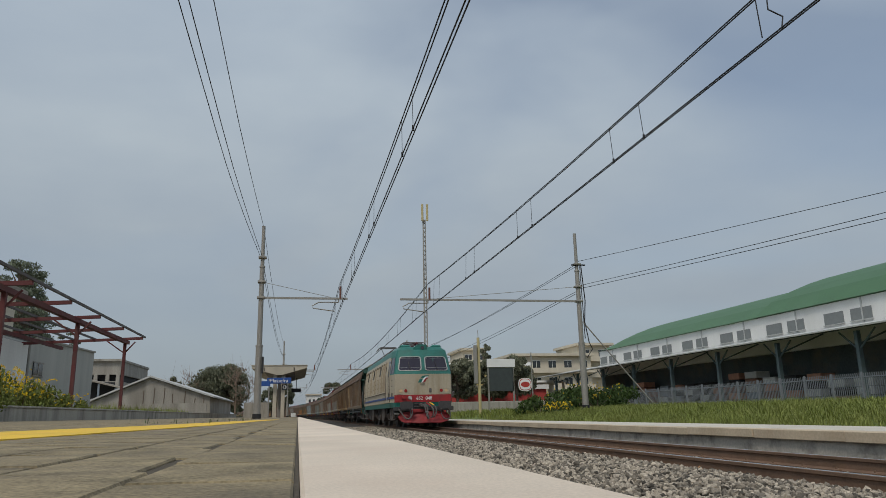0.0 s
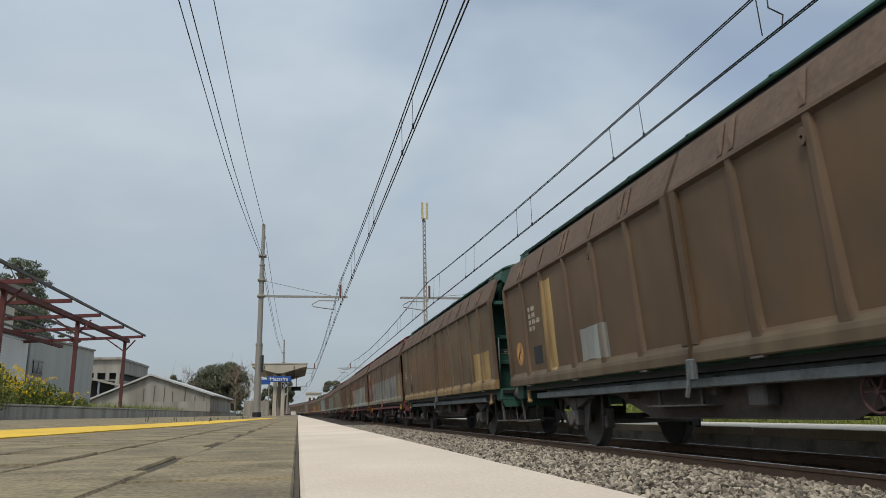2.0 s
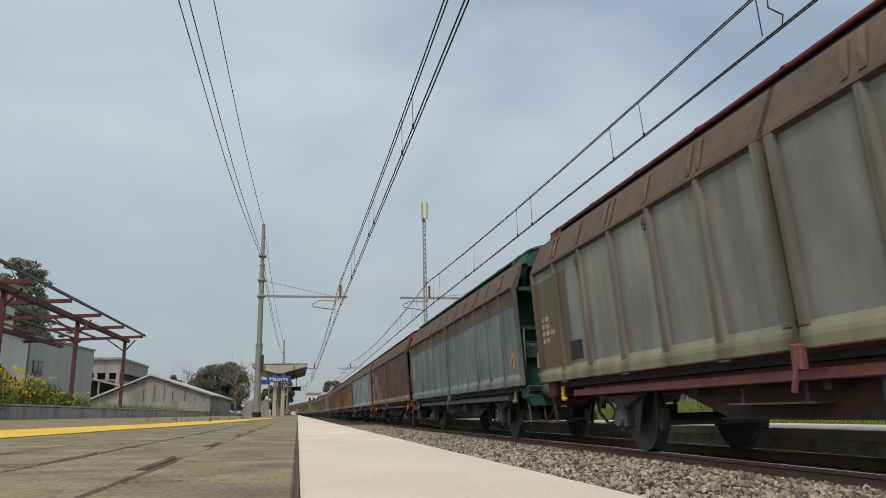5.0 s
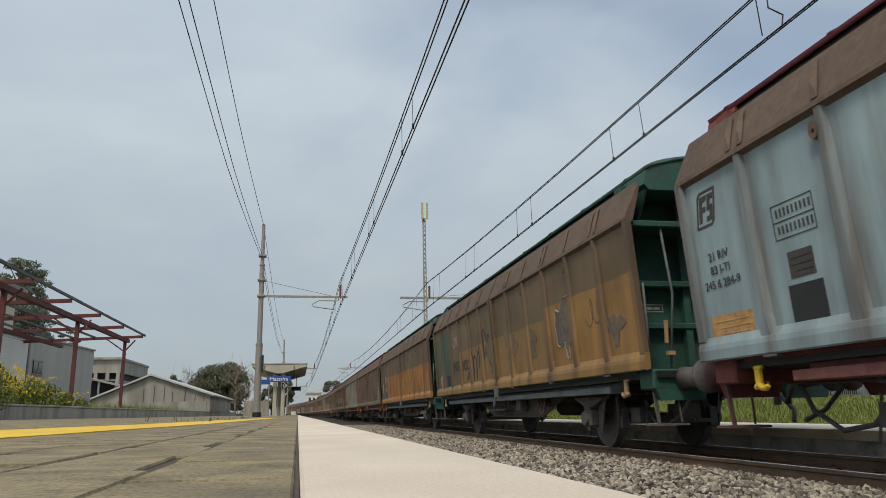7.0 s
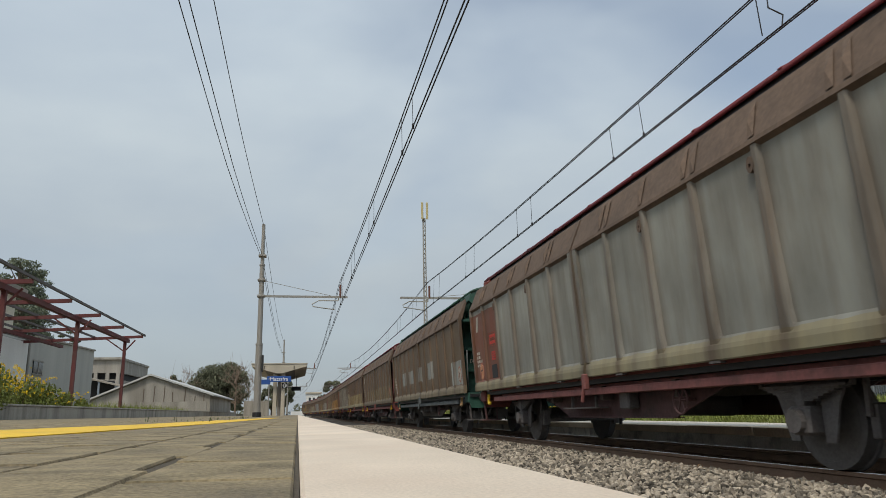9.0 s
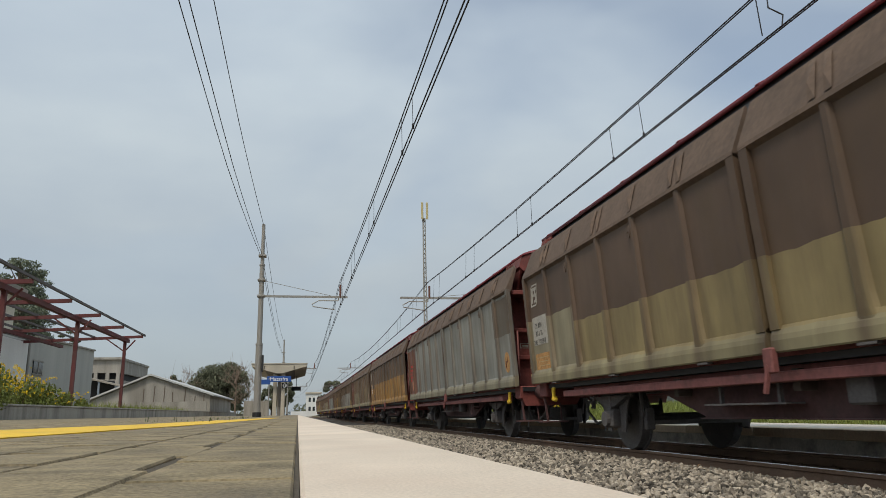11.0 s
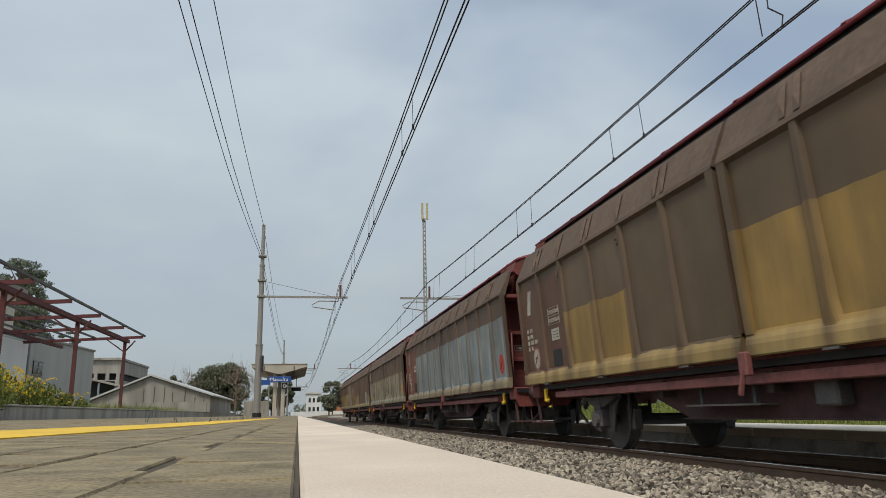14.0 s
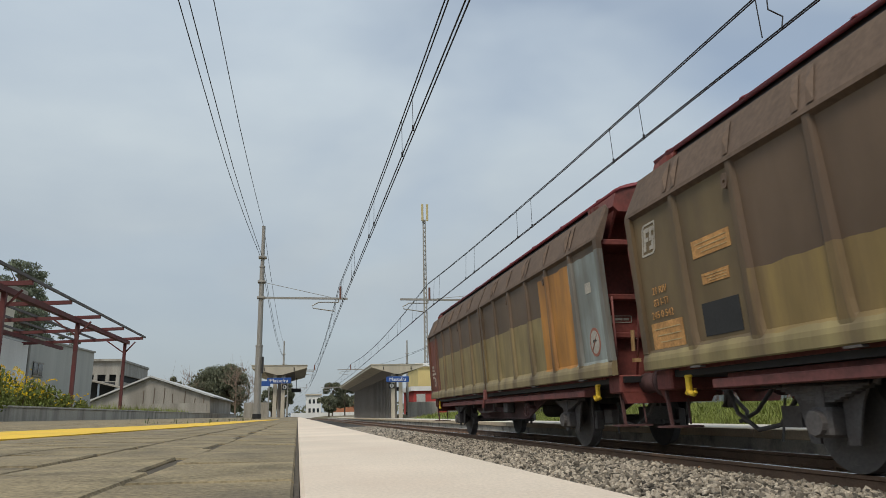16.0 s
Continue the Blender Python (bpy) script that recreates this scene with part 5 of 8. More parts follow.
                part("pressed_ribs", r, LOCO_CREAM, fr)
                if kind == "port":
                    pw, ph, pz = hw * 0.40, 0.24, 2.86
                    n = 20
                    def oval(k, d):
                        pts = []
                        for i in range(n):
                            a = 2 * math.pi * i / n
                            ca, sa = math.cos(a), math.sin(a)
                            yy = y + k * pw * math.copysign(abs(ca) ** 0.6, ca)
                            zz = pz + k * ph * math.copysign(abs(sa) ** 0.6, sa)
                            pts.append((x * (fx(zz) + d), yy, zz))
                        return pts
                    part("port_rim", Mesh().rings([oval(1.12, 0.0), oval(1.12, 0.03), oval(1.0, 0.03), oval(1.0, 0.0)]), BLACK, fr)
                    part("porthole", Mesh().rings([oval(1.0, 0.0), oval(1.0, 0.012)]), GLASS, fr, "dark rounded window")
        # cab door, its window, handrails, side window
        for sg in (-1, 1):
            Y = lambda a: sg * a
            m = Mesh()
            for a in (5.62, 6.52):
                lo_y, hi_y = sorted((Y(a - 0.02), Y(a + 0.02)))
                m.rings([[(x * (xx + d), yy, z) for d, yy in ((0, lo_y), (0.02, lo_y), (0.02, hi_y), (0, hi_y))] for z, xx in ((1.2, 1.50), (2.46, 1.485), (3.26, 1.365))])
            d = part("cab_door", m, LOCO_CREAM, lo, "cream cab door with dark window")
            for a in (5.59, 6.55):
                lo_y, hi_y = sorted((Y(a - 0.009), Y(a + 0.009)))
                q = Mesh().rings([[(x * (xx + e), yy, z) for e, yy in ((-0.02, lo_y), (0.006, lo_y), (0.006, hi_y), (-0.02, hi_y))] for z, xx in ((1.2, 1.50), (2.46, 1.482), (3.30, 1.368))])
                part("door_seam", q, TANKBROWN, d, "dark door seam")
            for a in (5.56, 6.60):
                q = Mesh().tube([(x * 1.56, Y(a), 1.3), (x * 1.56, Y(a), 2.4), (x * 1.50, Y(a), 2.95)], 0.012, 6)
                part("handrail", q, TANKBROWN, d)
            q = Mesh()
            lo_y, hi_y = sorted((Y(5.84), Y(6.32)))
            q.rings([[(x * (xx + dd), yy, z) for dd, yy in ((-0.02, lo_y), (0.01, lo_y), (0.01, hi_y), (-0.02, hi_y))] for z, xx in ((2.42, 1.487), (2.46, 1.485), (3.16, 1.385))])
            part("door_window", q, LOCO_GLASS, d, "dark door window")
            q = Mesh()
            quad = ((1.478, 6.63, 2.50), (1.386, 7.30, 2.50), (1.372, 7.33, 2.60), (1.290, 7.12, 3.22), (1.288, 7.06, 3.28), (1.335, 6.68, 3.28), (1.345, 6.64, 3.22))
            q.rings([[(x * (px - dd), Y(py), pz) for px, py, pz in quad] for dd in (0.05, -0.006)])
            part("cab_side_window", q, LOCO_GLASS, lo, "dark cab side window")
            q = Mesh()
            for a, z, far in ((6.25, 1.42, 1.506), (6.98, 1.42, 1.446)):
                lo_y, hi_y = sorted((Y(a - 0.10), Y(a + 0.10)))
                q.box(*sorted((x * 1.38, x * far)), lo_y, hi_y, z, z + 0.20)
            part("foothold", q, BLACK, lo, "dark recessed foothold")
            q = Mesh()
            for z in (2.18, 1.92):
                q.box(*sorted((x * 1.38, x * 1.452)), *sorted((Y(6.80), Y(7.1))), z, z + 0.02)
            part("trim_strip", q, BLACK, lo)
    # cab fronts
    for sg in (-1, 1):
        for x0, x1 in ((-1.21, -0.08), (0.08, 1.21)):
            zs = (2.62, 3.30)
            corners = [(x0, zs[0]), (x1, zs[0]), (x1 - (0.10 if x0 > 0 else 0.0), zs[1]), (x0 + (0.10 if x0 < 0 else 0.0), zs[1])]
            cx, cz = (x0 + x1) / 2, 2.96
            def loop(k, d):
                pts = []
                for j in range(4):
                    (ax, az), (bx, bz), (ex, ez) = corners[j - 1], corners[j], corners[(j + 1) % 4]
                    ra, re = 0.13 / math.hypot(ax - bx, az - bz), 0.13 / math.hypot(ex - bx, ez - bz)
                    pa, pe = (bx + (ax - bx) * ra, bz + (az - bz) * ra), (bx + (ex - bx) * re, bz + (ez - bz) * re)
                    for t in (0, 0.2, 0.4, 0.6, 0.8, 1.0):
                        px, pz = ((1 - t) ** 2 * p + 2 * t * (1 - t) * q + t * t * r for p, q, r in zip(pa, (bx, bz), pe))
                        pts.append(nose(cx + (px - cx) * k, cz + (pz - cz) * k, d, sg))
                return pts
            part("windscreen_frame", Mesh().rings([loop(1.0, 0.0), loop(1.0, 0.035), loop(0.92, 0.035), loop(0.92, 0.0)]), CHROME, lo, "pale riveted windscreen frame")
            part("windscreen", Mesh().rings([loop(0.92, 0.0), loop(0.92, 0.015)]), LOCO_GLASS, lo, "dark tinted windscreen")
            rv = Mesh()
            ring0 = loop(0.96, 0.034)
            for j in range(len(ring0)):
                pa, pe = ring0[j], ring0[(j + 1) % len(ring0)]
                for t in range(max(1, int((pe - pa).length / 0.085))):
                    p = pa.lerp(pe, t / max(1, int((pe - pa).length / 0.085)))
                    rv.box(p.x - 0.008, p.x + 0.008, p.y - 0.008, p.y + 0.008, p.z - 0.008, p.z + 0.008)
            part("rivets", rv, TANKBROWN, lo)["kind"] = "stuff"
            for hz in (2.76, 3.22):
                part("heating_wire", Mesh().tube([nose(cx - 0.48, hz, 0.018, sg), nose(cx + 0.48, hz, 0.018, sg)], 0.005, 4), CHROME, lo)
            wp = Mesh().tube([nose(cx + 0.05, 2.65, 0.05, sg), nose(cx - 0.03, 2.88, 0.04, sg), nose(cx - 0.06, 3.06, 0.035, sg)], 0.014, 6)
            part("wiper", wp, BLACK, lo)
        for x in (-1, 1):
            q = Mesh()
            for a, b, c, d in ((0.72, 1.22, 1.55, 1.58), (0.72, 1.22, 1.79, 1.82), (0.72, 0.75, 1.58, 1.79), (1.19, 1.22, 1.58, 1.79)):
                p0, p1 = nose(x * a, c, 0.0, sg), nose(x * b, d, 0.03, sg)
                q.box(min(p0.x, p1.x), max(p0.x, p1.x), *sorted((p0.y - sg * 0.05, p1.y)), c, d)
            h = part("headlight_frame", q, LOCO_CREAM, lo, "cream lamp housing")
            for cx2, mat, nm in ((1.08, LAMP_ON if sg < 0 else GLASS, "headlight"), (0.85, LAMP_RED, "tail_light")):
                p = nose(x * cx2, 1.685, 0, sg)
                part(nm, Mesh().tube([p - Vector((0, sg * 0.02, 0)), p + Vector((0, sg * 0.02, 0))], 0.075, 16), mat, h)
        # number on the band and the emblem
        if sg < 0:
            me = lettering("652  048", 0.215, SIGNWHITE)
            me.transform(Matrix.Translation((0.02, -E + 0.050, 1.33)))
            part("running_number", me, None, lo, "white running number")["kind"] = "stuff"
            me = lettering("E", 0.12, SIGNWHITE)
            me.transform(Matrix.Translation((-0.58, -E + 0.050, 1.29)))
            part("class_letter", me, None, lo)
            me = lettering("E652", 0.11, BLACK)
            me.transform(Matrix.Translation((-0.05, -E + 0.035, 1.98)))
            part("class_plate", me, None, lo)
        for mat, shapes in ((LOCO_TEAL, (((0.12, 0.62), (0.30, 0.93), (0.55, 1.0), (1.0, 1.0), (1.0, 0.84), (0.66, 0.82), (0.50, 0.62)), ((0.0, 0.0), (0.40, 0.0), (0.47, 0.52), (0.09, 0.52)))),
                            (SIGNWHITE, (((0.40, 0.0), (0.50, 0.0), (0.63, 0.14), (0.70, 0.52), (0.80, 0.68), (1.0, 0.70), (1.0, 0.84), (0.66, 0.82), (0.53, 0.66), (0.47, 0.52)),)),
                            (LOCO_RED, (((0.50, 0.0), (0.78, 0.04), (0.87, 0.22), (0.88, 0.50), (1.0, 0.55), (1.0, 0.70), (0.80, 0.68), (0.70, 0.52), (0.63, 0.14)),))):
            m = Mesh()
            for loop2 in shapes:
                pts = [nose(((u - 0.5) * 0.40 + (v - 0.5) * 0.12 - 0.02) * -sg, 2.06 + 0.33 * v, 0.006, sg) for u, v in loop2]
                m.rings([pts, [p + Vector((0, sg * 0.006, 0)) for p in pts]])
            part("emblem", m, mat, lo, "slanted striped emblem on the nose")
        p = nose(0.32, 1.70, 0.02, sg)
        part("lamp_bracket", Mesh().box(p.x - 0.05, p.x + 0.05, *sorted((p.y - sg * 0.05, p.y + sg * 0.02)), 1.60, 1.80, 0.01), BLACKSTEEL, lo)
        # buffers, plough, hoses
        q = Mesh().box(-1.40, 1.40, *sorted((sg * 7.1, sg * 7.70)), 0.76, 0.96, 0.02)
        part("buffer_beam", q, BUFFER, lo)
        for x in (-0.9, 0.9):
            q = Mesh().tube([(x, sg * 7.9, 1.02), (x, sg * 8.08, 1.02)], [0.15, 0.12], 14)
            q.rings([[(x + 0.30 * math.copysign(abs(math.cos(a)) ** 0.5, math.cos(a)), sg * yy, 1.02 + 0.17 * math.copysign(abs(math.sin(a)) ** 0.5, math.sin(a))) for a in [2 * math.pi * i / 20 for i in range(20)]]
                     for yy in (8.08, 8.16)])
            part("buffer", q, BUFFER, lo, "dark oblong buffer head")
        # dished plough with rounded, bent lower corners
        q = Mesh()
        n = 22
        rows = []
        for k in range(8):
            v = k / 7
            row = []
            for i in range(n + 1):
                u = 2 * i / n - 1
                top, low = 0.76 - 0.10 * abs(u) ** 3, 0.205 + 0.16 * abs(u) ** 7 + 0.012 * math.sin(9 * u)
                z = top + (low - top) * v
                yb = 7.46 + 0.40 * v ** 1.6 + 0.17 * (1 - u * u) + 0.03 * math.sin(5 * u + 2 * v) - 0.05 * math.exp(-(u * 9) ** 2)
                row.append(((1.12 + 0.10 * math.sin(math.pi * v * 0.8)) * u, sg * yb, z))
            rows.append(row)
        rows += [[(px, py - sg * 0.03, pz) for px, py, pz in r] for r in reversed(rows)]
        q.rings(rows, closed=False)
        part("snow_plough", q, PLOWRED, lo, "battered red snow plough", True)
        part("plough_stiffener", Mesh().box(-0.62, 0.14, *sorted((sg * 7.62, sg * 7.72)), 0.70, 0.84, 0.02), PLOWRED, lo)
        # raised dark box; the recess's shade is only in its colour
        part("coupler_recess", Mesh().box(-0.52, 0.05, *sorted((sg * 7.70, sg * 7.735)), 0.92, 1.13, 0.01), DARKIN, lo, "dark coupler recess")
        for k in range(3):
            part("recess_bar", Mesh().box(-0.48, -0.16, *sorted((sg * 7.73, sg * 7.76)), 0.95 + 0.06 * k, 0.975 + 0.06 * k), BLACKSTEEL, lo)
        hoses = (("hose", BLACKSTEEL, 0.030, ((-1.22, 7.70, 0.86), (-1.10, 7.92, 0.66), (-0.92, 8.02, 0.42), (-0.74, 8.03, 0.44), (-0.62, 7.98, 0.62), (-0.60, 7.74, 0.88))),
                 ("hose", BLACKSTEEL, 0.026, ((-0.75, 7.72, 0.90), (-0.70, 7.98, 0.72), (-0.68, 8.00, 0.50))),
                 ("red_hose", LOCO_RED, 0.032, ((0.10, 7.72, 1.12), (0.20, 7.92, 1.02), (0.28, 7.98, 0.94))),
                 ("hose", BLACKSTEEL, 0.034, ((0.27, 7.97, 0.95), (0.36, 8.03, 0.82), (0.36, 8.04, 0.60), (0.29, 8.00, 0.43))),
                 ("yellow_hose", HOOKYELLOW, 0.032, ((0.25, 7.72, 1.12), (0.33, 7.92, 1.06), (0.40, 7.98, 1.00))),
                 ("hose", BLACKSTEEL, 0.034, ((0.39, 7.97, 1.01), (0.50, 8.03, 0.84), (0.48, 8.04, 0.62), (0.38, 8.00, 0.45))),
                 ("hose", BLACKSTEEL, 0.022, ((0.80, 7.72, 0.92), (0.76, 7.95, 0.62), (0.86, 8.00, 0.42), (1.02, 8.00, 0.36), (1.16, 7.98, 0.44), (1.18, 7.95, 0.66), (1.12, 7.74, 0.92))))
        for nm, mt, r, pts in hoses:
            curve = []
            P4 = [Vector((px, sg * py, pz)) for px, py, pz in pts]
            P4 = [P4[0]] + P4 + [P4[-1]]
            for i in range(1, len(P4) - 2):
                p0, p1, p2, p3 = P4[i - 1:i + 3]
                for t in (0, 0.25, 0.5, 0.75):
                    curve.append(0.5 * (2 * p1 + (p2 - p0) * t + (2 * p0 - 5 * p1 + 4 * p2 - p3) * t * t + (3 * p1 - p0 - 3 * p2 + p3) * t ** 3))
            part(nm, Mesh().tube(curve + [P4[-1]], r, 8), mt, lo, "", True)
        c = Mesh().tube([(-0.16, sg * 7.70, 1.02), (-0.16, sg * 8.02, 1.02)], [0.09, 0.075], 10)
        c.tube([(-0.02, sg * 7.75, 1.00), (-0.02, sg * 8.06, 1.00)], [0.08, 0.09], 10)
        c.bar((-0.05, sg * 8.04, 0.98), (0.02, sg * 8.06, 0.72), 0.05, 0.03)
        c.bar((0.06, sg * 8.04, 0.98), (0.10, sg * 8.06, 0.72), 0.05, 0.03)
        c.box(-0.04, 0.14, *sorted((sg * 8.0, sg * 8.1)), 0.64, 0.73, 0.02)
        c.tube([(0.06, sg * 8.06, 0.66), (0.08, sg * 8.09, 0.50), (0.12, sg * 8.07, 0.42), (0.16, sg * 8.05, 0.46)], [0.05, 0.055, 0.06, 0.03], 8)
        part("coupling", c, BLACKSTEEL, lo, "black screw coupling hanging on its hook")
        part("step_bracket", Mesh().box(-1.38, -1.16, *sorted((sg * 7.40, sg * 7.62)), 0.60, 0.69, 0.02), STEEL, lo, "battered grey step bracket")
        part("socket_lamp", Mesh().tube([(-0.98, sg * 7.60, 1.38), (-0.98, sg * 7.78, 1.38)], [0.085, 0.075], 12), LOCO_RED, lo)
        q = Mesh().tube([(-0.70, sg * 7.75, 1.36), (-0.70, sg * 7.98, 1.36)], [0.09, 0.075], 12)
        part("socket", q, CHROME, lo)
        q = Mesh().tube([(1.36, sg * 7.65, 1.40), (1.40, sg * 7.78, 1.62)], 0.05, 8)
        part("lamp_socket", q, BLACKSTEEL, lo)
    # roof gear
    for sg in (-1, 1):
        part("lamp_housing", Mesh().outline([(-0.42, 3.50), (0.30, 3.50), (0.22, 3.89), (-0.17, 3.89), (-0.40, 3.74)], "y", sg * 6.5, sg * 7.20), LOCO_TEAL, lo)
        for x0, x1 in ((-1.0, -0.5), (0.55, 1.02)):
            part("roof_housing", Mesh().box(x0, x1, *sorted((sg * 6.2, sg * 6.9)), 3.50, 3.90, 0.05), LOCO_TEAL, lo)
    q = Mesh().tube([(0.03, -7.18, 3.73), (0.03, -7.24, 3.73)], 0.085, 14)
    part("top_headlight", q, GLASS, lo)
    q = Mesh()
    for sx in (-1, 1):
        for i in range(14):
            y = -5.6 + 0.82 * i
            q.box(sx * 1.06 - 0.10, sx * 1.06 + 0.10, y, y + 0.30 + 0.07 * ((i * 7) % 5), 3.62, 3.76 + 0.03 * ((i * 5) % 3), 0.02)
        q.tube([(sx * 1.1, -6.0, 3.84), (sx * 1.1, 6.0, 3.84)], 0.02, 6)
    q.box(-0.75, 0.75, -2.4, 2.2, 3.76, 3.92, 0.03)
    for y in (-1.8, 0.4, 1.8):
        q.tube([(0.5, y, 3.85), (0.5, y, 4.1)], [0.06, 0.04], 8)
    q.tube([(0.5, -4, 4.1), (0.5, 4, 4.1)], 0.02, 6)
    part("roof_gear", q, BLACKSTEEL, lo)
    # pantographs: the rear one up, the front one folded
    def panto(y0, up, sg):
        base = Mesh()
        for x in (-0.55, 0.55):
            base.bar((x, y0 - 0.8, 4.0), (x, y0 + 0.8, 4.0), 0.06)
            for yy in (-0.7, 0.7):
                base.tube([(x, y0 + yy, 3.76), (x, y0 + yy, 4.0)], [0.07, 0.05], 8)
        for yy in (-0.75, 0.75):
            base.bar((-0.6, y0 + yy, 4.01), (0.6, y0 + yy, 4.01), 0.06)
        p = part("pantograph", base, BLACKSTEEL, lo, "dark pantograph with a red lower arm")
        knee = Vector((0, y0 + sg * 1.10, 4.42 if up else 4.12))
        head = Vector((0, y0 - sg * 0.15, 4.90 if up else 4.16))
        part("lower_arm", Mesh().tube([(0, y0 - sg * 0.55, 4.06), knee], [0.06, 0.045], 8), REDARM, p, "red lower arm")
        q = Mesh()
        for sx in (-1, 1):
            q.tube([knee, (sx * 0.42, head.y, head.z)], 0.022, 6)
        q.tube([(-0.5, head.y, head.z), (0.5, head.y, head.z)], 0.022, 6)
        q.tube([(0.12, y0 - sg * 0.4, 4.04), knee + Vector((0.12, 0, -0.1))], 0.018, 6)
        part("upper_arm", q, BLACKSTEEL, p)
        q = Mesh()
        for yy in (-0.28, 0.28):
            q.tube([(-0.72, head.y + yy, head.z - 0.16), (-0.58, head.y + yy, head.z + 0.02), (-0.5, head.y + yy, head.z + 0.07), (0.5, head.y + yy, head.z + 0.07),
                    (0.58, head.y + yy, head.z + 0.02), (0.72, head.y + yy, head.z - 0.16)], 0.026, 6)
        for x in (-0.45, 0.45):
            q.bar((x, head.y - 0.28, head.z + 0.03), (x, head.y + 0.28, head.z + 0.03), 0.03)
        part("collector_head", q, BLACKSTEEL, p)
    panto(6.35, True, 1)
    panto(-4.6, False, -1)
    # running gear: three two-axle bogies, tanks between
    wm = Mesh()
    for x in (-0.755, 0.755):
        o = -1 if x < 0 else 1
        wm.tube([(x - o * 0.09, 0, 0), (x - o * 0.055, 0, 0), (x - o * 0.05, 0, 0), (x + o * 0.065, 0, 0), (x + o * 0.07, 0, 0), (x + o * 0.03, 0, 0), (x + o * 0.05, 0, 0)], [0.545, 0.54, 0.52, 0.515, 0.43, 0.41, 0.14], 30)
    wm.tube([(-1.0, 0, 0), (1.0, 0, 0)], 0.09, 10)
    wme = wm.data("wheelset", WHEEL)
    for yc in (-5.2, 0.0, 5.2):
        bg = part("bogie", Mesh().box(-1.0, 1.0, yc - 0.4, yc + 0.4, 0.45, 0.85, 0.03), BLACKSTEEL, lo, "grimy black two-axle bogie")
        for x in (-1.08, 1.08):
            q = Mesh().outline([(yc - 1.75, 0.62), (yc - 1.3, 0.78), (yc - 0.6, 0.60), (yc + 0.6, 0.60), (yc + 1.3, 0.78), (yc + 1.75, 0.62), (yc + 1.75, 0.50), (yc + 0.7, 0.40), (yc - 0.7, 0.40), (yc - 1.75, 0.50)], "x", x - 0.06, x + 0.06)
            part("side_frame", q, BLACKSTEEL, bg)
            for o in (-0.55, 0.55):
                part("spring", Mesh().tube([(x, yc + o, 0.58), (x, yc + o, 0.92)], 0.12, 12), BLACKSTEEL, bg)
                part("brake_hanger", Mesh().bar((x * 1.05, yc + o * 2.6, 0.9), (x * 1.05, yc + o * 1.2, 0.35), 0.05), BLACKSTEEL, bg)
            part("damper", Mesh().box(*sorted((x, x * 1.18)), yc - 0.25, yc + 0.25, 0.30, 0.66, 0.03), BLACKSTEEL, bg)
        for o in (-1.07, 1.07):
            w = part("wheelset", wme, None, bg)
            w.location = (0, yc + o, 0.53)
            for x in (-1, 1):
                q = Mesh().box(*sorted((x * 1.02, x * 1.26)), yc + o - 0.17, yc + o + 0.17, 0.36, 0.70, 0.03)
                q.tube([(x * 1.20, yc + o, 0.53), (x * 1.32, yc + o, 0.53)], [0.14, 0.11], 12)
                part("axle_box", q, TANKBROWN, bg)
    for yc, w2 in ((-2.65, 0.72), (2.65, 0.72)):
        q = Mesh().outline([(yc - w2, 0.95), (yc + w2, 0.95), (yc + w2 * 0.95, 0.50), (yc + w2 * 0.6, 0.28), (yc - w2 * 0.6, 0.28), (yc - w2 * 0.95, 0.50)], "x", -1.35, 1.35)
        part("equipment_box", q, TANKBROWN, lo, "brown underfloor equipment box")
    for x in (-1, 1):
        for yc in (-6.7, -6.1, 6.1, 6.7):
            q = Mesh().bar((x * 1.38, yc, 0.95), (x * 1.38, yc, 0.38), 0.05)
            q.box(*sorted((x * 1.26, x * 1.46)), yc - 0.16, yc + 0.16, 0.36, 0.40)
            part("step", q, BLACKSTEEL, lo)
        for i in range(9):
            y = -5.5 + i * 1.3
            part("pipe", Mesh().tube([(x * 1.3, y, 0.95), (x * 1.32, y + 0.2, 0.62), (x * 1.25, y + 0.4, 0.66)], 0.035, 6), BLACKSTEEL, lo)
    return lo


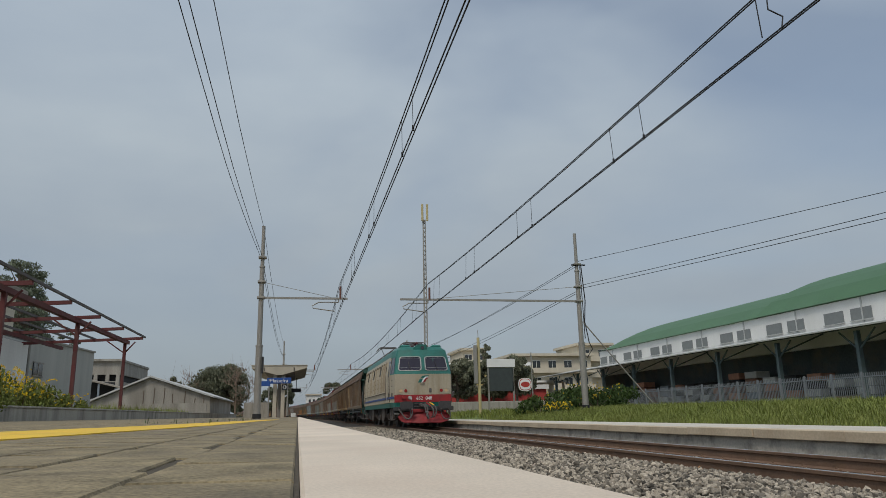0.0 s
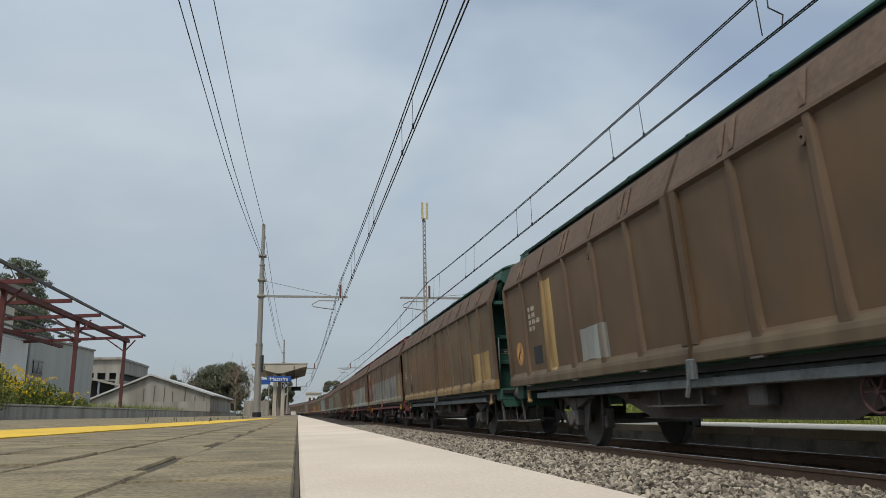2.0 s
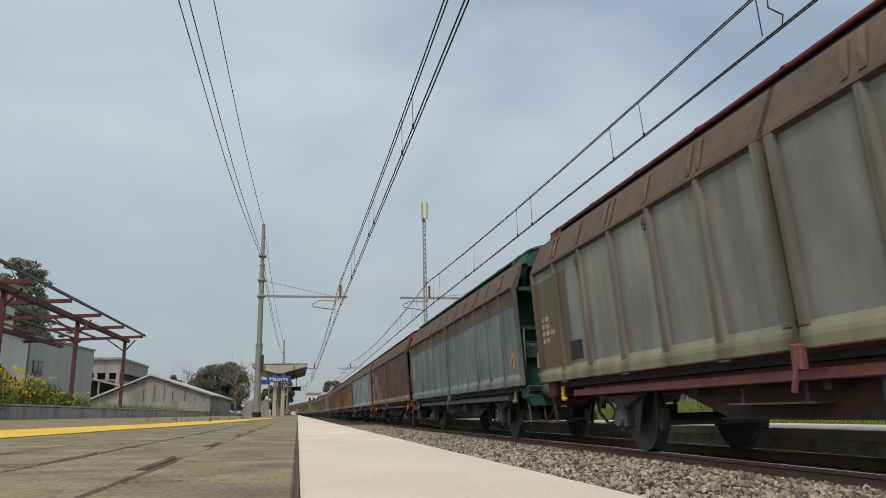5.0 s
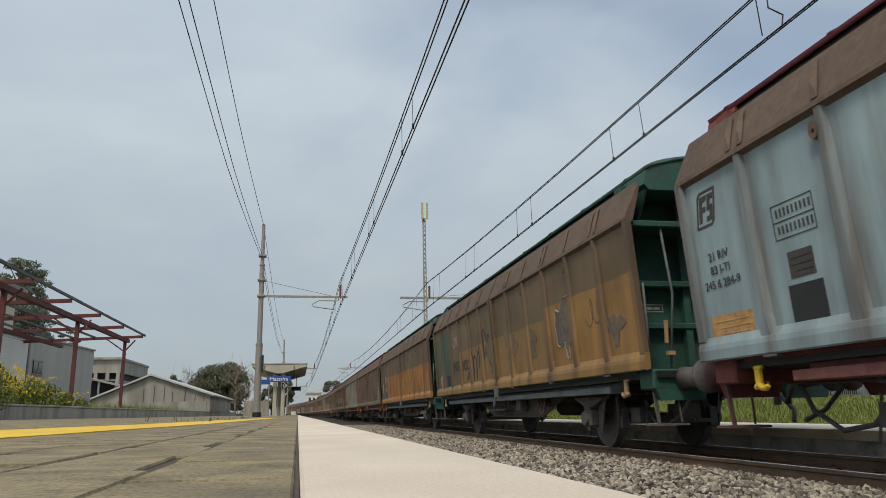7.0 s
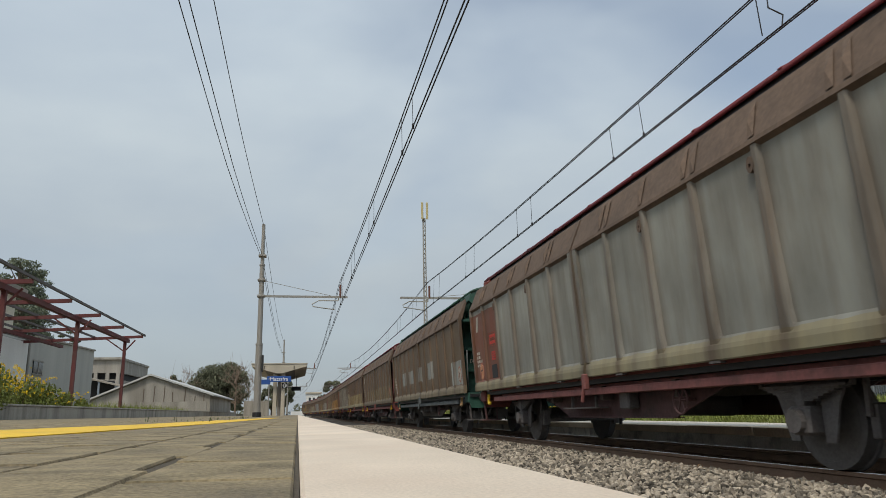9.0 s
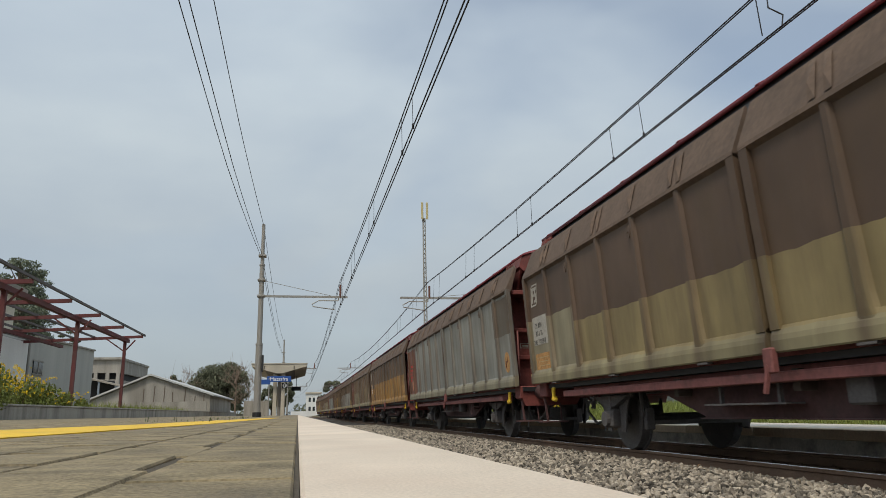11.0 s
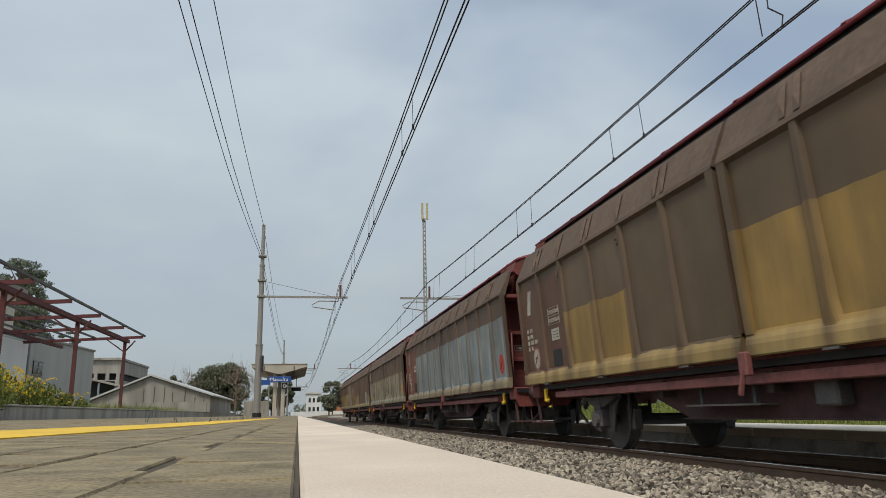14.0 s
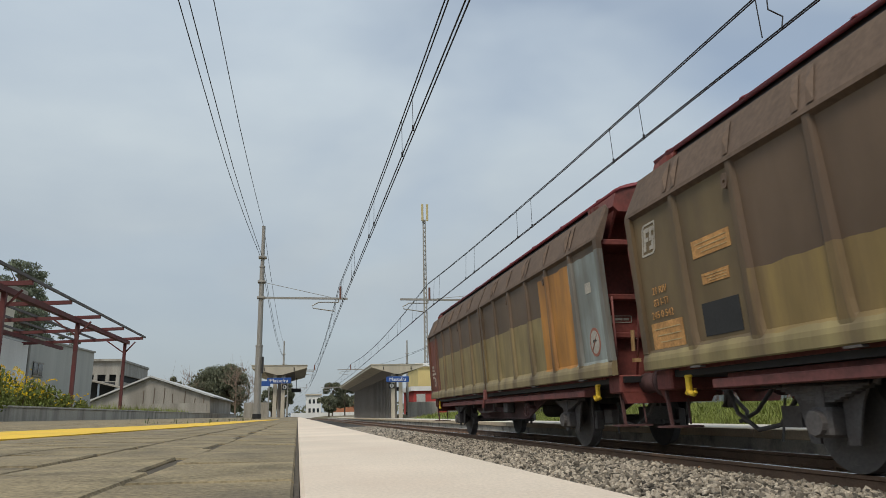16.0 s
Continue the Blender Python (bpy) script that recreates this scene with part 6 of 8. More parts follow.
TANKBROWN = material("grimy_brown_box", (0.100, 0.078, 0.064), 0.7, spread=0.3, scale=2, fine=14, bump=0.15, stain=(0.03, 0.024, 0.02), stain_scale=2, stain_amount=0.6)
GIRDER = material("grimy_maroon_girder", (0.110, 0.052, 0.050), 0.75, spread=0.35, scale=2, fine=18, bump=0.15, stain=(0.040, 0.028, 0.026), stain_scale=1.6, stain_amount=0.7)
WARN_O, WARN_W = MARKORANGE, MARKWHITE
TRAIN = [  # rear end of the body along the train, frame, base, painted areas, sill, marks, low roof, length, label
    (64.95, "green", (0.098, 0.065, 0.043), [(4.3, 4.7, 1.3, 2.9, SAND), (2.2, 3.2, 1.35, 1.85, GREY), (-6.9, -3.5, 1.3, 2.4, (0.14, 0.105, 0.075))], DUN, [("disc", -6.48, 1.62, 0.19, WARN_O), ("disc", 6.3, 1.72, 0.20, MARKTAN), ("bars", 5.6, 2.5, 0.10, MARKWHITE), ("plate", 5.3, 1.62, (0.22, 0.16), DARKIN)], False, 1.0, "brown sliding-wall freight wagon with a green frame"),
    (80.17, "green", (0.110, 0.080, 0.052), [(-6.5, -5.0, 1.32, 2.0, SAND), (-2, 5, 1.3, 2.6, (0.125, 0.085, 0.05))], SAND, [("plate", 5.6, 1.55, (0.22, 0.14), DARKIN), ("bars", 6.2, 2.2, 0.08, MARKWHITE), ("scrawl", 5.2, 1.95, (0.4, 0.25), MARKWHITE)], False, 1.0, "mud-brown sliding-wall freight wagon with tan sill and green roof edge"),
    (95.31, "red", DUN, [(-5.6, 5.2, 1.3, 2.25, (0.20, 0.215, 0.205)), (-7.1, -5.86, 1.3, 2.30, (0.25, 0.205, 0.135)), (5.2, 7.1, 1.3, 2.7, OXIDE)], (0.20, 0.17, 0.12), [("disc", -6.48, 1.62, 0.19, WARN_O), ("bars", 6.2, 2.2, 0.10, MARKWHITE), ("logo", 6.55, 2.72, 0.21, MARKWHITE), ("disc", 6.3, 1.65, 0.2, MARKWHITE), ("plate", 5.4, 1.6, (0.22, 0.15), DARKIN)], False, 1.0, "dun sliding-wall freight wagon with grey overpainted lower panels and red ends"),
    (110.60, "red", (0.100, 0.068, 0.047), [(-5.3, 4.2, 1.0, 2.35, (0.245, 0.268, 0.252)), (4.67, 5.84, 1.3, 3.0, OXIDE)], SAND, [("disc", -6.48, 1.62, 0.19, MARKTAN), ("logo", 6.55, 2.72, 0.21, MARKWHITE), ("text", 6.45, 2.14, (0.13, "21 RIV", "83 I-TI", "2459 844-1"), MARKWHITE), ("box", 5.1, 2.35, (0.42, 0.09), MARKWHITE), ("disc", 6.25, 1.55, 0.22, MARKWHITE), ("panel", 4.9, 1.95, (0.16, 0.10), MARKWHITE), ("plate", 5.2, 1.58, (0.26, 0.18), DARKIN)], False, 1.0, "brown freight wagon with a pale grey lower band and red-brown ends"),
    (123.99, "red", (0.105, 0.082, 0.060), [(-6.75, -6.1, 1.40, 2.40, (0.46, 0.19, 0.03)), (-4.2, -3.1, 1.40, 1.95, GREY), (-7, -3.6, 1.1, 1.40, (0.28, 0.27, 0.24)), (6.3, 7.1, 1.3, 1.8, (0.45, 0.19, 0.03))], DUN, [("scrawl", -1.2, 1.75, (1.0, 0.5), SPRAYPALE), ("scrawl", 1.6, 1.65, (0.9, 0.5), SPRAYPALE), ("logo", 6.55, 2.72, 0.21, MARKWHITE), ("plate", 5.4, 1.5, (0.25, 0.15), DARKIN)], True, 0.872, "shorter brown plank-sided freight wagon with orange and grey paint patches"),
    (139.0, "red", (0.215, 0.216, 0.190), [(5.4, 7.1, 1.3, 2.9, DUN)], SAGE, [("plate", 5.4, 1.55, (0.25, 0.15), DARKIN), ("bars", 6.2, 2.2, 0.1, MARKWHITE)], False, 0.985, "grey-green sliding-wall freight wagon with red ends"),
    (154.0, "green", (0.15, 0.205, 0.20), [(-7, 7, 2.7, 3.1, BROWN)], (0.17, 0.20, 0.19), [("bars", 6.2, 2.2, 0.1, MARKWHITE), ("disc", -6.48, 1.62, 0.19, WARN_O)], False, 0.985, "blue-grey sliding-wall freight wagon"),
    (169.0, "red", (0.085, 0.056, 0.040), [(2.7, 4.9, 1.3, 2.1, (0.20, 0.185, 0.145)), (6.0, 7.1, 1.3, 2.3, (0.19, 0.175, 0.14)), (4.5, 5.6, 1.7, 2.6, (0.17, 0.16, 0.13))], (0.20, 0.19, 0.15), [("scrawl", 3.3, 2.0, (0.7, 0.5), MARKPINK), ("scrawl", 5.1, 1.6, (0.9, 0.35), MARKPINK), ("scrawl", 2.0, 1.7, (0.8, 0.5), MARKPINK), ("scrawl", 3.6, 1.55, (0.7, 0.35), SPRAYPALE), ("logo", 6.55, 2.72, 0.21, MARKWHITE), ("panel", 6.3, 1.50, (0.40, 0.17), MARKTAN), ("plate", 4.8, 2.25, (0.12, 0.25), MARKWHITE), ("plate", 5.3, 1.55, (0.24, 0.15), DARKIN)], False, 0.985, "dark brown sliding-wall freight wagon with pink graffiti and faded grey patches"),
    (184.28, "red", (0.245, 0.325, 0.350), [], (0.26, 0.335, 0.36), [("panel", -6.1, 1.55, (0.42, 0.17), MARKTAN), ("logo", 6.55, 2.72, 0.21, MARKDARK), ("box", 4.9, 2.35, (0.42, 0.10), MARKDARK), ("text", 6.25, 2.18, (0.13, "21 RIV", "83 I-TI", "245 6 284-9"), MARKDARK), ("panel", 5.0, 1.85, (0.16, 0.12), MARKDARK), ("plate", 5.1, 1.50, (0.22, 0.17), DARKIN), ("panel", 6.35, 1.42, (0.36, 0.13), MARKTAN)], False, 1.0, "blue-grey sliding-wall freight wagon with rusty label panels and red ends"),
    (199.63, "green", (0.120, 0.088, 0.055), [(-7, 3.9, 1.3, 2.2, (0.215, 0.145, 0.06)), (4.6, 5.9, 1.3, 2.9, (0.04, 0.075, 0.05)), (6.1, 7.1, 1.3, 2.8, (0.06, 0.075, 0.05)), (-6.5, -4.0, 1.3, 2.4, (0.25, 0.155, 0.055))], (0.29, 0.19, 0.07), [("tag", -4.3, 1.95, (0.50, 0.58, True), SPRAYGREY), ("tag", -2.5, 1.85, (0.42, 0.50, False), SPRAYBROWN), ("tag", -1.2, 1.90, (0.50, 0.46, False), SPRAYMAUVE), ("tag", 0.4, 1.90, (0.55, 0.52, False), SPRAYBROWN), ("text", 4.05, 1.84, (0.40, "INGE"), SPRAYDARK), ("text", 2.95, 1.80, (0.40, "NSO"), SPRAYDARK), ("text", 4.05, 2.50, (0.42, "OR"), SPRAYPALE), ("scrawl", 2.0, 1.75, (0.9, 0.75), SPRAYDARK), ("scrawl", 0.9, 2.1, (1.3, 1.0), SPRAYDARK), ("scrawl", 1.8, 2.3, (0.9, 0.7), SPRAYBROWN), ("scrawl", 2.5, 1.5, (0.8, 0.22), SPRAYDARK), ("scrawl", -5.7, 2.0, (0.8, 0.5), SPRAYBROWN), ("tag", -6.2, 1.7, (0.35, 0.30, False), SPRAYMAUVE), ("disc", 6.2, 1.5, 0.18, WARN_O), ("plate", 5.2, 1.5, (0.22, 0.15), DARKIN)], False, 1.0, "graffiti-covered brown and amber freight wagon with a green frame"),
    (214.83, "green", (0.105, 0.080, 0.055), [(-7, 4.3, 1.3, 2.30, AMBER), (4.3, 7.1, 1.3, 2.9, (0.075, 0.072, 0.050))], (0.36, 0.19, 0.05), [("box", 5.0, 2.35, (0.42, 0.10), MARKWHITE), ("bars", 6.2, 2.0, 0.09, MARKWHITE), ("panel", 5.0, 1.75, (0.15, 0.09), MARKWHITE), ("plate", 5.1, 1.45, (0.22, 0.15), DARKIN)], False, 1.0, "freight wagon with rust-amber lower panels below brown grime"),
    (230.07, "red", (0.098, 0.072, 0.053), [(-6.9, -5.6, 1.35, 2.3, (0.21, 0.205, 0.20)), (4.9, 6.0, 1.3, 2.9, (0.115, 0.05, 0.036)), (6.0, 7.1, 1.3, 2.9, (0.105, 0.062, 0.045))], (0.15, 0.105, 0.07), [("disc", -6.48, 1.62, 0.19, WARN_W), ("slash", 6.45, 2.7, 0.2, MARKWHITE), ("bars", 6.25, 2.1, 0.1, MARKWHITE), ("disc", 6.2, 1.55, 0.2, MARKORANGE), ("box", 5.2, 2.3, (0.35, 0.09), MARKRED), ("panel", 5.1, 1.8, (0.15, 0.1), MARKRED)], False, 1.0, "dark brown sliding-wall freight wagon with reddish end panels"),
    (245.18, "red", (0.220, 0.220, 0.194), [(5.2, 7.1, 1.3, 2.95, (0.125, 0.045, 0.030))], (0.215, 0.20, 0.15), [("slash", 6.5, 2.7, 0.18, MARKWHITE), ("box", 5.4, 2.3, (0.32, 0.09), MARKRED), ("bars", 6.4, 2.0, 0.08, MARKWHITE), ("disc", 6.4, 1.55, 0.2, MARKORANGE), ("panel", 5.4, 1.85, (0.15, 0.1), MARKRED), ("plate", 5.5, 1.5, (0.22, 0.15), DARKIN), ("disc", -6.48, 1.62, 0.19, WARN_O)], False, 1.0, "sage-grey sliding-wall freight wagon with rusty streaks and red-brown end panels"),
    (260.5, "green", (0.100, 0.073, 0.054), [(3.4, 4.4, 1.7, 2.2, GREY), (1.6, 2.5, 1.7, 2.2, GREY), (-0.4, 0.5, 1.7, 2.2, GREY), (-2.6, -1.6, 1.7, 2.25, GREY), (-6.9, -5.4, 1.35, 2.0, GREY)], (0.17, 0.15, 0.12), [("disc", -6.48, 1.62, 0.19, WARN_W), ("bars", 6.2, 2.1, 0.1, MARKWHITE), ("disc", 6.3, 1.6, 0.18, WARN_W)], False, 1.0, "brown sliding-wall freight wagon with pale square patches and green ends"),
    (275.9, "red", (0.100, 0.078, 0.056), [(-7, 5, 1.3, 1.95, (0.14, 0.115, 0.08))], DUN, [("bars", 6.2, 2.1, 0.1, MARKWHITE), ("disc", -6.48, 1.62, 0.19, WARN_O), ("logo", 6.55, 2.72, 0.21, MARKWHITE)], False, 1.0, "grimy brown sliding-wall freight wagon"),
    (291.36, "red", (0.092, 0.066, 0.050), [(4.3, 7.1, 1.3, 2.25, (0.24, 0.225, 0.18)), (-7, 4.3, 1.3, 2.0, (0.23, 0.19, 0.11))], SAGE, [("logo", 6.55, 2.72, 0.21, MARKWHITE), ("text", 6.25, 2.14, (0.13, "21 RIV", "83 I-TI", "245 7 019-8"), MARKDARK), ("plate", 6.15, 2.05, (0.55, 0.26), MARKWHITE), ("panel", 5.95, 1.48, (0.55, 0.15), MARKTAN)], False, 1.0, "brown freight wagon with grey number panel and rusty label"),
    (306.5, "red", (0.220, 0.220, 0.194), [(-7, -5.6, 2.2, 3.0, BROWN), (5.4, 7.1, 1.3, 2.95, (0.13, 0.05, 0.036))], (0.215, 0.205, 0.165), [("disc", -6.48, 1.62, 0.19, MARKTAN), ("bars", 6.3, 2.2, 0.1, MARKRED), ("box", 5.9, 2.35, (0.3, 0.09), MARKRED), ("disc", 6.3, 1.6, 0.17, WARN_O)], False, 1.0, "sage-grey sliding-wall freight wagon with an orange warning disc and red ends"),
    (321.80, "red", (0.095, 0.070, 0.050), [(-7, 4.2, 1.3, 2.20, (0.30, 0.185, 0.055)), (4.2, 7.1, 1.3, 2.0, (0.27, 0.165, 0.05))], (0.30, 0.19, 0.06), [("panel", -6.3, 1.6, (0.4, 0.16), MARKTAN), ("logo", 6.55, 2.72, 0.21, MARKWHITE), ("plate", 6.35, 2.04, (0.40, 0.25), MARKTAN), ("text", 6.35, 2.20, (0.115, "21 RIV", "83 I-TI", "247 1 084-5", "Hbbills"), SIGNWHITE), ("scrawl", 2.9, 2.2, (0.4, 0.3), SPRAYPALE), ("scrawl", 5.9, 1.5, (0.7, 0.2), SPRAYPALE), ("scrawl", 4.0, 2.1, (0.4, 0.3), SPRAYPALE), ("plate", 5.3, 1.5, (0.22, 0.15), DARKIN)], False, 1.0, "brown freight wagon with ochre lower half and white stencilled number"),
    (337.08, "red", (0.145, 0.116, 0.082), [(-7, -3, 1.3, 2.2, (0.168, 0.142, 0.10)), (4.2, 7.1, 1.3, 3.0, (0.110, 0.040, 0.038)), (0.5, 4.2, 1.3, 2.1, (0.195, 0.185, 0.145))], (0.22, 0.20, 0.14), [("disc", -6.48, 1.62, 0.19, MARKORANGE), ("slash", 6.45, 2.62, 0.25, MARKWHITE), ("bars", 6.3, 2.15, 0.09, MARKORANGE), ("box", 5.2, 2.25, (0.40, 0.09), MARKORANGE), ("disc", 6.1, 1.55, 0.22, MARKORANGE), ("plate", 5.15, 1.52, (0.24, 0.16), DARKIN)], False, 1.0, "olive-grey freight wagon with purple-brown end panels and orange warning discs"),
    (352.40, "red", (0.105, 0.086, 0.064), [(-5.4, 4.4, 1.3, 2.35, (0.255, 0.268, 0.255)), (-7, -5.4, 1.3, 1.75, MUSTARD), (4.9, 7.1, 1.3, 2.1, (0.17, 0.18, 0.16))], (0.33, 0.235, 0.085), [("panel", -6.2, 1.58, (0.40, 0.16), MARKTAN), ("logo", 6.55, 2.72, 0.21, MARKWHITE), ("text", 6.1, 2.08, (0.13, "21 RIV", "83 I-TI", "245 5041-3"), MARKTAN), ("panel", 5.1, 2.35, (0.38, 0.16), MARKTAN), ("panel", 6.1, 1.48, (0.42, 0.15), MARKTAN), ("plate", 5.2, 1.5, (0.22, 0.15), DARKIN), ("panel", 5.1, 1.8, (0.2, 0.1), MARKTAN)], False, 1.0, "freight wagon with pale grey lower panels, ochre sill and red ends"),
    (367.68, "red", (0.118, 0.093, 0.062), [(-2.5, 0.0, 1.3, 2.35, MUSTARD), (2.2, 4.2, 1.3, 2.2, (0.24, 0.175, 0.065)), (5.0, 7.1, 1.3, 2.95, (0.095, 0.050, 0.040)), (-7, -4, 1.3, 2.3, (0.155, 0.13, 0.09))], (0.30, 0.245, 0.12), [("disc", -6.48, 1.62, 0.19, WARN_W), ("slash", 6.45, 2.62, 0.22, MARKWHITE), ("box", 5.4, 2.30, (0.36, 0.09), MARKWHITE), ("bars", 6.4, 2.1, 0.09, MARKWHITE), ("disc", 6.3, 1.55, 0.19, WARN_W), ("panel", 5.4, 1.9, (0.18, 0.1), MARKWHITE), ("plate", 5.5, 1.5, (0.2, 0.14), DARKIN)], False, 1.0, "olive-brown freight wagon with mustard paint patches"),
    (382.86, "red", (0.095, 0.070, 0.055), [(-7, 5.2, 1.3, 2.62, (0.215, 0.255, 0.26)), (5.2, 7.1, 1.3, 2.95, (0.14, 0.055, 0.048))], (0.29, 0.195, 0.085), [("disc", -6.48, 1.62, 0.19, MARKRED), ("bars", 6.3, 2.1, 0.09, MARKWHITE), ("slash", 6.5, 2.65, 0.18, MARKWHITE), ("disc", 6.3, 1.6, 0.17, WARN_W), ("box", 5.6, 2.3, (0.28, 0.08), MARKWHITE), ("plate", 5.5, 1.55, (0.22, 0.15), DARKIN)], False, 1.0, "freight wagon with blue-grey lower panels below brown grime and red ends"),
    (398.23, "red", (0.100, 0.070, 0.053), [(-7, 4.6, 1.3, 2.35, (0.25, 0.245, 0.205)), (4.6, 7.1, 1.3, 2.35, (0.225, 0.235, 0.21))], (0.24, 0.235, 0.19), [("panel", -6.2, 1.62, (0.42, 0.17), MARKTAN), ("scrawl", -5.9, 2.15, (0.8, 0.25), MARKRED), ("scrawl", -2.0, 1.8, (1.9, 0.8), SPRAYDARK), ("scrawl", -0.2, 1.7, (1.2, 0.6), SPRAYDARK), ("logo", 6.55, 2.72, 0.21, MARKWHITE), ("box", 5.0, 2.42, (0.42, 0.10), MARKDARK), ("bars", 6.1, 2.15, 0.11, MARKORANGE), ("panel", 6.05, 1.58, (0.45, 0.17), MARKTAN), ("plate", 4.9, 1.6, (0.24, 0.17), DARKIN), ("panel", 4.9, 2.1, (0.2, 0.08), MARKORANGE)], False, 1.0, "brown-topped freight wagon with grey lower panels and sprayed graffiti"),
    (413.38, "red", (0.112, 0.085, 0.062), [(-5.80, -4.75, 1.3, 2.0, (0.29, 0.30, 0.29)), (-7.1, -5.86, 1.3, 1.75, (0.20, 0.175, 0.115)), (0.0, 4.67, 1.3, 1.95, (0.225, 0.185, 0.090)), (4.67, 7.1, 1.3, 3.05, (0.128, 0.098, 0.060))], (0.26, 0.225, 0.13), [("panel", -6.1, 1.62, (0.36, 0.19), MARKTAN), ("logo", 6.55, 2.72, 0.21, MARKWHITE), ("text", 6.15, 2.05, (0.13, "21 RIV", "83 I-TI", "245 0 542"), MARKTAN), ("panel", 5.0, 2.35, (0.36, 0.10), MARKTAN), ("panel", 6.15, 1.5, (0.40, 0.16), MARKTAN), ("plate", 5.2, 1.56, (0.34, 0.18), DARKIN), ("panel", 5.0, 2.0, (0.25, 0.06), MARKTAN)], False, 1.0, "olive-brown freight wagon with yellowish lower panels and grey patch"),
    (428.4, "red", (0.105, 0.085, 0.066), [(-4.4, 5.6, 1.3, 2.30, (0.245, 0.205, 0.115)), (-5.7, -4.2, 1.3, 2.95, (0.36, 0.19, 0.05)), (-7.1, -5.7, 1.3, 2.95, (0.25, 0.29, 0.28)), (5.6, 7.1, 1.3, 2.95, OXIDE)], (0.24, 0.21, 0.15), [("disc", -6.48, 1.62, 0.19, WARN_W), ("plate", -6.2, 2.45, (0.10, 0.08), MARKWHITE), ("bars", 6.2, 2.1, 0.09, MARKWHITE), ("disc", 6.35, 1.6, 0.15, WARN_W)], False, 1.0, "freight wagon with olive, orange and pale blue side panels"),
]
SPEED = 25.31
train = []


def warm(c):
    """Brown and ochre paints as they look under road dust: a little redder."""
    if c and c[0] > c[2] * 2.4:
        return (c[0] * 1.15, c[1] * 0.97, c[2] * 0.75)
    return (c[0] * 1.07, c[1] * 1.0, c[2] * 0.80) if c and c[0] > c[2] * 1.15 else c


def seated(spec):
    """Marks in the middle of the panel that they were painted on."""
    out = []
    for kind, y, z, size, mat in spec:
        if kind in ("panel", "plate", "disc", "box", "bars", "text") and 4.45 < abs(y) < 6.9:
            side = math.copysign(1, y)
            mid = 6.42 if abs(y) > 5.62 else 5.27
            if kind in ("bars", "text"):
                y = side * (mid + 0.05)
            elif kind == "disc":
                y = side * (mid + (y * side - mid) * 0.5)
            else:
                y = side * mid
                size = (min(size[0], 0.37), size[1])
        out.append((kind, y, z, size, mat))
    return out


def build_train():
    train.append((build_loco(), 40.80))
    for rear, frame_colour, base, areas, sill, spec, low, length, label in TRAIN:
        # broad painted areas end at the ribs
        def rib(y):
            q = round(y / 1.168) * 1.168
            return q if abs(q - y) < 0.62 and abs(y) < 6.8 else y
        flat = [((rib(a), rib(b)) if b - a > 1.7 else (a, b)) + (c, d, warm(col)) for a, b, c, d, col in areas]
        if areas and sill:
            wide = max(areas, key=lambda q: (q[1] - q[0]) * (q[2] < 1.5))
            if wide[1] - wide[0] > 6 and wide[2] < 1.5:
                sill = tuple(0.55 * a + 0.45 * b for a, b in zip(sill, wide[4]))
        base = warm(base)
        if max(base) < 0.16 and frame_colour == "red":
            base = (base[0] * 0.86, base[1] * 0.80, base[2] * 0.88)
        w = build_wagon(frame_colour, base, flat, warm(sill), seated(spec), low, length, label)
        train.append((w, rear - HALF * length))


def motions():
    for ob, middle in train:
        scale = ob.scale.copy()
        rows = []
        for i in range(33):
            t = i * 0.5
            p, a = line(middle - SPEED * t, TRACK_2, RAIL_Z)
            rows.append((t, pose(p.x, p.y, p.z, 0, 0, math.degrees(a))))
        walk(ob, rows)
        ob.scale = scale


# ---- overhead line ----
MAST_Y = [31.4, 82.0, 134.0]


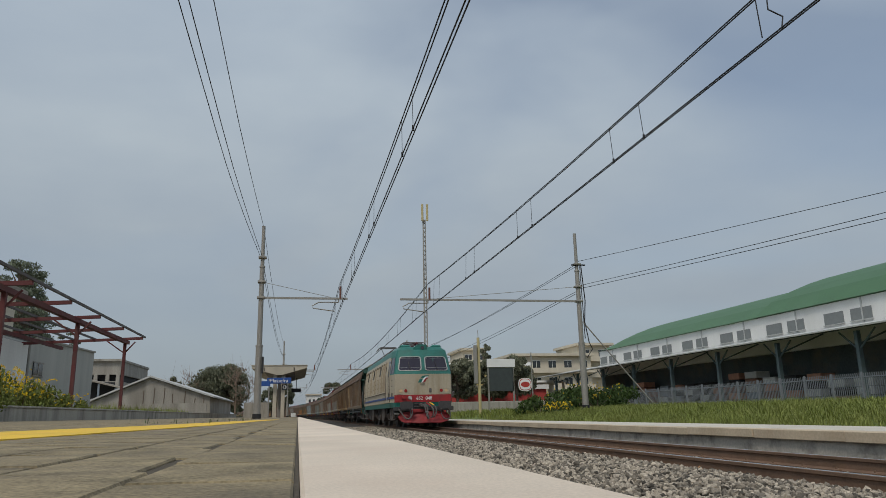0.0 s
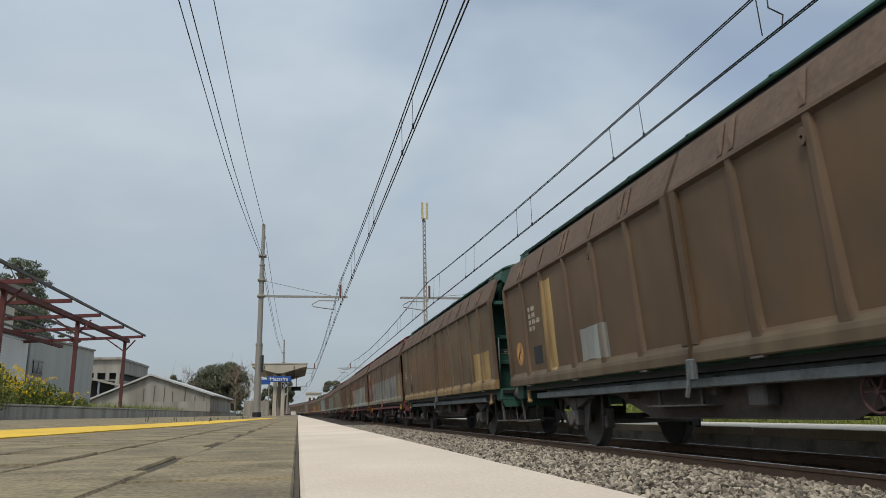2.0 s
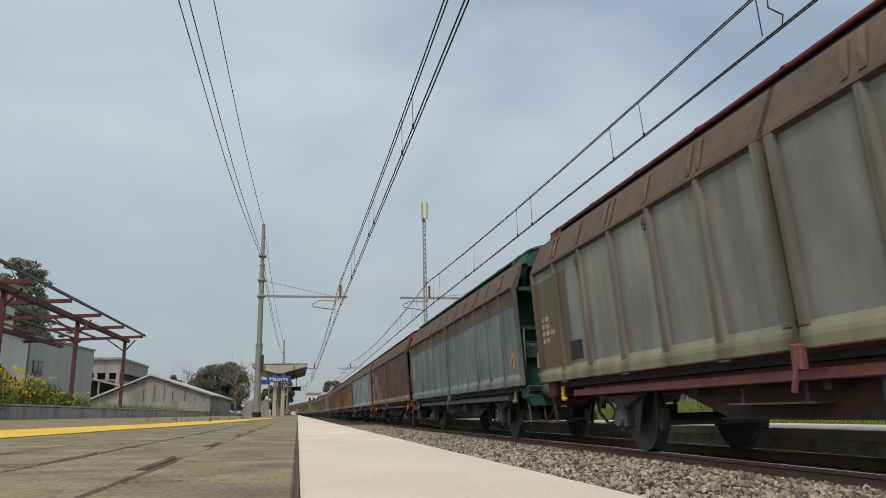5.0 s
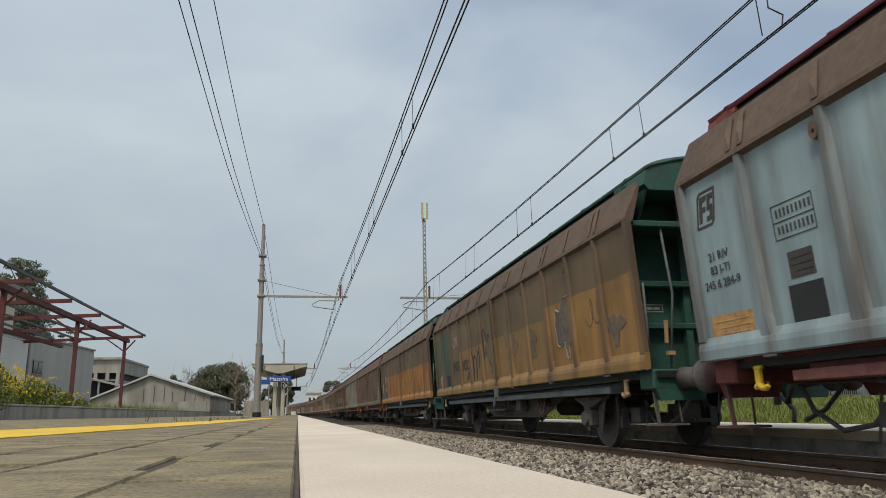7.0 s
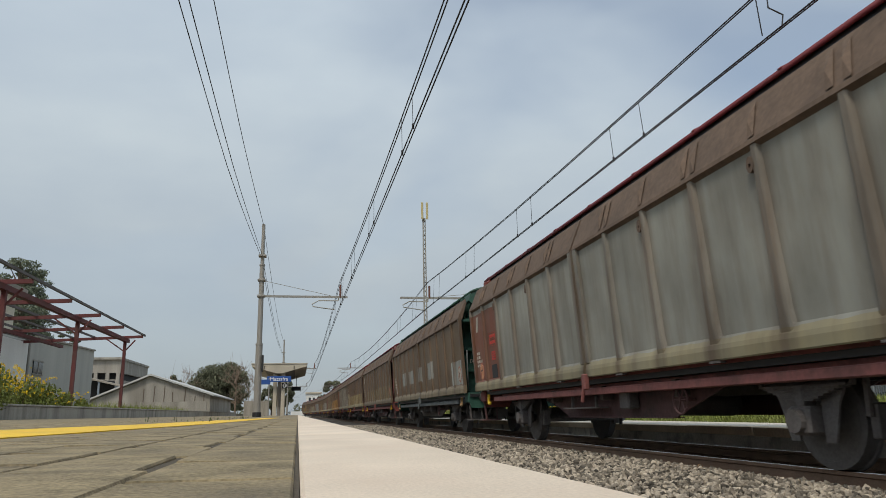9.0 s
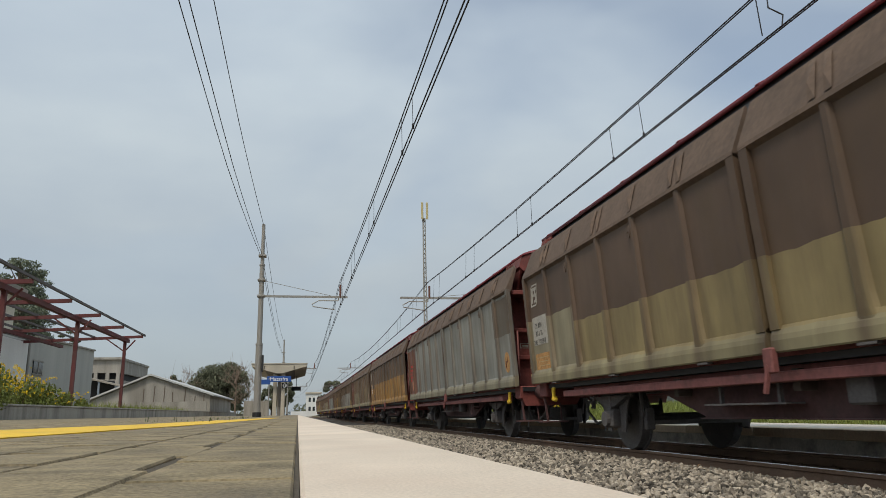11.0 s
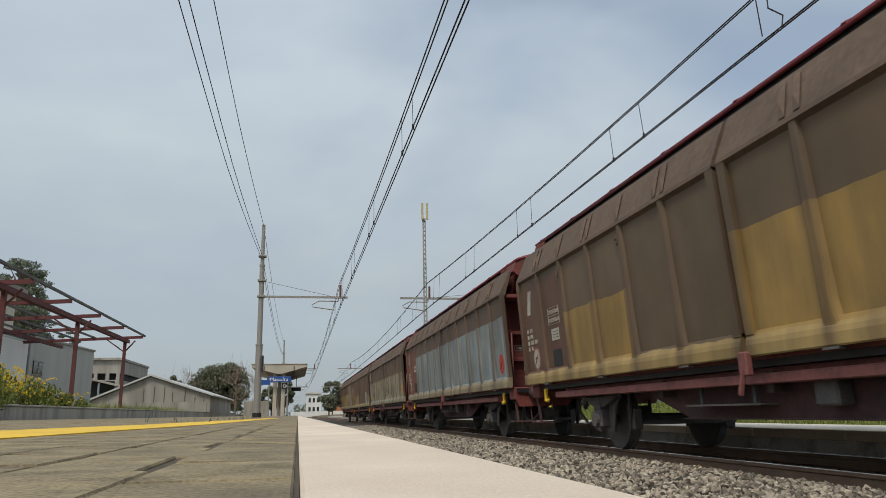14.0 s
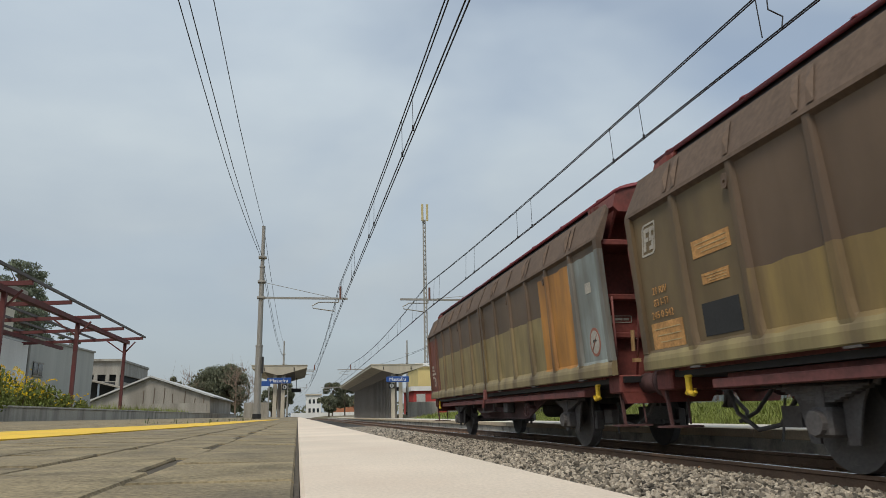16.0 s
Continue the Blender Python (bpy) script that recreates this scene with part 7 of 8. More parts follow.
def build_masts():
    group = "overhead line masts"
    for k, s in enumerate(MAST_Y):
        for side in ("left", "right"):
            xm = -1.70 if side == "left" else 13.12
            if side == "right" and k == 1:
                xm = 12.4
            foot = 0.0 if side == "left" else 0.1
            base, a = line(s, xm, foot)
            m = Mesh()
            h = 8.45
            ox, oy = base.x, base.y
            for z0, z1, r0, r1 in ((-0.6, 3.05, 0.155, 0.145), (3.05, 3.12, 0.165, 0.16), (3.12, 6.55, 0.115, 0.105), (6.55, 6.62, 0.125, 0.12), (6.62, h, 0.085, 0.075)):
                m.tube([(ox, oy, foot + z0), (ox, oy, foot + z1)], [r0, r1], 14)
            mast = thing("overhead_line_mast", "tall stepped tubular steel mast carrying a bracket arm over the track", "mast", m, STEEL, group, smooth=False)
            f = Mesh().tube([(ox, oy, foot - 0.3), (ox, oy, foot + 0.22)], 0.19, 14)
            part("foot", f, BLACK, mast, "dark painted foot")
            tr = TRACK_1 if side == "left" else TRACK_2
            tip, _ = line(s, (2.07 if side == "left" else 4.45) - (0.0 if k == 0 else 0.1), 5.18)
            arm = Mesh().bar((ox, oy, 5.19), (tip.x, tip.y, 5.19), 0.07, 0.09)
            arm.tube([(ox, oy, 5.9), (ox + (tip.x - ox) * 0.80, oy + (tip.y - oy) * 0.80, 5.25)], 0.012, 6)
            part("bracket_arm", arm, STEEL, mast)
            c, _ = line(s, (1.55 if side == "left" else 5.62), 4.66)
            q = Mesh()
            sg = -1 if side == "left" else -1
            q.tube([(c.x + 0.2, c.y, 5.19), (c.x + 0.2, c.y, 5.75)], 0.05, 8)
            part("insulator", q, INSUL, mast)
            q = Mesh()
            e = Vector((c.x - 1.05, c.y, 4.75))
            q.tube([(c.x + 0.1, c.y, 5.02), (c.x - 0.75, c.y, 5.02), e + Vector((0.0, 0, 0.10)), e + Vector((0.05, 0, 0.0)), (c.x - 0.05, c.y, 4.62)], 0.024, 8)
            q.tube([(c.x + 0.12, c.y, 5.19), (c.x + 0.12, c.y, 5.02)], 0.03, 6)
            part("registration_arm", q, STEEL, mast)
            for z in (5.19, 5.9, 7.0):
                part("clamp", Mesh().box(ox - 0.17, ox + 0.17, oy - 0.17, oy + 0.17, z - 0.05, z + 0.05, 0.02), STEEL, mast)
            if side == "right" and k == 0:
                q = Mesh().tube([(ox + 0.18, oy - 0.1, 6.9), (ox + 0.28, oy - 0.1, 5.2), (ox + 0.18, oy - 0.12, 4.2), (ox + 0.34, oy - 0.12, 3.2), (ox + 0.5, oy - 0.1, 2.9), (ox + 0.2, oy - 0.1, 2.5)], 0.025, 6)
                q.tube([(ox + 0.12, oy - 0.1, 6.9), (ox + 0.16, oy - 0.1, 3.4)], 0.02, 6)
                q.bar((ox - 0.3, oy - 0.1, 6.95), (ox + 0.4, oy - 0.1, 6.95), 0.06)
                part("cable", q, DARK, mast)
            if side == "left" and k == 0:
                q = Mesh().box(ox + 0.14, ox + 0.22, oy - 0.3, oy - 0.1, 0.9 + 1.0, 2.6, 0.01)
                part("number_plate", q, BLACK, mast, "small dark plate")
    # stay wire of the nearest right mast
    q = Mesh().tube([(13.2, 31.3, 4.2), (16.6, 31.0, 0.0)], 0.03, 6)
    thing("guy_wire", "pale tensioned stay beside the mast", "stay", q, STEEL)


def wire(name, label, pts, r, n=5):
    return thing(name, label, "wire", Mesh().tube(pts, r, n), DARK, "overhead wires")


def build_wires():
    spans = [-70.0, -20.0] + MAST_Y + [190.0, 250.0, 320.0]

    def at(s, tr, zc, rise):
        for i, (a, b) in enumerate(zip(spans, spans[1:])):
            if a <= s <= b:
                t = (s - a) / (b - a)
                near = tr == TRACK_1
                zig = (0.08 if near else 0.18) * (1 if i % 2 else -1) * (1 - 2 * t)
                if near:
                    return (line(s, tr + 0.09 + zig, zc)[0], line(s, tr + 0.09 + zig * 0.5, zc + rise + 0.55 * (2 * t - 1) ** 2)[0])
                return (line(s, tr + zig, zc)[0], line(s, tr + zig * 0.5, zc + rise + 0.55 * (2 * t - 1) ** 2)[0])

    for tr, zc in ((TRACK_1, 4.58), (TRACK_2, 4.67)):
        rows = []
        for a, b in zip(spans, spans[1:]):
            rows += [at(a + (b - a) * j / 12, tr, zc, 0.68) for j in range(12)]
        side = Vector((0.05, 0, 0.01))
        for pts, nm in (([c for c, _ in rows], "contact_wire"), ([c + side for c, _ in rows], "contact_wire"), ([q for _, q in rows], "messenger_wire"), ([q + side for _, q in rows], "messenger_wire")):
            w = wire(nm, "black overhead traction wire above the track", pts, 0.011)
            if pts[0] == rows[0][0]:
                for k in range(16):
                    for o in (0.0, 1.2):
                        s = 10.45 + 5.95 * k + o
                        c, q = at(s, tr, zc, 0.68)
                        d = part("dropper", Mesh().tube([c, q + Vector((0, 0.12, 0))], 0.006, 4), DARK, w)
                        part("clip", Mesh().tube([c - Vector((0, 0, 0.04)), c + Vector((0, 0, 0.05))], 0.02, 6), DARK, d)
    j = Mesh().tube([(5.85, 7.11, 5.35), (5.80, 7.06, 5.05), (5.92, 6.96, 4.9), (5.84, 6.91, 4.70)], 0.010, 6)
    thing("wire_jumper", "looped jumper cable between overhead wires", "wire", j, DARK)
    j = Mesh().tube([(5.75, 7.21, 5.35), (5.74, 7.16, 4.70)], 0.008, 5)
    thing("wire_jumper", "straight jumper cable between overhead wires", "wire", j, DARK)
    # feeders on the left mast heads
    for x, z, x2 in ((-2.14, 7.05, -1.80), (-1.97, 7.05, -1.72), (-1.87, 8.40, -1.70)):
        pts = [line(-25 + 56.4 * i / 19, x + (x2 - x) * max(0.0, (-25 + 56.4 * i / 19 - 18) / 13.4) ** 1.5, z - 0.12 * math.sin(math.pi * i / 19))[0] for i in range(20)]
        wire("feeder_wire", "thin dark feeder wire along the masts", pts, 0.010)
        pts = [line(31.4 + 50.6 * i / 13, x2, z - 0.8 * math.sin(math.pi * i / 13) - 0.3 * i / 13)[0] for i in range(14)]
        wire("feeder_wire", "thin dark feeder wire along the masts", pts, 0.010)
    # lines that leave the right mast for the town
    for a, b, sag in (((13.2, 31.4, 7.15), (23.0, 4.6, 6.3), 0.1), ((13.2, 31.4, 5.95), (20.0, 4.0, 5.4), 0.1), ((13.2, 31.4, 5.8), (20.0, 4.0, 5.2), 0.1),
                      ((13.1, 31.4, 7.0), (8.0, 82, 5.5), 0.8), ((13.1, 31.4, 6.9), (9.5, 60, 5.2), 0.3), ((13.1, 31.4, 5.7), (12.4, 82.0, 5.4), 0.5), ((13.1, 31.4, 5.6), (12.3, 82.0, 5.0), 0.5)):
        pts = [Vector(a).lerp(Vector(b), i / 16) - Vector((0, 0, sag * math.sin(math.pi * i / 16))) for i in range(17)]
        wire("feeder_wire", "thin dark feeder wire along the masts", pts, 0.012)


# ---- shelters, signs, small station things ----
def build_shelter(name_x, s0, n_bays, label, big):
    sh = new("platform_shelter")
    tagged(sh, label, "station shelter", "platform shelters")
    cx = name_x
    L = 5.6 * n_bays
    hw = 2.45
    # butterfly roof: high eaves, low middle
    m = Mesh().outline([(cx - hw, 4.40), (cx - 0.25, 3.78), (cx + 0.25, 3.78), (cx + hw, 4.40), (cx + hw, 4.62), (cx - hw, 4.62)], "y", s0, s0 + L)
    part("roof", m, SHELTER, sh, "cream butterfly roof with deep fascia")
    m = Mesh().outline([(cx - hw + 0.1, 4.385), (cx - 0.25, 3.765), (cx + 0.25, 3.765), (cx + hw - 0.1, 4.385), (cx + hw - 0.1, 4.39), (cx + 0.25, 3.775), (cx - 0.25, 3.775), (cx - hw + 0.1, 4.39)], "y", s0 + 0.12, s0 + L - 0.1)
    part("roof_lining", m, SHELTER_UNDER, sh, "roof underside coloured dark grey for its shade")
    m = Mesh().box(cx - hw - 0.05, cx + hw + 0.05, s0 - 0.06, s0 + L + 0.05, 4.62, 4.68)
    part("roof_edge", m, SHELTER, sh)
    zb = 0.0 if name_x < 4 else -0.29
    for i in range(int(n_bays * 4) + 1):
        y = s0 + 0.5 + i * (L - 1.0) / (n_bays * 4)
        for ox in (-0.36, 0.36) if i == 0 else (0.0,):
            m = Mesh().box(cx + ox - 0.17, cx + ox + 0.17, y - 0.14, y + 0.14, zb, 3.79, 0.02)
            # pillars behind the first pair take the shaded copy
            part("pillar", m, SHELTER if i == 0 else SHELTER_UNDER, sh)
    m = Mesh().box(cx - 0.06, cx + 0.06, s0 + 1.2, s0 + L - 0.6, zb + 0.9, 3.78)
    part("windbreak", m, SHELTER_UNDER, sh, "grey windbreak wall between pillars")
    for o in (-1.3, 1.3):
        part("drain_spout", Mesh().tube([(cx + o, s0 - 0.02, 4.45), (cx + o, s0 - 0.03, 4.15)], 0.04, 6), BLACK, sh)
    # name board
    b = new("station_sign")
    tagged(b, "blue enamel station name board with white lettering", "sign", "station name boards")
    part("board", Mesh().box(cx - 1.06, cx + 1.06, s0 - 0.22, s0 - 0.12, 3.00, 3.52, 0.02), SIGNBLUE, b)
    me = lettering("Massafra", 0.46, SIGNWHITE)
    me.transform(Matrix.Translation((cx, s0 - 0.232, 3.25)))
    part("lettering", me, None, b, "white station name")
    for o in (-0.3, 0.3):
        part("bracket", Mesh().bar((cx + o, s0 - 0.12, 3.4), (cx + o, s0 + 0.4, 3.4), 0.06), BLACK, b)
    n = new("platform_number")
    tagged(n, "small dark platform number sign hung below the name board", "sign")
    n1 = part("plate", Mesh().box(cx + (0.25 if name_x < 4 else -0.75), cx + (0.75 if name_x < 4 else -0.25), s0 + 0.24, s0 + 0.30, 2.45, 2.95, 0.02), BLACK, n)
    c0 = cx + (0.5 if name_x < 4 else -0.5)
    part("ring", Mesh().tube([(c0, s0 + 0.235, 2.7), (c0, s0 + 0.225, 2.7)], 0.19, 16), SIGNWHITE, n)
    part("digit", Mesh().box(c0 - 0.04, c0 + 0.04, s0 + 0.21, s0 + 0.223, 2.58, 2.82), BLACK, n)
    d = new("departure_display")
    tagged(d, "black hanging departure display under the shelter roof", "display")
    part("case", Mesh().box(cx + 1.0, cx + 2.0, s0 + 12.0, s0 + 12.2, 2.6, 3.0, 0.02), BLACK, d)
    part("hanger", Mesh().bar((cx + 1.5, s0 + 12.1, 3.0), (cx + 1.5, s0 + 12.1, 4.2), 0.06), BLACK, d)
    return sh


def build_station():
    build_shelter(-1.72, 66.0, 3, "concrete island-platform shelter with a cream butterfly roof", False)
    build_shelter(9.05, 66.0, 9, "long concrete platform shelter with a cream butterfly roof and many pillars", True)
    m = Mesh().box(-5.0, -2.7, 70.0, 70.25, 0.0, 1.45, 0.02)
    thing("screen_wall", "plain grey concrete screen wall behind the shelter", "wall", m, CONCRETE)
    m = Mesh().box(10.6, 13.6, 70.0, 70.25, -0.3, 1.25, 0.02)
    thing("screen_wall", "plain grey concrete screen wall behind the shelter", "wall", m, CONCRETE)
    for x in (13.9, 14.15):
        m = Mesh().box(x - 0.06, x + 0.06, 66.5, 66.62, -0.3, 4.2)
        thing("post", "slim grey post beside the shelter", "post", m, STEEL, "posts by the shelter")
    m = Mesh().tube([(-2.35, 60.0, 0.0), (-2.35, 60.0, 3.1)], 0.05, 8)
    sp = thing("sign_post", "slim grey post with a small blue sign", "sign", m, STEEL)
    part("plate", Mesh().box(-3.15, -2.25, 59.9, 59.95, 2.55, 2.95, 0.01), SIGNBLUE, sp)
    # mast with loudspeaker box on platform 2, white board, oval sign
    m = Mesh().tube([(11.55, 45, -0.3), (11.55, 45, 4.9)], 0.10, 10)
    p = thing("lamp_post", "cream tubular post with a flat cabinet halfway up", "post", m, ANTENNA)
    part("cabinet", Mesh().box(11.22, 11.42, 44.8, 45.1, 1.9, 4.4, 0.02), STEEL, p)
    part("tip", Mesh().tube([(11.55, 45, 4.9), (11.55, 45, 5.4)], 0.02, 6), STEEL, p)
    b = new("notice_board")
    tagged(b, "white board with glazed panel on two grey posts", "notice board")
    for x in (12.98, 14.78):
        part("post", Mesh().box(x - 0.05, x + 0.05, 47.95, 48.05, -0.4, 3.2), STEEL, b)
    part("white_board", Mesh().box(12.88, 14.92, 47.88, 47.96, 3.15, 3.72, 0.01), SIGNWHITE, b)
    part("panel", Mesh().box(13.0, 14.8, 47.95, 48.0, 1.5, 3.1, 0.01), DARKGREEN, b)
    o = new("oval_sign")
    tagged(o, "white rounded sign with a red band on a post", "sign")
    n = 24
    ov = lambda k, y: [(19.55 + 0.60 * k * math.copysign(abs(math.cos(a)) ** 0.6, math.cos(a)), y, 2.40 + 0.56 * k * math.copysign(abs(math.sin(a)) ** 0.7, math.sin(a))) for a in [2 * math.pi * i / n for i in range(n)]]
    part("plate", Mesh().rings([ov(1.0, 60.0), ov(1.0, 60.1)]), SIGNWHITE, o)
    part("red_ring", Mesh().rings([ov(0.90, 59.985), ov(0.90, 60.0)]), MARKRED, o)
    part("inner_plate", Mesh().rings([ov(0.80, 59.97), ov(0.80, 59.985)]), SIGNWHITE, o)
    part("emblem", Mesh().rings([[(19.55 + 0.40 * math.cos(a), y, 2.40 + 0.24 * math.sin(a)) for a in [2 * math.pi * i / n for i in range(n)]] for y in (59.955, 59.97)]), MARKRED, o)
    part("post", Mesh().box(20.18, 20.26, 60.0, 60.08, 0.0, 5.2), STEEL, o)
    # telecom mast far behind
    m = Mesh()
    for a in range(3):
        ox, oy = 0.35 * math.cos(a * 2.094), 0.35 * math.sin(a * 2.094)
        m.tube([(19.65 + ox, 110 + oy, 0), (19.65 + ox * 0.6, 110 + oy * 0.6, 31)], 0.09, 6)
    for i in range(40):
        z = i * 0.78
        k = 1 - 0.4 * z / 31
        for a in range(3):
            o1 = (19.65 + 0.35 * k * math.cos(a * 2.094), 110 + 0.35 * k * math.sin(a * 2.094), z)
            o2 = (19.65 + 0.35 * k * math.cos((a + 1) * 2.094), 110 + 0.35 * k * math.sin((a + 1) * 2.094), z + 0.78)
            m.tube([o1, o2], 0.04, 4)
    t = thing("telecom_mast", "tall slender lattice telecom mast with pale antenna panels", "mast", m, STEEL)
    for x in (19.15, 19.95):
        part("antenna_panel", Mesh().box(x, x + 0.36, 109.4, 109.6, 31.0, 33.9, 0.05), ANTENNA, t)
    part("antenna_bracket", Mesh().box(19.4, 19.9, 109.8, 110.2, 30.8, 31.3), STEEL, t)


DARKGREEN = material("dark_glazed_panel", (0.05, 0.06, 0.06), 0.3, bump=0)


# ---- left side ----
def build_left():
    # red steel canopy frame without a roof
    c = new("steel_canopy_frame")
    tagged(c, "rust-red steel canopy frame without its roof covering", "canopy frame")
    for y in (16.5, 23.7, 31.3, 39.6):
        part("post", Mesh().box(-9.07, -8.93, y - 0.07, y + 0.07, 0.2, 4.05), REDSTEEL, c)
        part("bracket", Mesh().bar((-9.0, y, 3.5), (-8.5, y, 4.1), 0.06).bar((-9.0, y, 3.5), (-9.9, y, 4.15), 0.06), REDSTEEL, c)
    part("long_beam", Mesh().box(-9.10, -8.90, 12, 40.2, 4.02, 4.20), REDSTEEL, c)
    part("long_beam", Mesh().box(-12.3, -12.15, 12, 40.2, 3.75, 3.90), REDSTEEL, c)
    for y in (15.5, 19.6, 23.5, 27.4, 31.3, 35.4, 39.7):
        part("rafter", Mesh().bar((-14.2, y, 4.02), (-8.15, y, 4.30), 0.10, 0.14), REDSTEEL, c)
    for x, z in ((-8.15, 4.40), (-9.6, 4.34), (-10.6, 4.29), (-11.6, 4.25), (-12.6, 4.20), (-13.6, 4.14)):
        part("purlin", Mesh().bar((x, 12, z), (x, 40.2, z), 0.07, 0.09), BLACKSTEEL, c)
    # plastered sheds
    h = new("shed")
    tagged(h, "low grey plastered shed with a small window", "building")
    part("wall", Mesh().outline([(20, 0.2), (53.0, 0.2), (53.0, 4.72), (41.8, 4.5), (20, 4.0)], "x", -20.0, -14.0), PLASTER, h)
    part("parapet", Mesh().bar((-14.0, 41.8, 4.53), (-14.0, 53.05, 4.75), 0.16, 0.10), STUCCO, h)
    w = part("window", Mesh().box(-13.99, -13.94, 41.6, 43.0, 2.55, 3.2), GLASS, h)
    part("window_frame", Mesh().box(-13.98, -13.92, 41.5, 43.1, 2.48, 2.55).box(-13.98, -13.92, 41.5, 43.1, 3.2, 3.27).box(-13.98, -13.92, 42.26, 42.34, 2.55, 3.2), STUCCO, w)
    part("downpipe", Mesh().tube([(-13.9, 40.6, 0.3), (-13.9, 40.6, 4.5)], 0.06, 8), STEEL, h)
    part("annexe", Mesh().box(-20, -13.9, 18, 40.4, 0.3, 4.05), WHITE, h, "pale painted annexe wall")
    part("upper_wall", Mesh().box(-20, -14.6, 18, 40, 4.05, 6.6), CREAM, h)
    part("roof_slab", Mesh().box(-20.3, -14.2, 17.6, 40.4, 6.6, 6.85), TILE, h)
    q = Mesh()
    for i in range(6):
        q.box(-14.59, -14.55, 21 + i * 3, 23 + i * 3, 4.7, 5.9)
    part("window_row", q, GLASS, h)
    b = new("house")
    tagged(b, "old two-storey house with open dark loggia and flat parapet", "building")
    part("wall", Mesh().box(-19.4, -16.2, 70, 82, 0.2, 3.6), STUCCO, b)
    part("upper_storey", Mesh().box(-19.4, -16.1, 70, 82, 4.2, 5.4), STUCCO, b)
    part("loggia", Mesh().box(-19.2, -16.3, 70.6, 82, 3.6, 4.2), DARKIN, b)
    for x in (-19.2, -18.2, -17.2, -16.3):
        part("loggia_post", Mesh().box(x - 0.15, x + 0.15, 69.95, 70.25, 0.4, 4.2), STUCCO, b)
    part("opening", Mesh().box(-19.0, -16.5, 69.9, 70.02, 1.7, 3.5), DARKIN, b)
    part("lean_to_roof", Mesh().outline([(-19.0, 3.75), (-14.4, 2.6), (-14.4, 2.72), (-19.0, 3.9)], "y", 66.5, 70.2), TILE, b)
    for x in (-18.4, -17.0, -15.6):
        part("lean_to_post", Mesh().box(x - 0.08, x + 0.08, 66.6, 66.76, 0.3, 3.7 - (x + 19) * 0.25), BLUEGREY, b)
    part("parapet", Mesh().box(-19.5, -16.0, 69.7, 82.2, 5.4, 5.6), CONCRETE, b)
    g = new("barn")
    tagged(g, "long grey barn with a low gable roof and patched wall", "building")
    part("wall", Mesh().outline([(-15.6, 0.2), (-15.6, 1.55), (-11.5, 3.32), (-6.9, 1.75), (-6.9, 0.2)], "y", 60, 78), STUCCO, g)
    part("roof", Mesh().outline([(-15.9, 1.5), (-11.5, 3.36), (-6.6, 1.69), (-6.6, 1.81), (-11.5, 3.50), (-15.9, 1.64)], "y", 59.7, 78.3), CANOPY, g)
    y = new("yard_wall")
    tagged(y, "low patched yard wall with leaning posts", "wall")
    part("wall", Mesh().box(-14.6, -8.6, 72.0, 72.2, 0.2, 1.55), STUCCO, y)
    rng = random.Random(5)
    for i in range(7):
        x = -14.4 + i * 0.92
        part("post", Mesh().tube([(x, 72.1, 0.3), (x + rng.uniform(-0.14, 0.14), 72.1, 2.4 + rng.uniform(-0.5, 0.7))], 0.05, 6), BARK, y)

    def enlarged(ob, k):
        """The same building k times as large and as far off."""
        ob.matrix_world = Matrix.Translation(EYE) @ Matrix.Scale(k, 4) @ Matrix.Translation(-Vector(EYE))
    enlarged(g, 1.27), enlarged(b, 1.50)


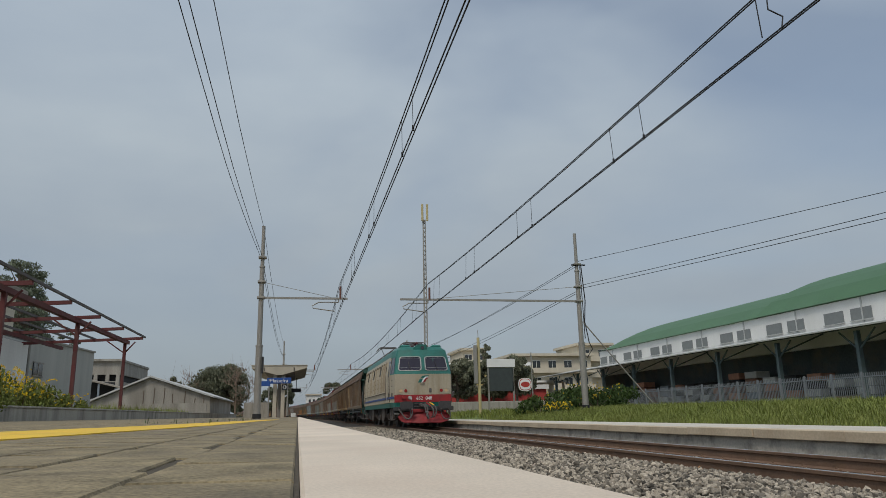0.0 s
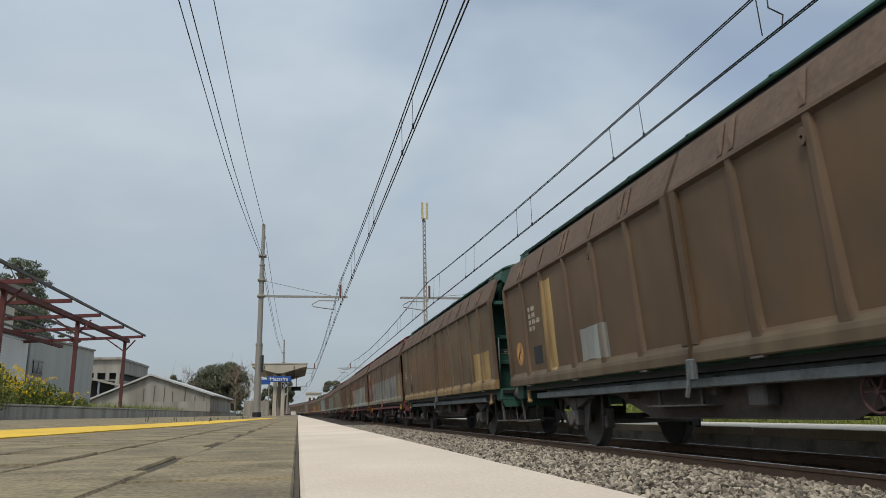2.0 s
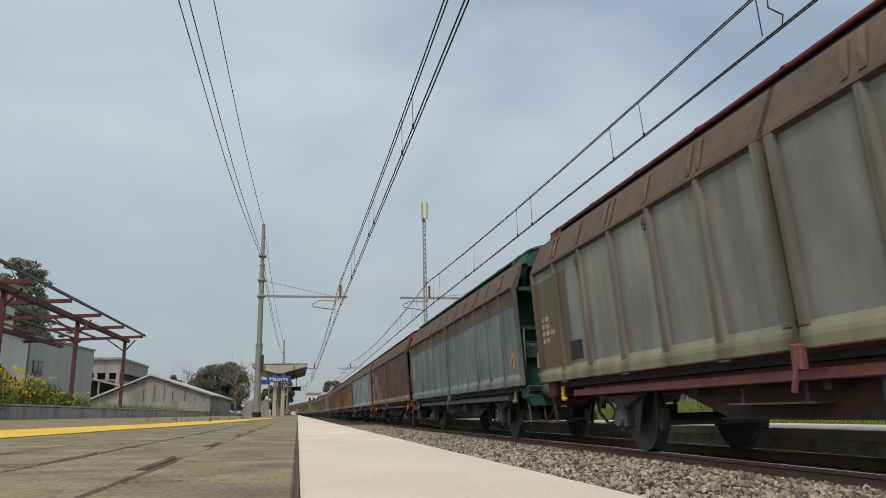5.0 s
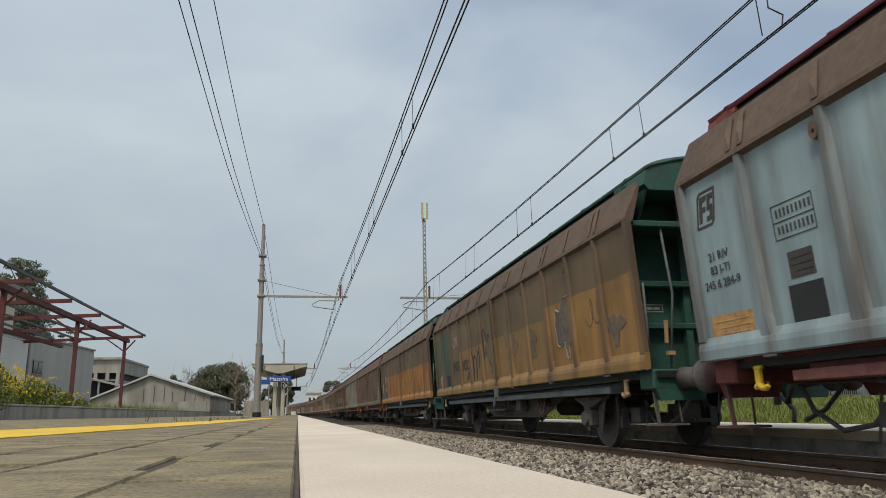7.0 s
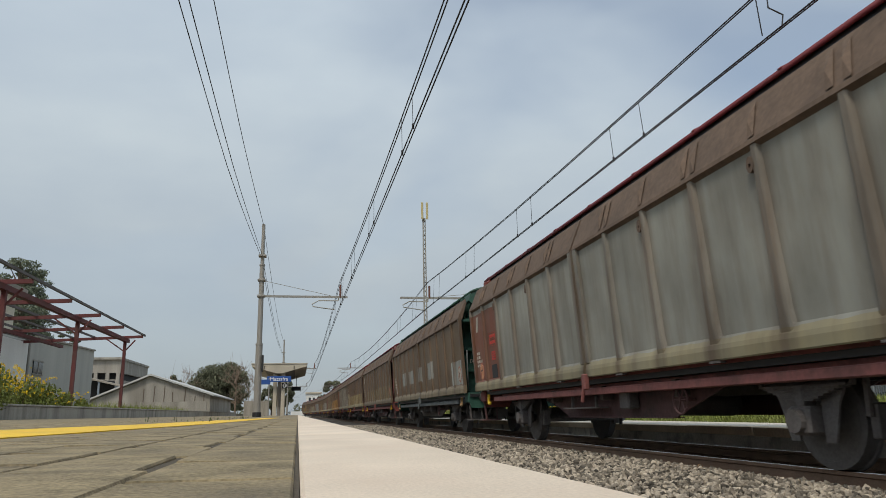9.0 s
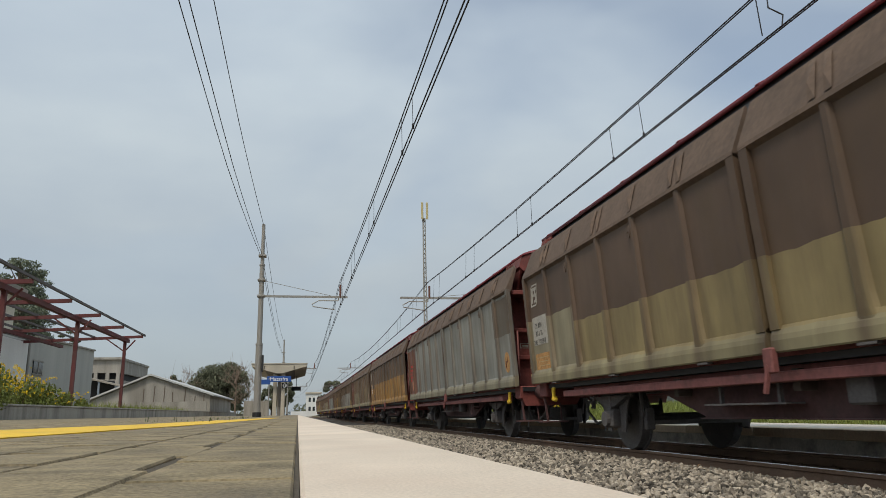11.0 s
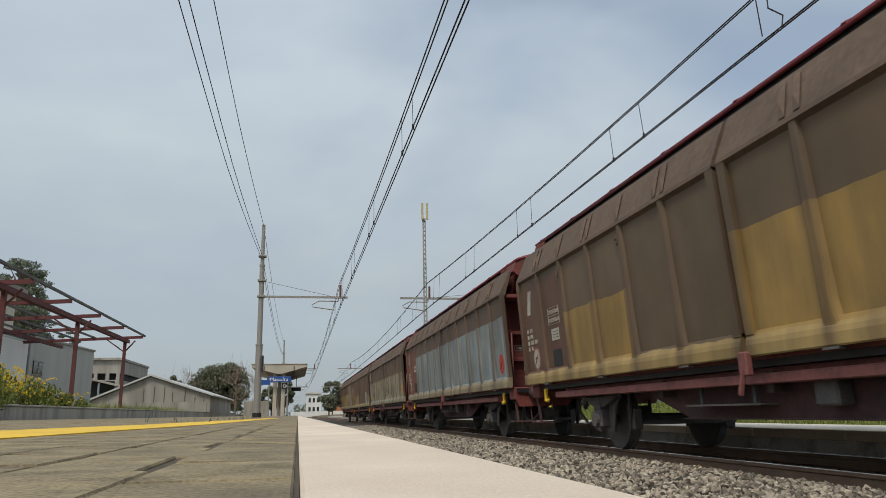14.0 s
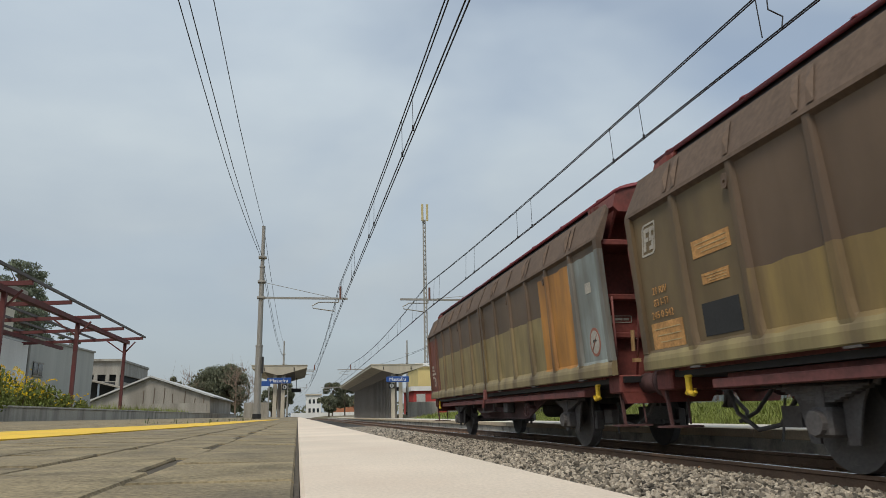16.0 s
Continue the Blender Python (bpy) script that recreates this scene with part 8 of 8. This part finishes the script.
# ---- right side ----
def build_right():
    wh = new("warehouse")
    tagged(wh, "long white warehouse with a green vaulted roof and open loading canopy", "warehouse")
    Y0, Y1, X = 8, 92, 41.0
    part("wall", Mesh().box(X, 70, Y0, Y1, 4.6, 7.95), WHITE, wh, "white rendered upper wall")
    # wall behind the canopy, its shade put into the colour
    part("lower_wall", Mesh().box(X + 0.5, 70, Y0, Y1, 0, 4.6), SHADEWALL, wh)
    n = 14
    arc = [(X - 0.3 + 29.6 * i / n, 7.95 + 4.2 * math.sin(math.pi * i / n) ** 0.8) for i in range(n + 1)]
    part("vaulted_roof", Mesh().outline(arc + [(70, 7.9), (X, 7.9)], "y", Y0 - 0.5, Y1 - 4), GREENROOF, wh, "green sheet-metal vaulted roof")
    part("hipped_end", Mesh().rings([[(x, Y1 - 4, z) for x, z in arc], [(x, Y1 - 1.5, 8.05 + (z - 8.05) * 0.72) for x, z in arc], [(x, Y1 + 0.3, 8.05) for x, z in arc]], closed=False), GREENROOF, wh)
    high = [(x, z + 0.55 * math.sin(math.pi * i / n) ** 0.5) for i, (x, z) in enumerate(arc)]
    part("raised_vault", Mesh().outline(high + [(70, 7.9), (X, 7.9)], "y", Y0 - 0.6, 57.0), GREENROOF, wh, "raised bay of the green roof")
    # windows in pairs
    y = 91.7
    while y > Y0 + 4:
        for o in (0.0, -2.8):
            w = part("window", Mesh().box(X - 0.06, X + 0.02, y + o - 2.05, y + o, 6.22, 7.12), SHUTTER, wh, "grey shuttered window")
            part("window_sill", Mesh().box(X - 0.14, X + 0.02, y + o - 2.12, y + o + 0.07, 6.16, 6.22), CANOPY, w)
        part("downpipe", Mesh().box(X - 0.08, X, y - 3.95 - 0.06, y - 3.95 + 0.06, 5.9, 7.9), CANOPY, wh)
        y -= 7.2
    # canopy on columns
    z0, z1 = 5.06, 5.95
    part("canopy", Mesh().outline([(35.6, z0 - 0.02), (X, z1), (X, z1 + 0.05), (35.6, z0 + 0.03)], "y", Y0, 101), CANOPY, wh, "corrugated canopy sheet")
    # added dark sheet: paints the canopy's underside as shaded
    part("canopy_lining", Mesh().outline([(35.75, z0 - 0.10), (X, z1 - 0.08), (X, z1 - 0.04), (35.75, z0 - 0.06)], "y", Y0 + 0.3, 100.7), SHADEWALL, wh, "canopy underside with its shade put in the colour")
    part("gutter", Mesh().box(35.45, 35.65, Y0, 101, z0 - 0.05, z0 + 0.05), CANOPY, wh)
    for i in range(11):
        y = 16 + 8.2 * i
        col = part("column", Mesh().box(36.5, 36.8, y - 0.14, y + 0.14, 0, 4.9), COLUMN, wh)
        part("brace", Mesh().bar((36.65, y, 3.6), (36.65, y + 1.6, 4.95), 0.09).bar((36.65, y, 3.6), (36.65, y - 1.6, 4.95), 0.09).bar((36.65, y, 4.0), (40.9, y, 5.6), 0.10), COLUMN, col)
    # goods under the canopy
    rng = random.Random(8)
    for i in range(26):
        y = 22 + i * 2.6
        hgt = rng.choice((1.2, 1.8, 2.6, 3.0))
        k = new("pallet_stack")
        tagged(k, "stacked crates on pallets under the warehouse canopy", "pallet stack", "stacks under the canopy")
        for j in range(int(hgt / 0.6)):
            part("crate", Mesh().box(39.4 + rng.uniform(-0.15, 0.15), 40.8, y, y + 1.7 + rng.uniform(-0.2, 0.1), 0.15 + j * 0.6, 0.70 + j * 0.6, 0.02), rng.choice((PLASTIC, BLUEGREY, DARKIN, CANOPY, PLASTIC)), k)
        part("pallet", Mesh().box(39.3, 40.8, y, y + 1.7, 0.0, 0.14), BARK, k)
    # fence
    f = new("palisade_fence")
    tagged(f, "galvanised steel bar fence along the warehouse yard", "fence", kind="")
    xf = 32.0
    for i in range(26):
        y = 14 + 2.4 * i
        part("post", Mesh().box(xf - 0.05, xf + 0.05, y - 0.05, y + 0.05, -0.2, 1.92), FENCE, f)
    bars = Mesh()
    for i in range(375):
        y = 14 + 0.16 * i
        bars.box(xf - 0.012, xf + 0.012, y - 0.020, y + 0.020, 0.12, 1.85)
    part("bars", bars, FENCE, f)["kind"] = "stuff"
    part("fence_rail", Mesh().box(xf - 0.02, xf + 0.02, 14, 74, 1.60, 1.66).box(xf - 0.02, xf + 0.02, 14, 74, 0.3, 0.36), FENCE, f)
    # houses behind
    def flats(x0, x1, y0, z1, mat, label, rows, cols):
        h = new("apartment_house")
        tagged(h, label, "building", "town houses")
        part("wall", Mesh().box(x0, x1, y0, y0 + 12, 0, z1), mat, h)
        part("roof_slab", Mesh().box(x0 - 0.5, x1 + 0.5, y0 - 0.9, y0 + 12.5, z1, z1 + 0.5), CREAM, h)
        for r in range(rows):
            zz = z1 - 2.6 - r * 3.2
            part("balcony", Mesh().box(x0 - 0.2, x1 + 0.2, y0 - 1.2, y0, zz - 0.6, zz - 0.35).box(x0 - 0.2, x1 + 0.2, y0 - 1.2, y0 - 1.1, zz - 0.35, zz + 0.35), mat, h)
            for c in range(cols):
                xx = x0 + (c + 0.5) * (x1 - x0) / cols
                w = part("window", Mesh().box(xx - 0.75, xx + 0.75, y0 - 0.05, y0 + 0.02, zz - 0.3, zz + 1.7), GLASS, h)
                part("window_frame", Mesh().box(xx - 0.82, xx + 0.82, y0 - 0.08, y0 - 0.03, zz + 1.7, zz + 1.82).box(xx - 0.03, xx + 0.03, y0 - 0.08, y0 - 0.03, zz - 0.3, zz + 1.7), WHITE, w)
    flats(31, 39, 140, 10.0, CREAM, "small cream house with a flat roof", 2, 2)
    flats(33, 38, 142, 12.6, CREAM, "narrow cream roof house", 1, 2)
    flats(40, 56, 130, 10.4, CREAM, "cream apartment house with balconies and dark windows", 2, 5)
    flats(55, 62, 134, 12.8, CREAM, "taller cream house behind the warehouse", 2, 2)
    # concrete wall, low yard house near the canopy end
    m = Mesh().box(12.7, 27, 60, 60.3, -0.4, 1.0, 0.03)
    thing("yard_wall", "weathered concrete yard wall with dark streaks", "wall", m, CONCRETE)
    k = new("porch")
    tagged(k, "small pale open porch at the end of the warehouse canopy", "porch")
    part("roof", Mesh().box(33, 39, 100, 106, 4.2, 4.5), WHITE, k)
    for x in (33.4, 36, 38.6):
        part("post", Mesh().box(x - 0.15, x + 0.15, 100.2, 100.5, 0, 4.2), CREAM, k)
    part("wall", Mesh().box(33.4, 39, 105.5, 105.8, 0, 4.2), CREAM, k)
    # buildings behind the long shelter and along the curve
    r = new("red_building")
    tagged(r, "low red rendered building with a pale door and roof edge", "building")
    part("wall", Mesh().box(15.2, 34, 95, 104, -0.3, 3.1), REDWALL, r)
    part("roof_edge", Mesh().box(14.9, 34.3, 94.7, 104.3, 3.1, 3.7), WHITE, r)
    part("door", Mesh().box(15.6, 16.8, 94.93, 95.02, 0.6, 2.7), CANOPY, r)
    h = new("house")
    tagged(h, "yellow rendered house with a flat roof behind the platform", "building")
    part("wall", Mesh().box(18, 36, 108, 118, 0, 7.2), YELLOWWALL, h)
    part("roof_slab", Mesh().box(17.6, 36.4, 107.6, 118.4, 7.2, 7.7), WHITE, h)
    h = new("house")
    tagged(h, "white two-storey house at the end of the line's straight", "building")
    part("wall", Mesh().box(2.6, 7.2, 232, 242, -0.3, 6.6), WHITE, h)
    part("roof_slab", Mesh().box(2.3, 7.5, 231.6, 242, 6.6, 7.0), CREAM, h)
    for xx in (3.3, 4.6, 5.9):
        for zz in (1.2, 4.0):
            part("window", Mesh().box(xx, xx + 0.7, 231.93, 232.02, zz, zz + 1.3), GLASS, h)
    h = new("house")
    tagged(h, "orange rendered house beside the far curve", "building")
    part("wall", Mesh().box(11.2, 18, 232, 240, -0.3, 5.4), BRICKWALL, h)
    part("roof_slab", Mesh().box(10.8, 18.4, 231.5, 240, 5.4, 6.2), CANOPY, h)
    for xx in (12.0, 13.8, 15.6):
        part("window", Mesh().box(xx, xx + 0.8, 231.93, 232.02, 2.6, 4.0), GLASS, h)
    m = Mesh().box(-2, 20, 224, 224.4, -0.5, 1.1)
    thing("yard_wall", "low pale wall at the far curve", "wall", m, WHITE)


# ---- plants ----
def blades(name, label, n, place, hgt, mat, seed, width=(0.006, 0.012), lean=0.5, seedheads=0):
    rng = np.random.RandomState(seed)
    verts, faces = [], []
    k = 0
    for _ in range(n):
        x, y, z, s = place(rng)
        h = hgt * rng.uniform(0.45, 1.15) * s
        a, b = rng.uniform(0, 6.283), rng.uniform(0.1, lean) * h
        w = rng.uniform(*width)
        dx, dy = math.cos(a), math.sin(a)
        px, py = -dy * w, dx * w
        verts += [(x - px, y - py, z), (x + px, y + py, z), (x + dx * b * 0.35 + px * 0.8, y + dy * b * 0.35 + py * 0.8, z + h * 0.55),
                  (x + dx * b * 0.35 - px * 0.8, y + dy * b * 0.35 - py * 0.8, z + h * 0.55), (x + dx * b, y + dy * b, z + h)]
        faces += [(k, k + 1, k + 2, k + 3), (k + 3, k + 2, k + 4)]
        k += 5
    return thing(name, label, "grass", stuff_mesh(name, verts, faces, mat), kind="stuff")


def bank(x):
    for (a, za), (b, zb) in zip(((9.2, -0.35), (9.4, -0.35), (11.5, -0.12), (14, 0.05), (20, 0.1), (32, -0.1)), ((9.4, -0.35), (11.5, -0.12), (14, 0.05), (20, 0.1), (32, -0.1), (60, 0))):
        if a <= x <= b:
            return za + (zb - za) * (x - a) / (b - a)
    return 0.0


def clump(rng, centre, radius, n, size, verts, faces, flat=1.0, k=4):
    """Small leaf cards spread through a lobe, thinner at its rim."""
    for _ in range(n):
        d = rng.normal(size=3)
        d /= np.linalg.norm(d)
        r = radius * rng.uniform(0.25, 1.0) ** 0.5
        p = np.array(centre) + d * r * np.array((1, 1, flat))
        q = np.array(Euler(rng.uniform(0, 6.28, 3)).to_matrix())
        s = size * rng.uniform(0.6, 1.4)
        i = len(verts)
        for a, b in ((-1, 0), (0, -0.45), (1, 0), (0, 0.45)):
            verts.append(tuple(p + q @ np.array((a * s, b * s, 0.12 * s * (a * a)))))
        faces.append((i, i + 1, i + 2, i + 3))


def tree(name, label, x, y, z, h, crown, seed, mat=None, lobes=26, leaf=0.22, per=220, spread=1.0, base=0.35, trunk=0.22, lean=0.0, flat=0.75):
    rng = np.random.RandomState(seed)
    t = new(name)
    tagged(t, label, "tree")
    m = Mesh()
    top = np.array((x + lean, y, z + h * 0.92))
    m.tube([(x, y, z - 0.2), (x + lean * 0.3, y, z + h * 0.35), (x + lean * 0.7, y, z + h * 0.65), tuple(top)], [trunk, trunk * 0.8, trunk * 0.5, 0.03], 9)
    verts, faces = [], []
    for i in range(lobes):
        a = rng.uniform(0, 6.283)
        f = rng.uniform(base, 1.0)
        r = crown * spread * math.sin(math.pi * (0.12 + 0.80 * (f - base) / (1 - base))) ** 0.7 * rng.uniform(0.35, 0.95)
        c = (x + lean * f + r * math.cos(a), y + r * math.sin(a), z + h * f)
        m.tube([(x + lean * f * 0.8, y, z + h * f * 0.78), tuple((np.array(c) + (x + lean * f, y, z + h * f * 0.85)) / 2), c], [trunk * 0.3, trunk * 0.18, 0.02], 5)
        if mat:
            clump(rng, c, crown * rng.uniform(0.16, 0.34), per, leaf, verts, faces, flat)
        else:
            for j in range(7):
                d = rng.normal(size=3) * crown * 0.3
                d[2] = abs(d[2]) + 0.2
                m.tube([c, tuple(np.array(c) + d * 0.6), tuple(np.array(c) + d + (0, 0, 0.2))], [0.02, 0.014, 0.006], 4)
    part("trunk", m, BARK if mat else TWIG, t)
    if mat:
        part("crown", stuff_mesh("crown", verts, faces, mat), None, t)["kind"] = "stuff"
    return t


def bush(name, label, x, y, z, rx, h, seed, mat, flowers=0, n=1600, leaf=0.06):
    rng = np.random.RandomState(seed)
    b = new(name)
    tagged(b, label, "bush")
    verts, faces = [], []
    for i in range(14):
        c = (x + rng.uniform(-rx, rx), y + rng.uniform(-rx, rx) * 1.2, z + h * rng.uniform(0.2, 0.75))
        clump(rng, c, h * 0.34, n // 14, leaf, verts, faces, 0.9)
    part("foliage", stuff_mesh("foliage", verts, faces, mat), None, b)["kind"] = "stuff"
    m = Mesh()
    for i in range(9):
        m.tube([(x + rng.uniform(-rx, rx) * 0.5, y, z - 0.1), (x + rng.uniform(-rx, rx) * 0.8, y + rng.uniform(-rx, rx), z + h * 0.6)], [0.025, 0.01], 5)
    part("stems", m, BARK, b)
    if flowers:
        v, f = [], []
        for i in range(flowers):
            c = np.array((x + rng.uniform(-rx, rx) * 1.05, y + rng.uniform(-rx, rx) * 1.2, z + h * rng.uniform(0.45, 1.05)))
            clump(rng, c, 0.035, 5, 0.035, v, f)
        part("blossom", stuff_mesh("blossom", v, f, FLOWER), None, b, "small yellow flowers")["kind"] = "stuff"
    return b


def build_plants():
    def near(rng):
        x = 9.45 + 6.5 * rng.beta(1.0, 1.6)
        y = rng.uniform(6.5, 36)
        lump = 0.55 + 0.75 * (noise.noise(Vector((x * 0.5, y * 0.35, 3.0))) * 0.5 + 0.5) * min(1, 0.35 + (x - 9.4) / 2.0)
        return x, y, bank(x) - 0.02, lump
    def mid(rng):
        x, y = rng.uniform(12, 31.5), rng.uniform(10, 62)
        lump = 0.55 + 0.75 * (noise.noise(Vector((x * 0.3, y * 0.25, 7.0))) * 0.5 + 0.5)
        return x, y, bank(x) - 0.02, lump
    def far(rng):
        x, y = rng.uniform(10, 22), rng.uniform(34, 62)
        return x, y, bank(x), rng.uniform(0.6, 1.0)
    blades("tall_grass", "tall fresh green spring grass on the bank", 60000, near, 0.29, GRASS, 11, (0.004, 0.009), 0.8)
    blades("meadow_grass", "rough green meadow grass before the fence", 42000, mid, 0.28, GRASS, 12, (0.009, 0.018), 0.8)
    blades("meadow_grass", "rough green meadow grass behind the platform", 6000, far, 0.4, GRASS, 13, (0.015, 0.03))
    # strip of turf beneath the blades
    m = Mesh()
    xs = [9.4, 11.5, 14, 20, 31.9]
    m.add([(x, y, bank(x) + 0.01) for y in (-20, 64) for x in xs], [(i, i + 1, i + 6, i + 5) for i in range(4)])
    thing("turf", "green turf under the tall grass", "grass", m, TURF, kind="structure")
    bush("shrub", "dense dark green weed shrub with yellow flowers", 14.3, 34.0, 0.1, 1.5, 1.25, 3, WEED, 60, 2600, 0.09)
    bush("shrub", "dense dark green weed shrub", 11.9, 33.0, -0.1, 1.1, 0.9, 4, WEED, 0, 1800, 0.08)
    bush("shrub", "rounded green shrub beside the mast", 16.0, 36.0, 0.1, 1.8, 1.25, 6, WEED, 0, 2600, 0.09)
    bush("flower_patch", "patch of bright yellow wild flowers in the grass", 11.6, 31.0, -0.1, 0.5, 0.55, 9, WEED, 90, 500, 0.06)
    # left: flowering bushes and weeds behind the wall
    bush("flowering_bush", "lush green bush covered in small yellow flowers", -9.0, 23.6, 0.35, 0.75, 1.30, 21, GRASS, 230, 3000, 0.06)
    bush("flowering_bush", "lush green bush covered in small yellow flowers", -9.3, 26.5, 0.35, 0.9, 1.15, 22, GRASS, 200, 3000, 0.06)
    bush("flowering_bush", "lush green bush covered in small yellow flowers", -9.2, 30.0, 0.35, 0.9, 0.75, 23, GRASS, 90, 2000, 0.06)
    bush("flowering_bush", "lush green bush covered in small yellow flowers", -8.9, 20.6, 0.35, 0.9, 1.2, 24, GRASS, 200, 3000, 0.06)
    def wallweeds(rng):
        return rng.uniform(-11, -8.45), rng.uniform(15, 60), 0.34, rng.uniform(0.5, 1.3)
    blades("weeds", "green weeds and grass behind the low wall", 5000, wallweeds, 0.5, GRASS, 31, (0.012, 0.025))
    def foot(rng):
        y = rng.uniform(9, 60)
        return -8.0 + abs(rng.normal()) * 0.15, y, 0.0, rng.uniform(0.3, 1.0)
    blades("wall_foot_weeds", "dry weeds along the foot of the low wall", 900, foot, 0.12, WEED, 32, (0.01, 0.02))
    def joint(rng):
        return rng.uniform(-2.2, -1.0), rng.uniform(9, 24), 0.0, rng.uniform(0.2, 1.0)
    blades("joint_weeds", "thin weeds growing from the paving joints", 160, joint, 0.12, WEED, 33, (0.003, 0.006))
    # trees
    tree("pine_tree", "dark stone pine behind the plastered shed", -19.9, 55, 0.3, 11.2, 2.3, 41, PINE, 95, 0.085, 200, 1.0, 0.42, 0.28, flat=0.45)
    tree("pine_tree", "dark stone pine behind the plastered shed", -18.6, 52, 0.3, 8.8, 1.9, 42, PINE, 65, 0.085, 190, 1.0, 0.40, 0.24, flat=0.45)
    tree("young_conifer", "slender young conifer with open tiers of branches", -23.6, 80, 0.3, 9.0, 1.3, 43, PINE, 26, 0.16, 46, 1.0, 0.55, 0.10, flat=0.22)
    tree("round_tree", "large dark round-crowned tree", -11.4, 112, 0.2, 7.3, 4.4, 44, LEAF, 110, 0.16, 230, 0.95, 0.22, 0.35)
    tree("round_tree", "large dark round-crowned tree", -13.6, 116, 0.2, 6.2, 3.4, 45, LEAF, 75, 0.16, 210, 0.95, 0.25, 0.3)
    tree("bare_tree", "bare brown leafless tree", -8.75, 106, 0.2, 6.8, 2.6, 46, None, 26, base=0.25, trunk=0.12)
    tree("bare_tree", "bare brown leafless tree", -8.85, 134, 0.2, 7.0, 2.4, 47, None, 22, base=0.25, trunk=0.10)
    tree("bare_tree", "bare brown leafless tree", -16.2, 108, 0.2, 6.2, 2.2, 48, None, 22, base=0.3, trunk=0.12)
    tree("small_tree", "small dark tree beyond the barn", -19.5, 120, 0.2, 6.6, 1.4, 49, LEAF, 14, 0.24, 160)
    for i, (x, y, h, c) in enumerate(((22.5, 96, 7.0, 3.0), (25.5, 92, 6.4, 2.8), (18.8, 84, 6.2, 2.6), (27.5, 88, 6.8, 2.6), (30.5, 96, 6.4, 2.4))):
        tree("broadleaf_tree", "dark green broadleaf tree beyond the yard wall", x, y, 0.0, h, c, 60 + i, LEAF, 30, 0.22, 240)
    tree("slim_tree", "slim upright tree before the cream houses", 29.0, 110, 0.0, 11.0, 1.6, 70, LEAF, 20, 0.22, 140)
    for i, (x, y, h, c) in enumerate(((9.6, 205, 9.0, 4.0), (13.5, 212, 8.0, 3.6), (-3.5, 190, 8.5, 3.2), (-7, 200, 7.5, 3.5), (17, 200, 6.5, 3.0), (-14, 170, 6, 3), (8.0, 190, 4.5, 2.2))):
        tree("distant_tree", "dark green tree beside the far curve", x, y, -0.3, h, c, 80 + i, LEAF, 26, 0.32, 160)
    # far woods along the skyline
    rng = np.random.RandomState(90)
    verts, faces = [], []
    for i in range(150):
        a = rng.uniform(-0.75, 0.75)
        d = rng.uniform(330, 520)
        clump(rng, (d * math.sin(a), d * math.cos(a), rng.uniform(0.5, 4.5)), rng.uniform(3, 6), 40, 0.9, verts, faces, 0.7)
    thing("distant_woods", "hazy line of dark trees on the skyline", "woods", stuff_mesh("distant_woods", verts, faces, LEAF), kind="stuff")


build_ground()
build_platform_2()
build_tracks()
build_masts()
build_wires()
build_station()
build_left()
build_right()
build_train()
build_plants()
build_platform_1()
motions()
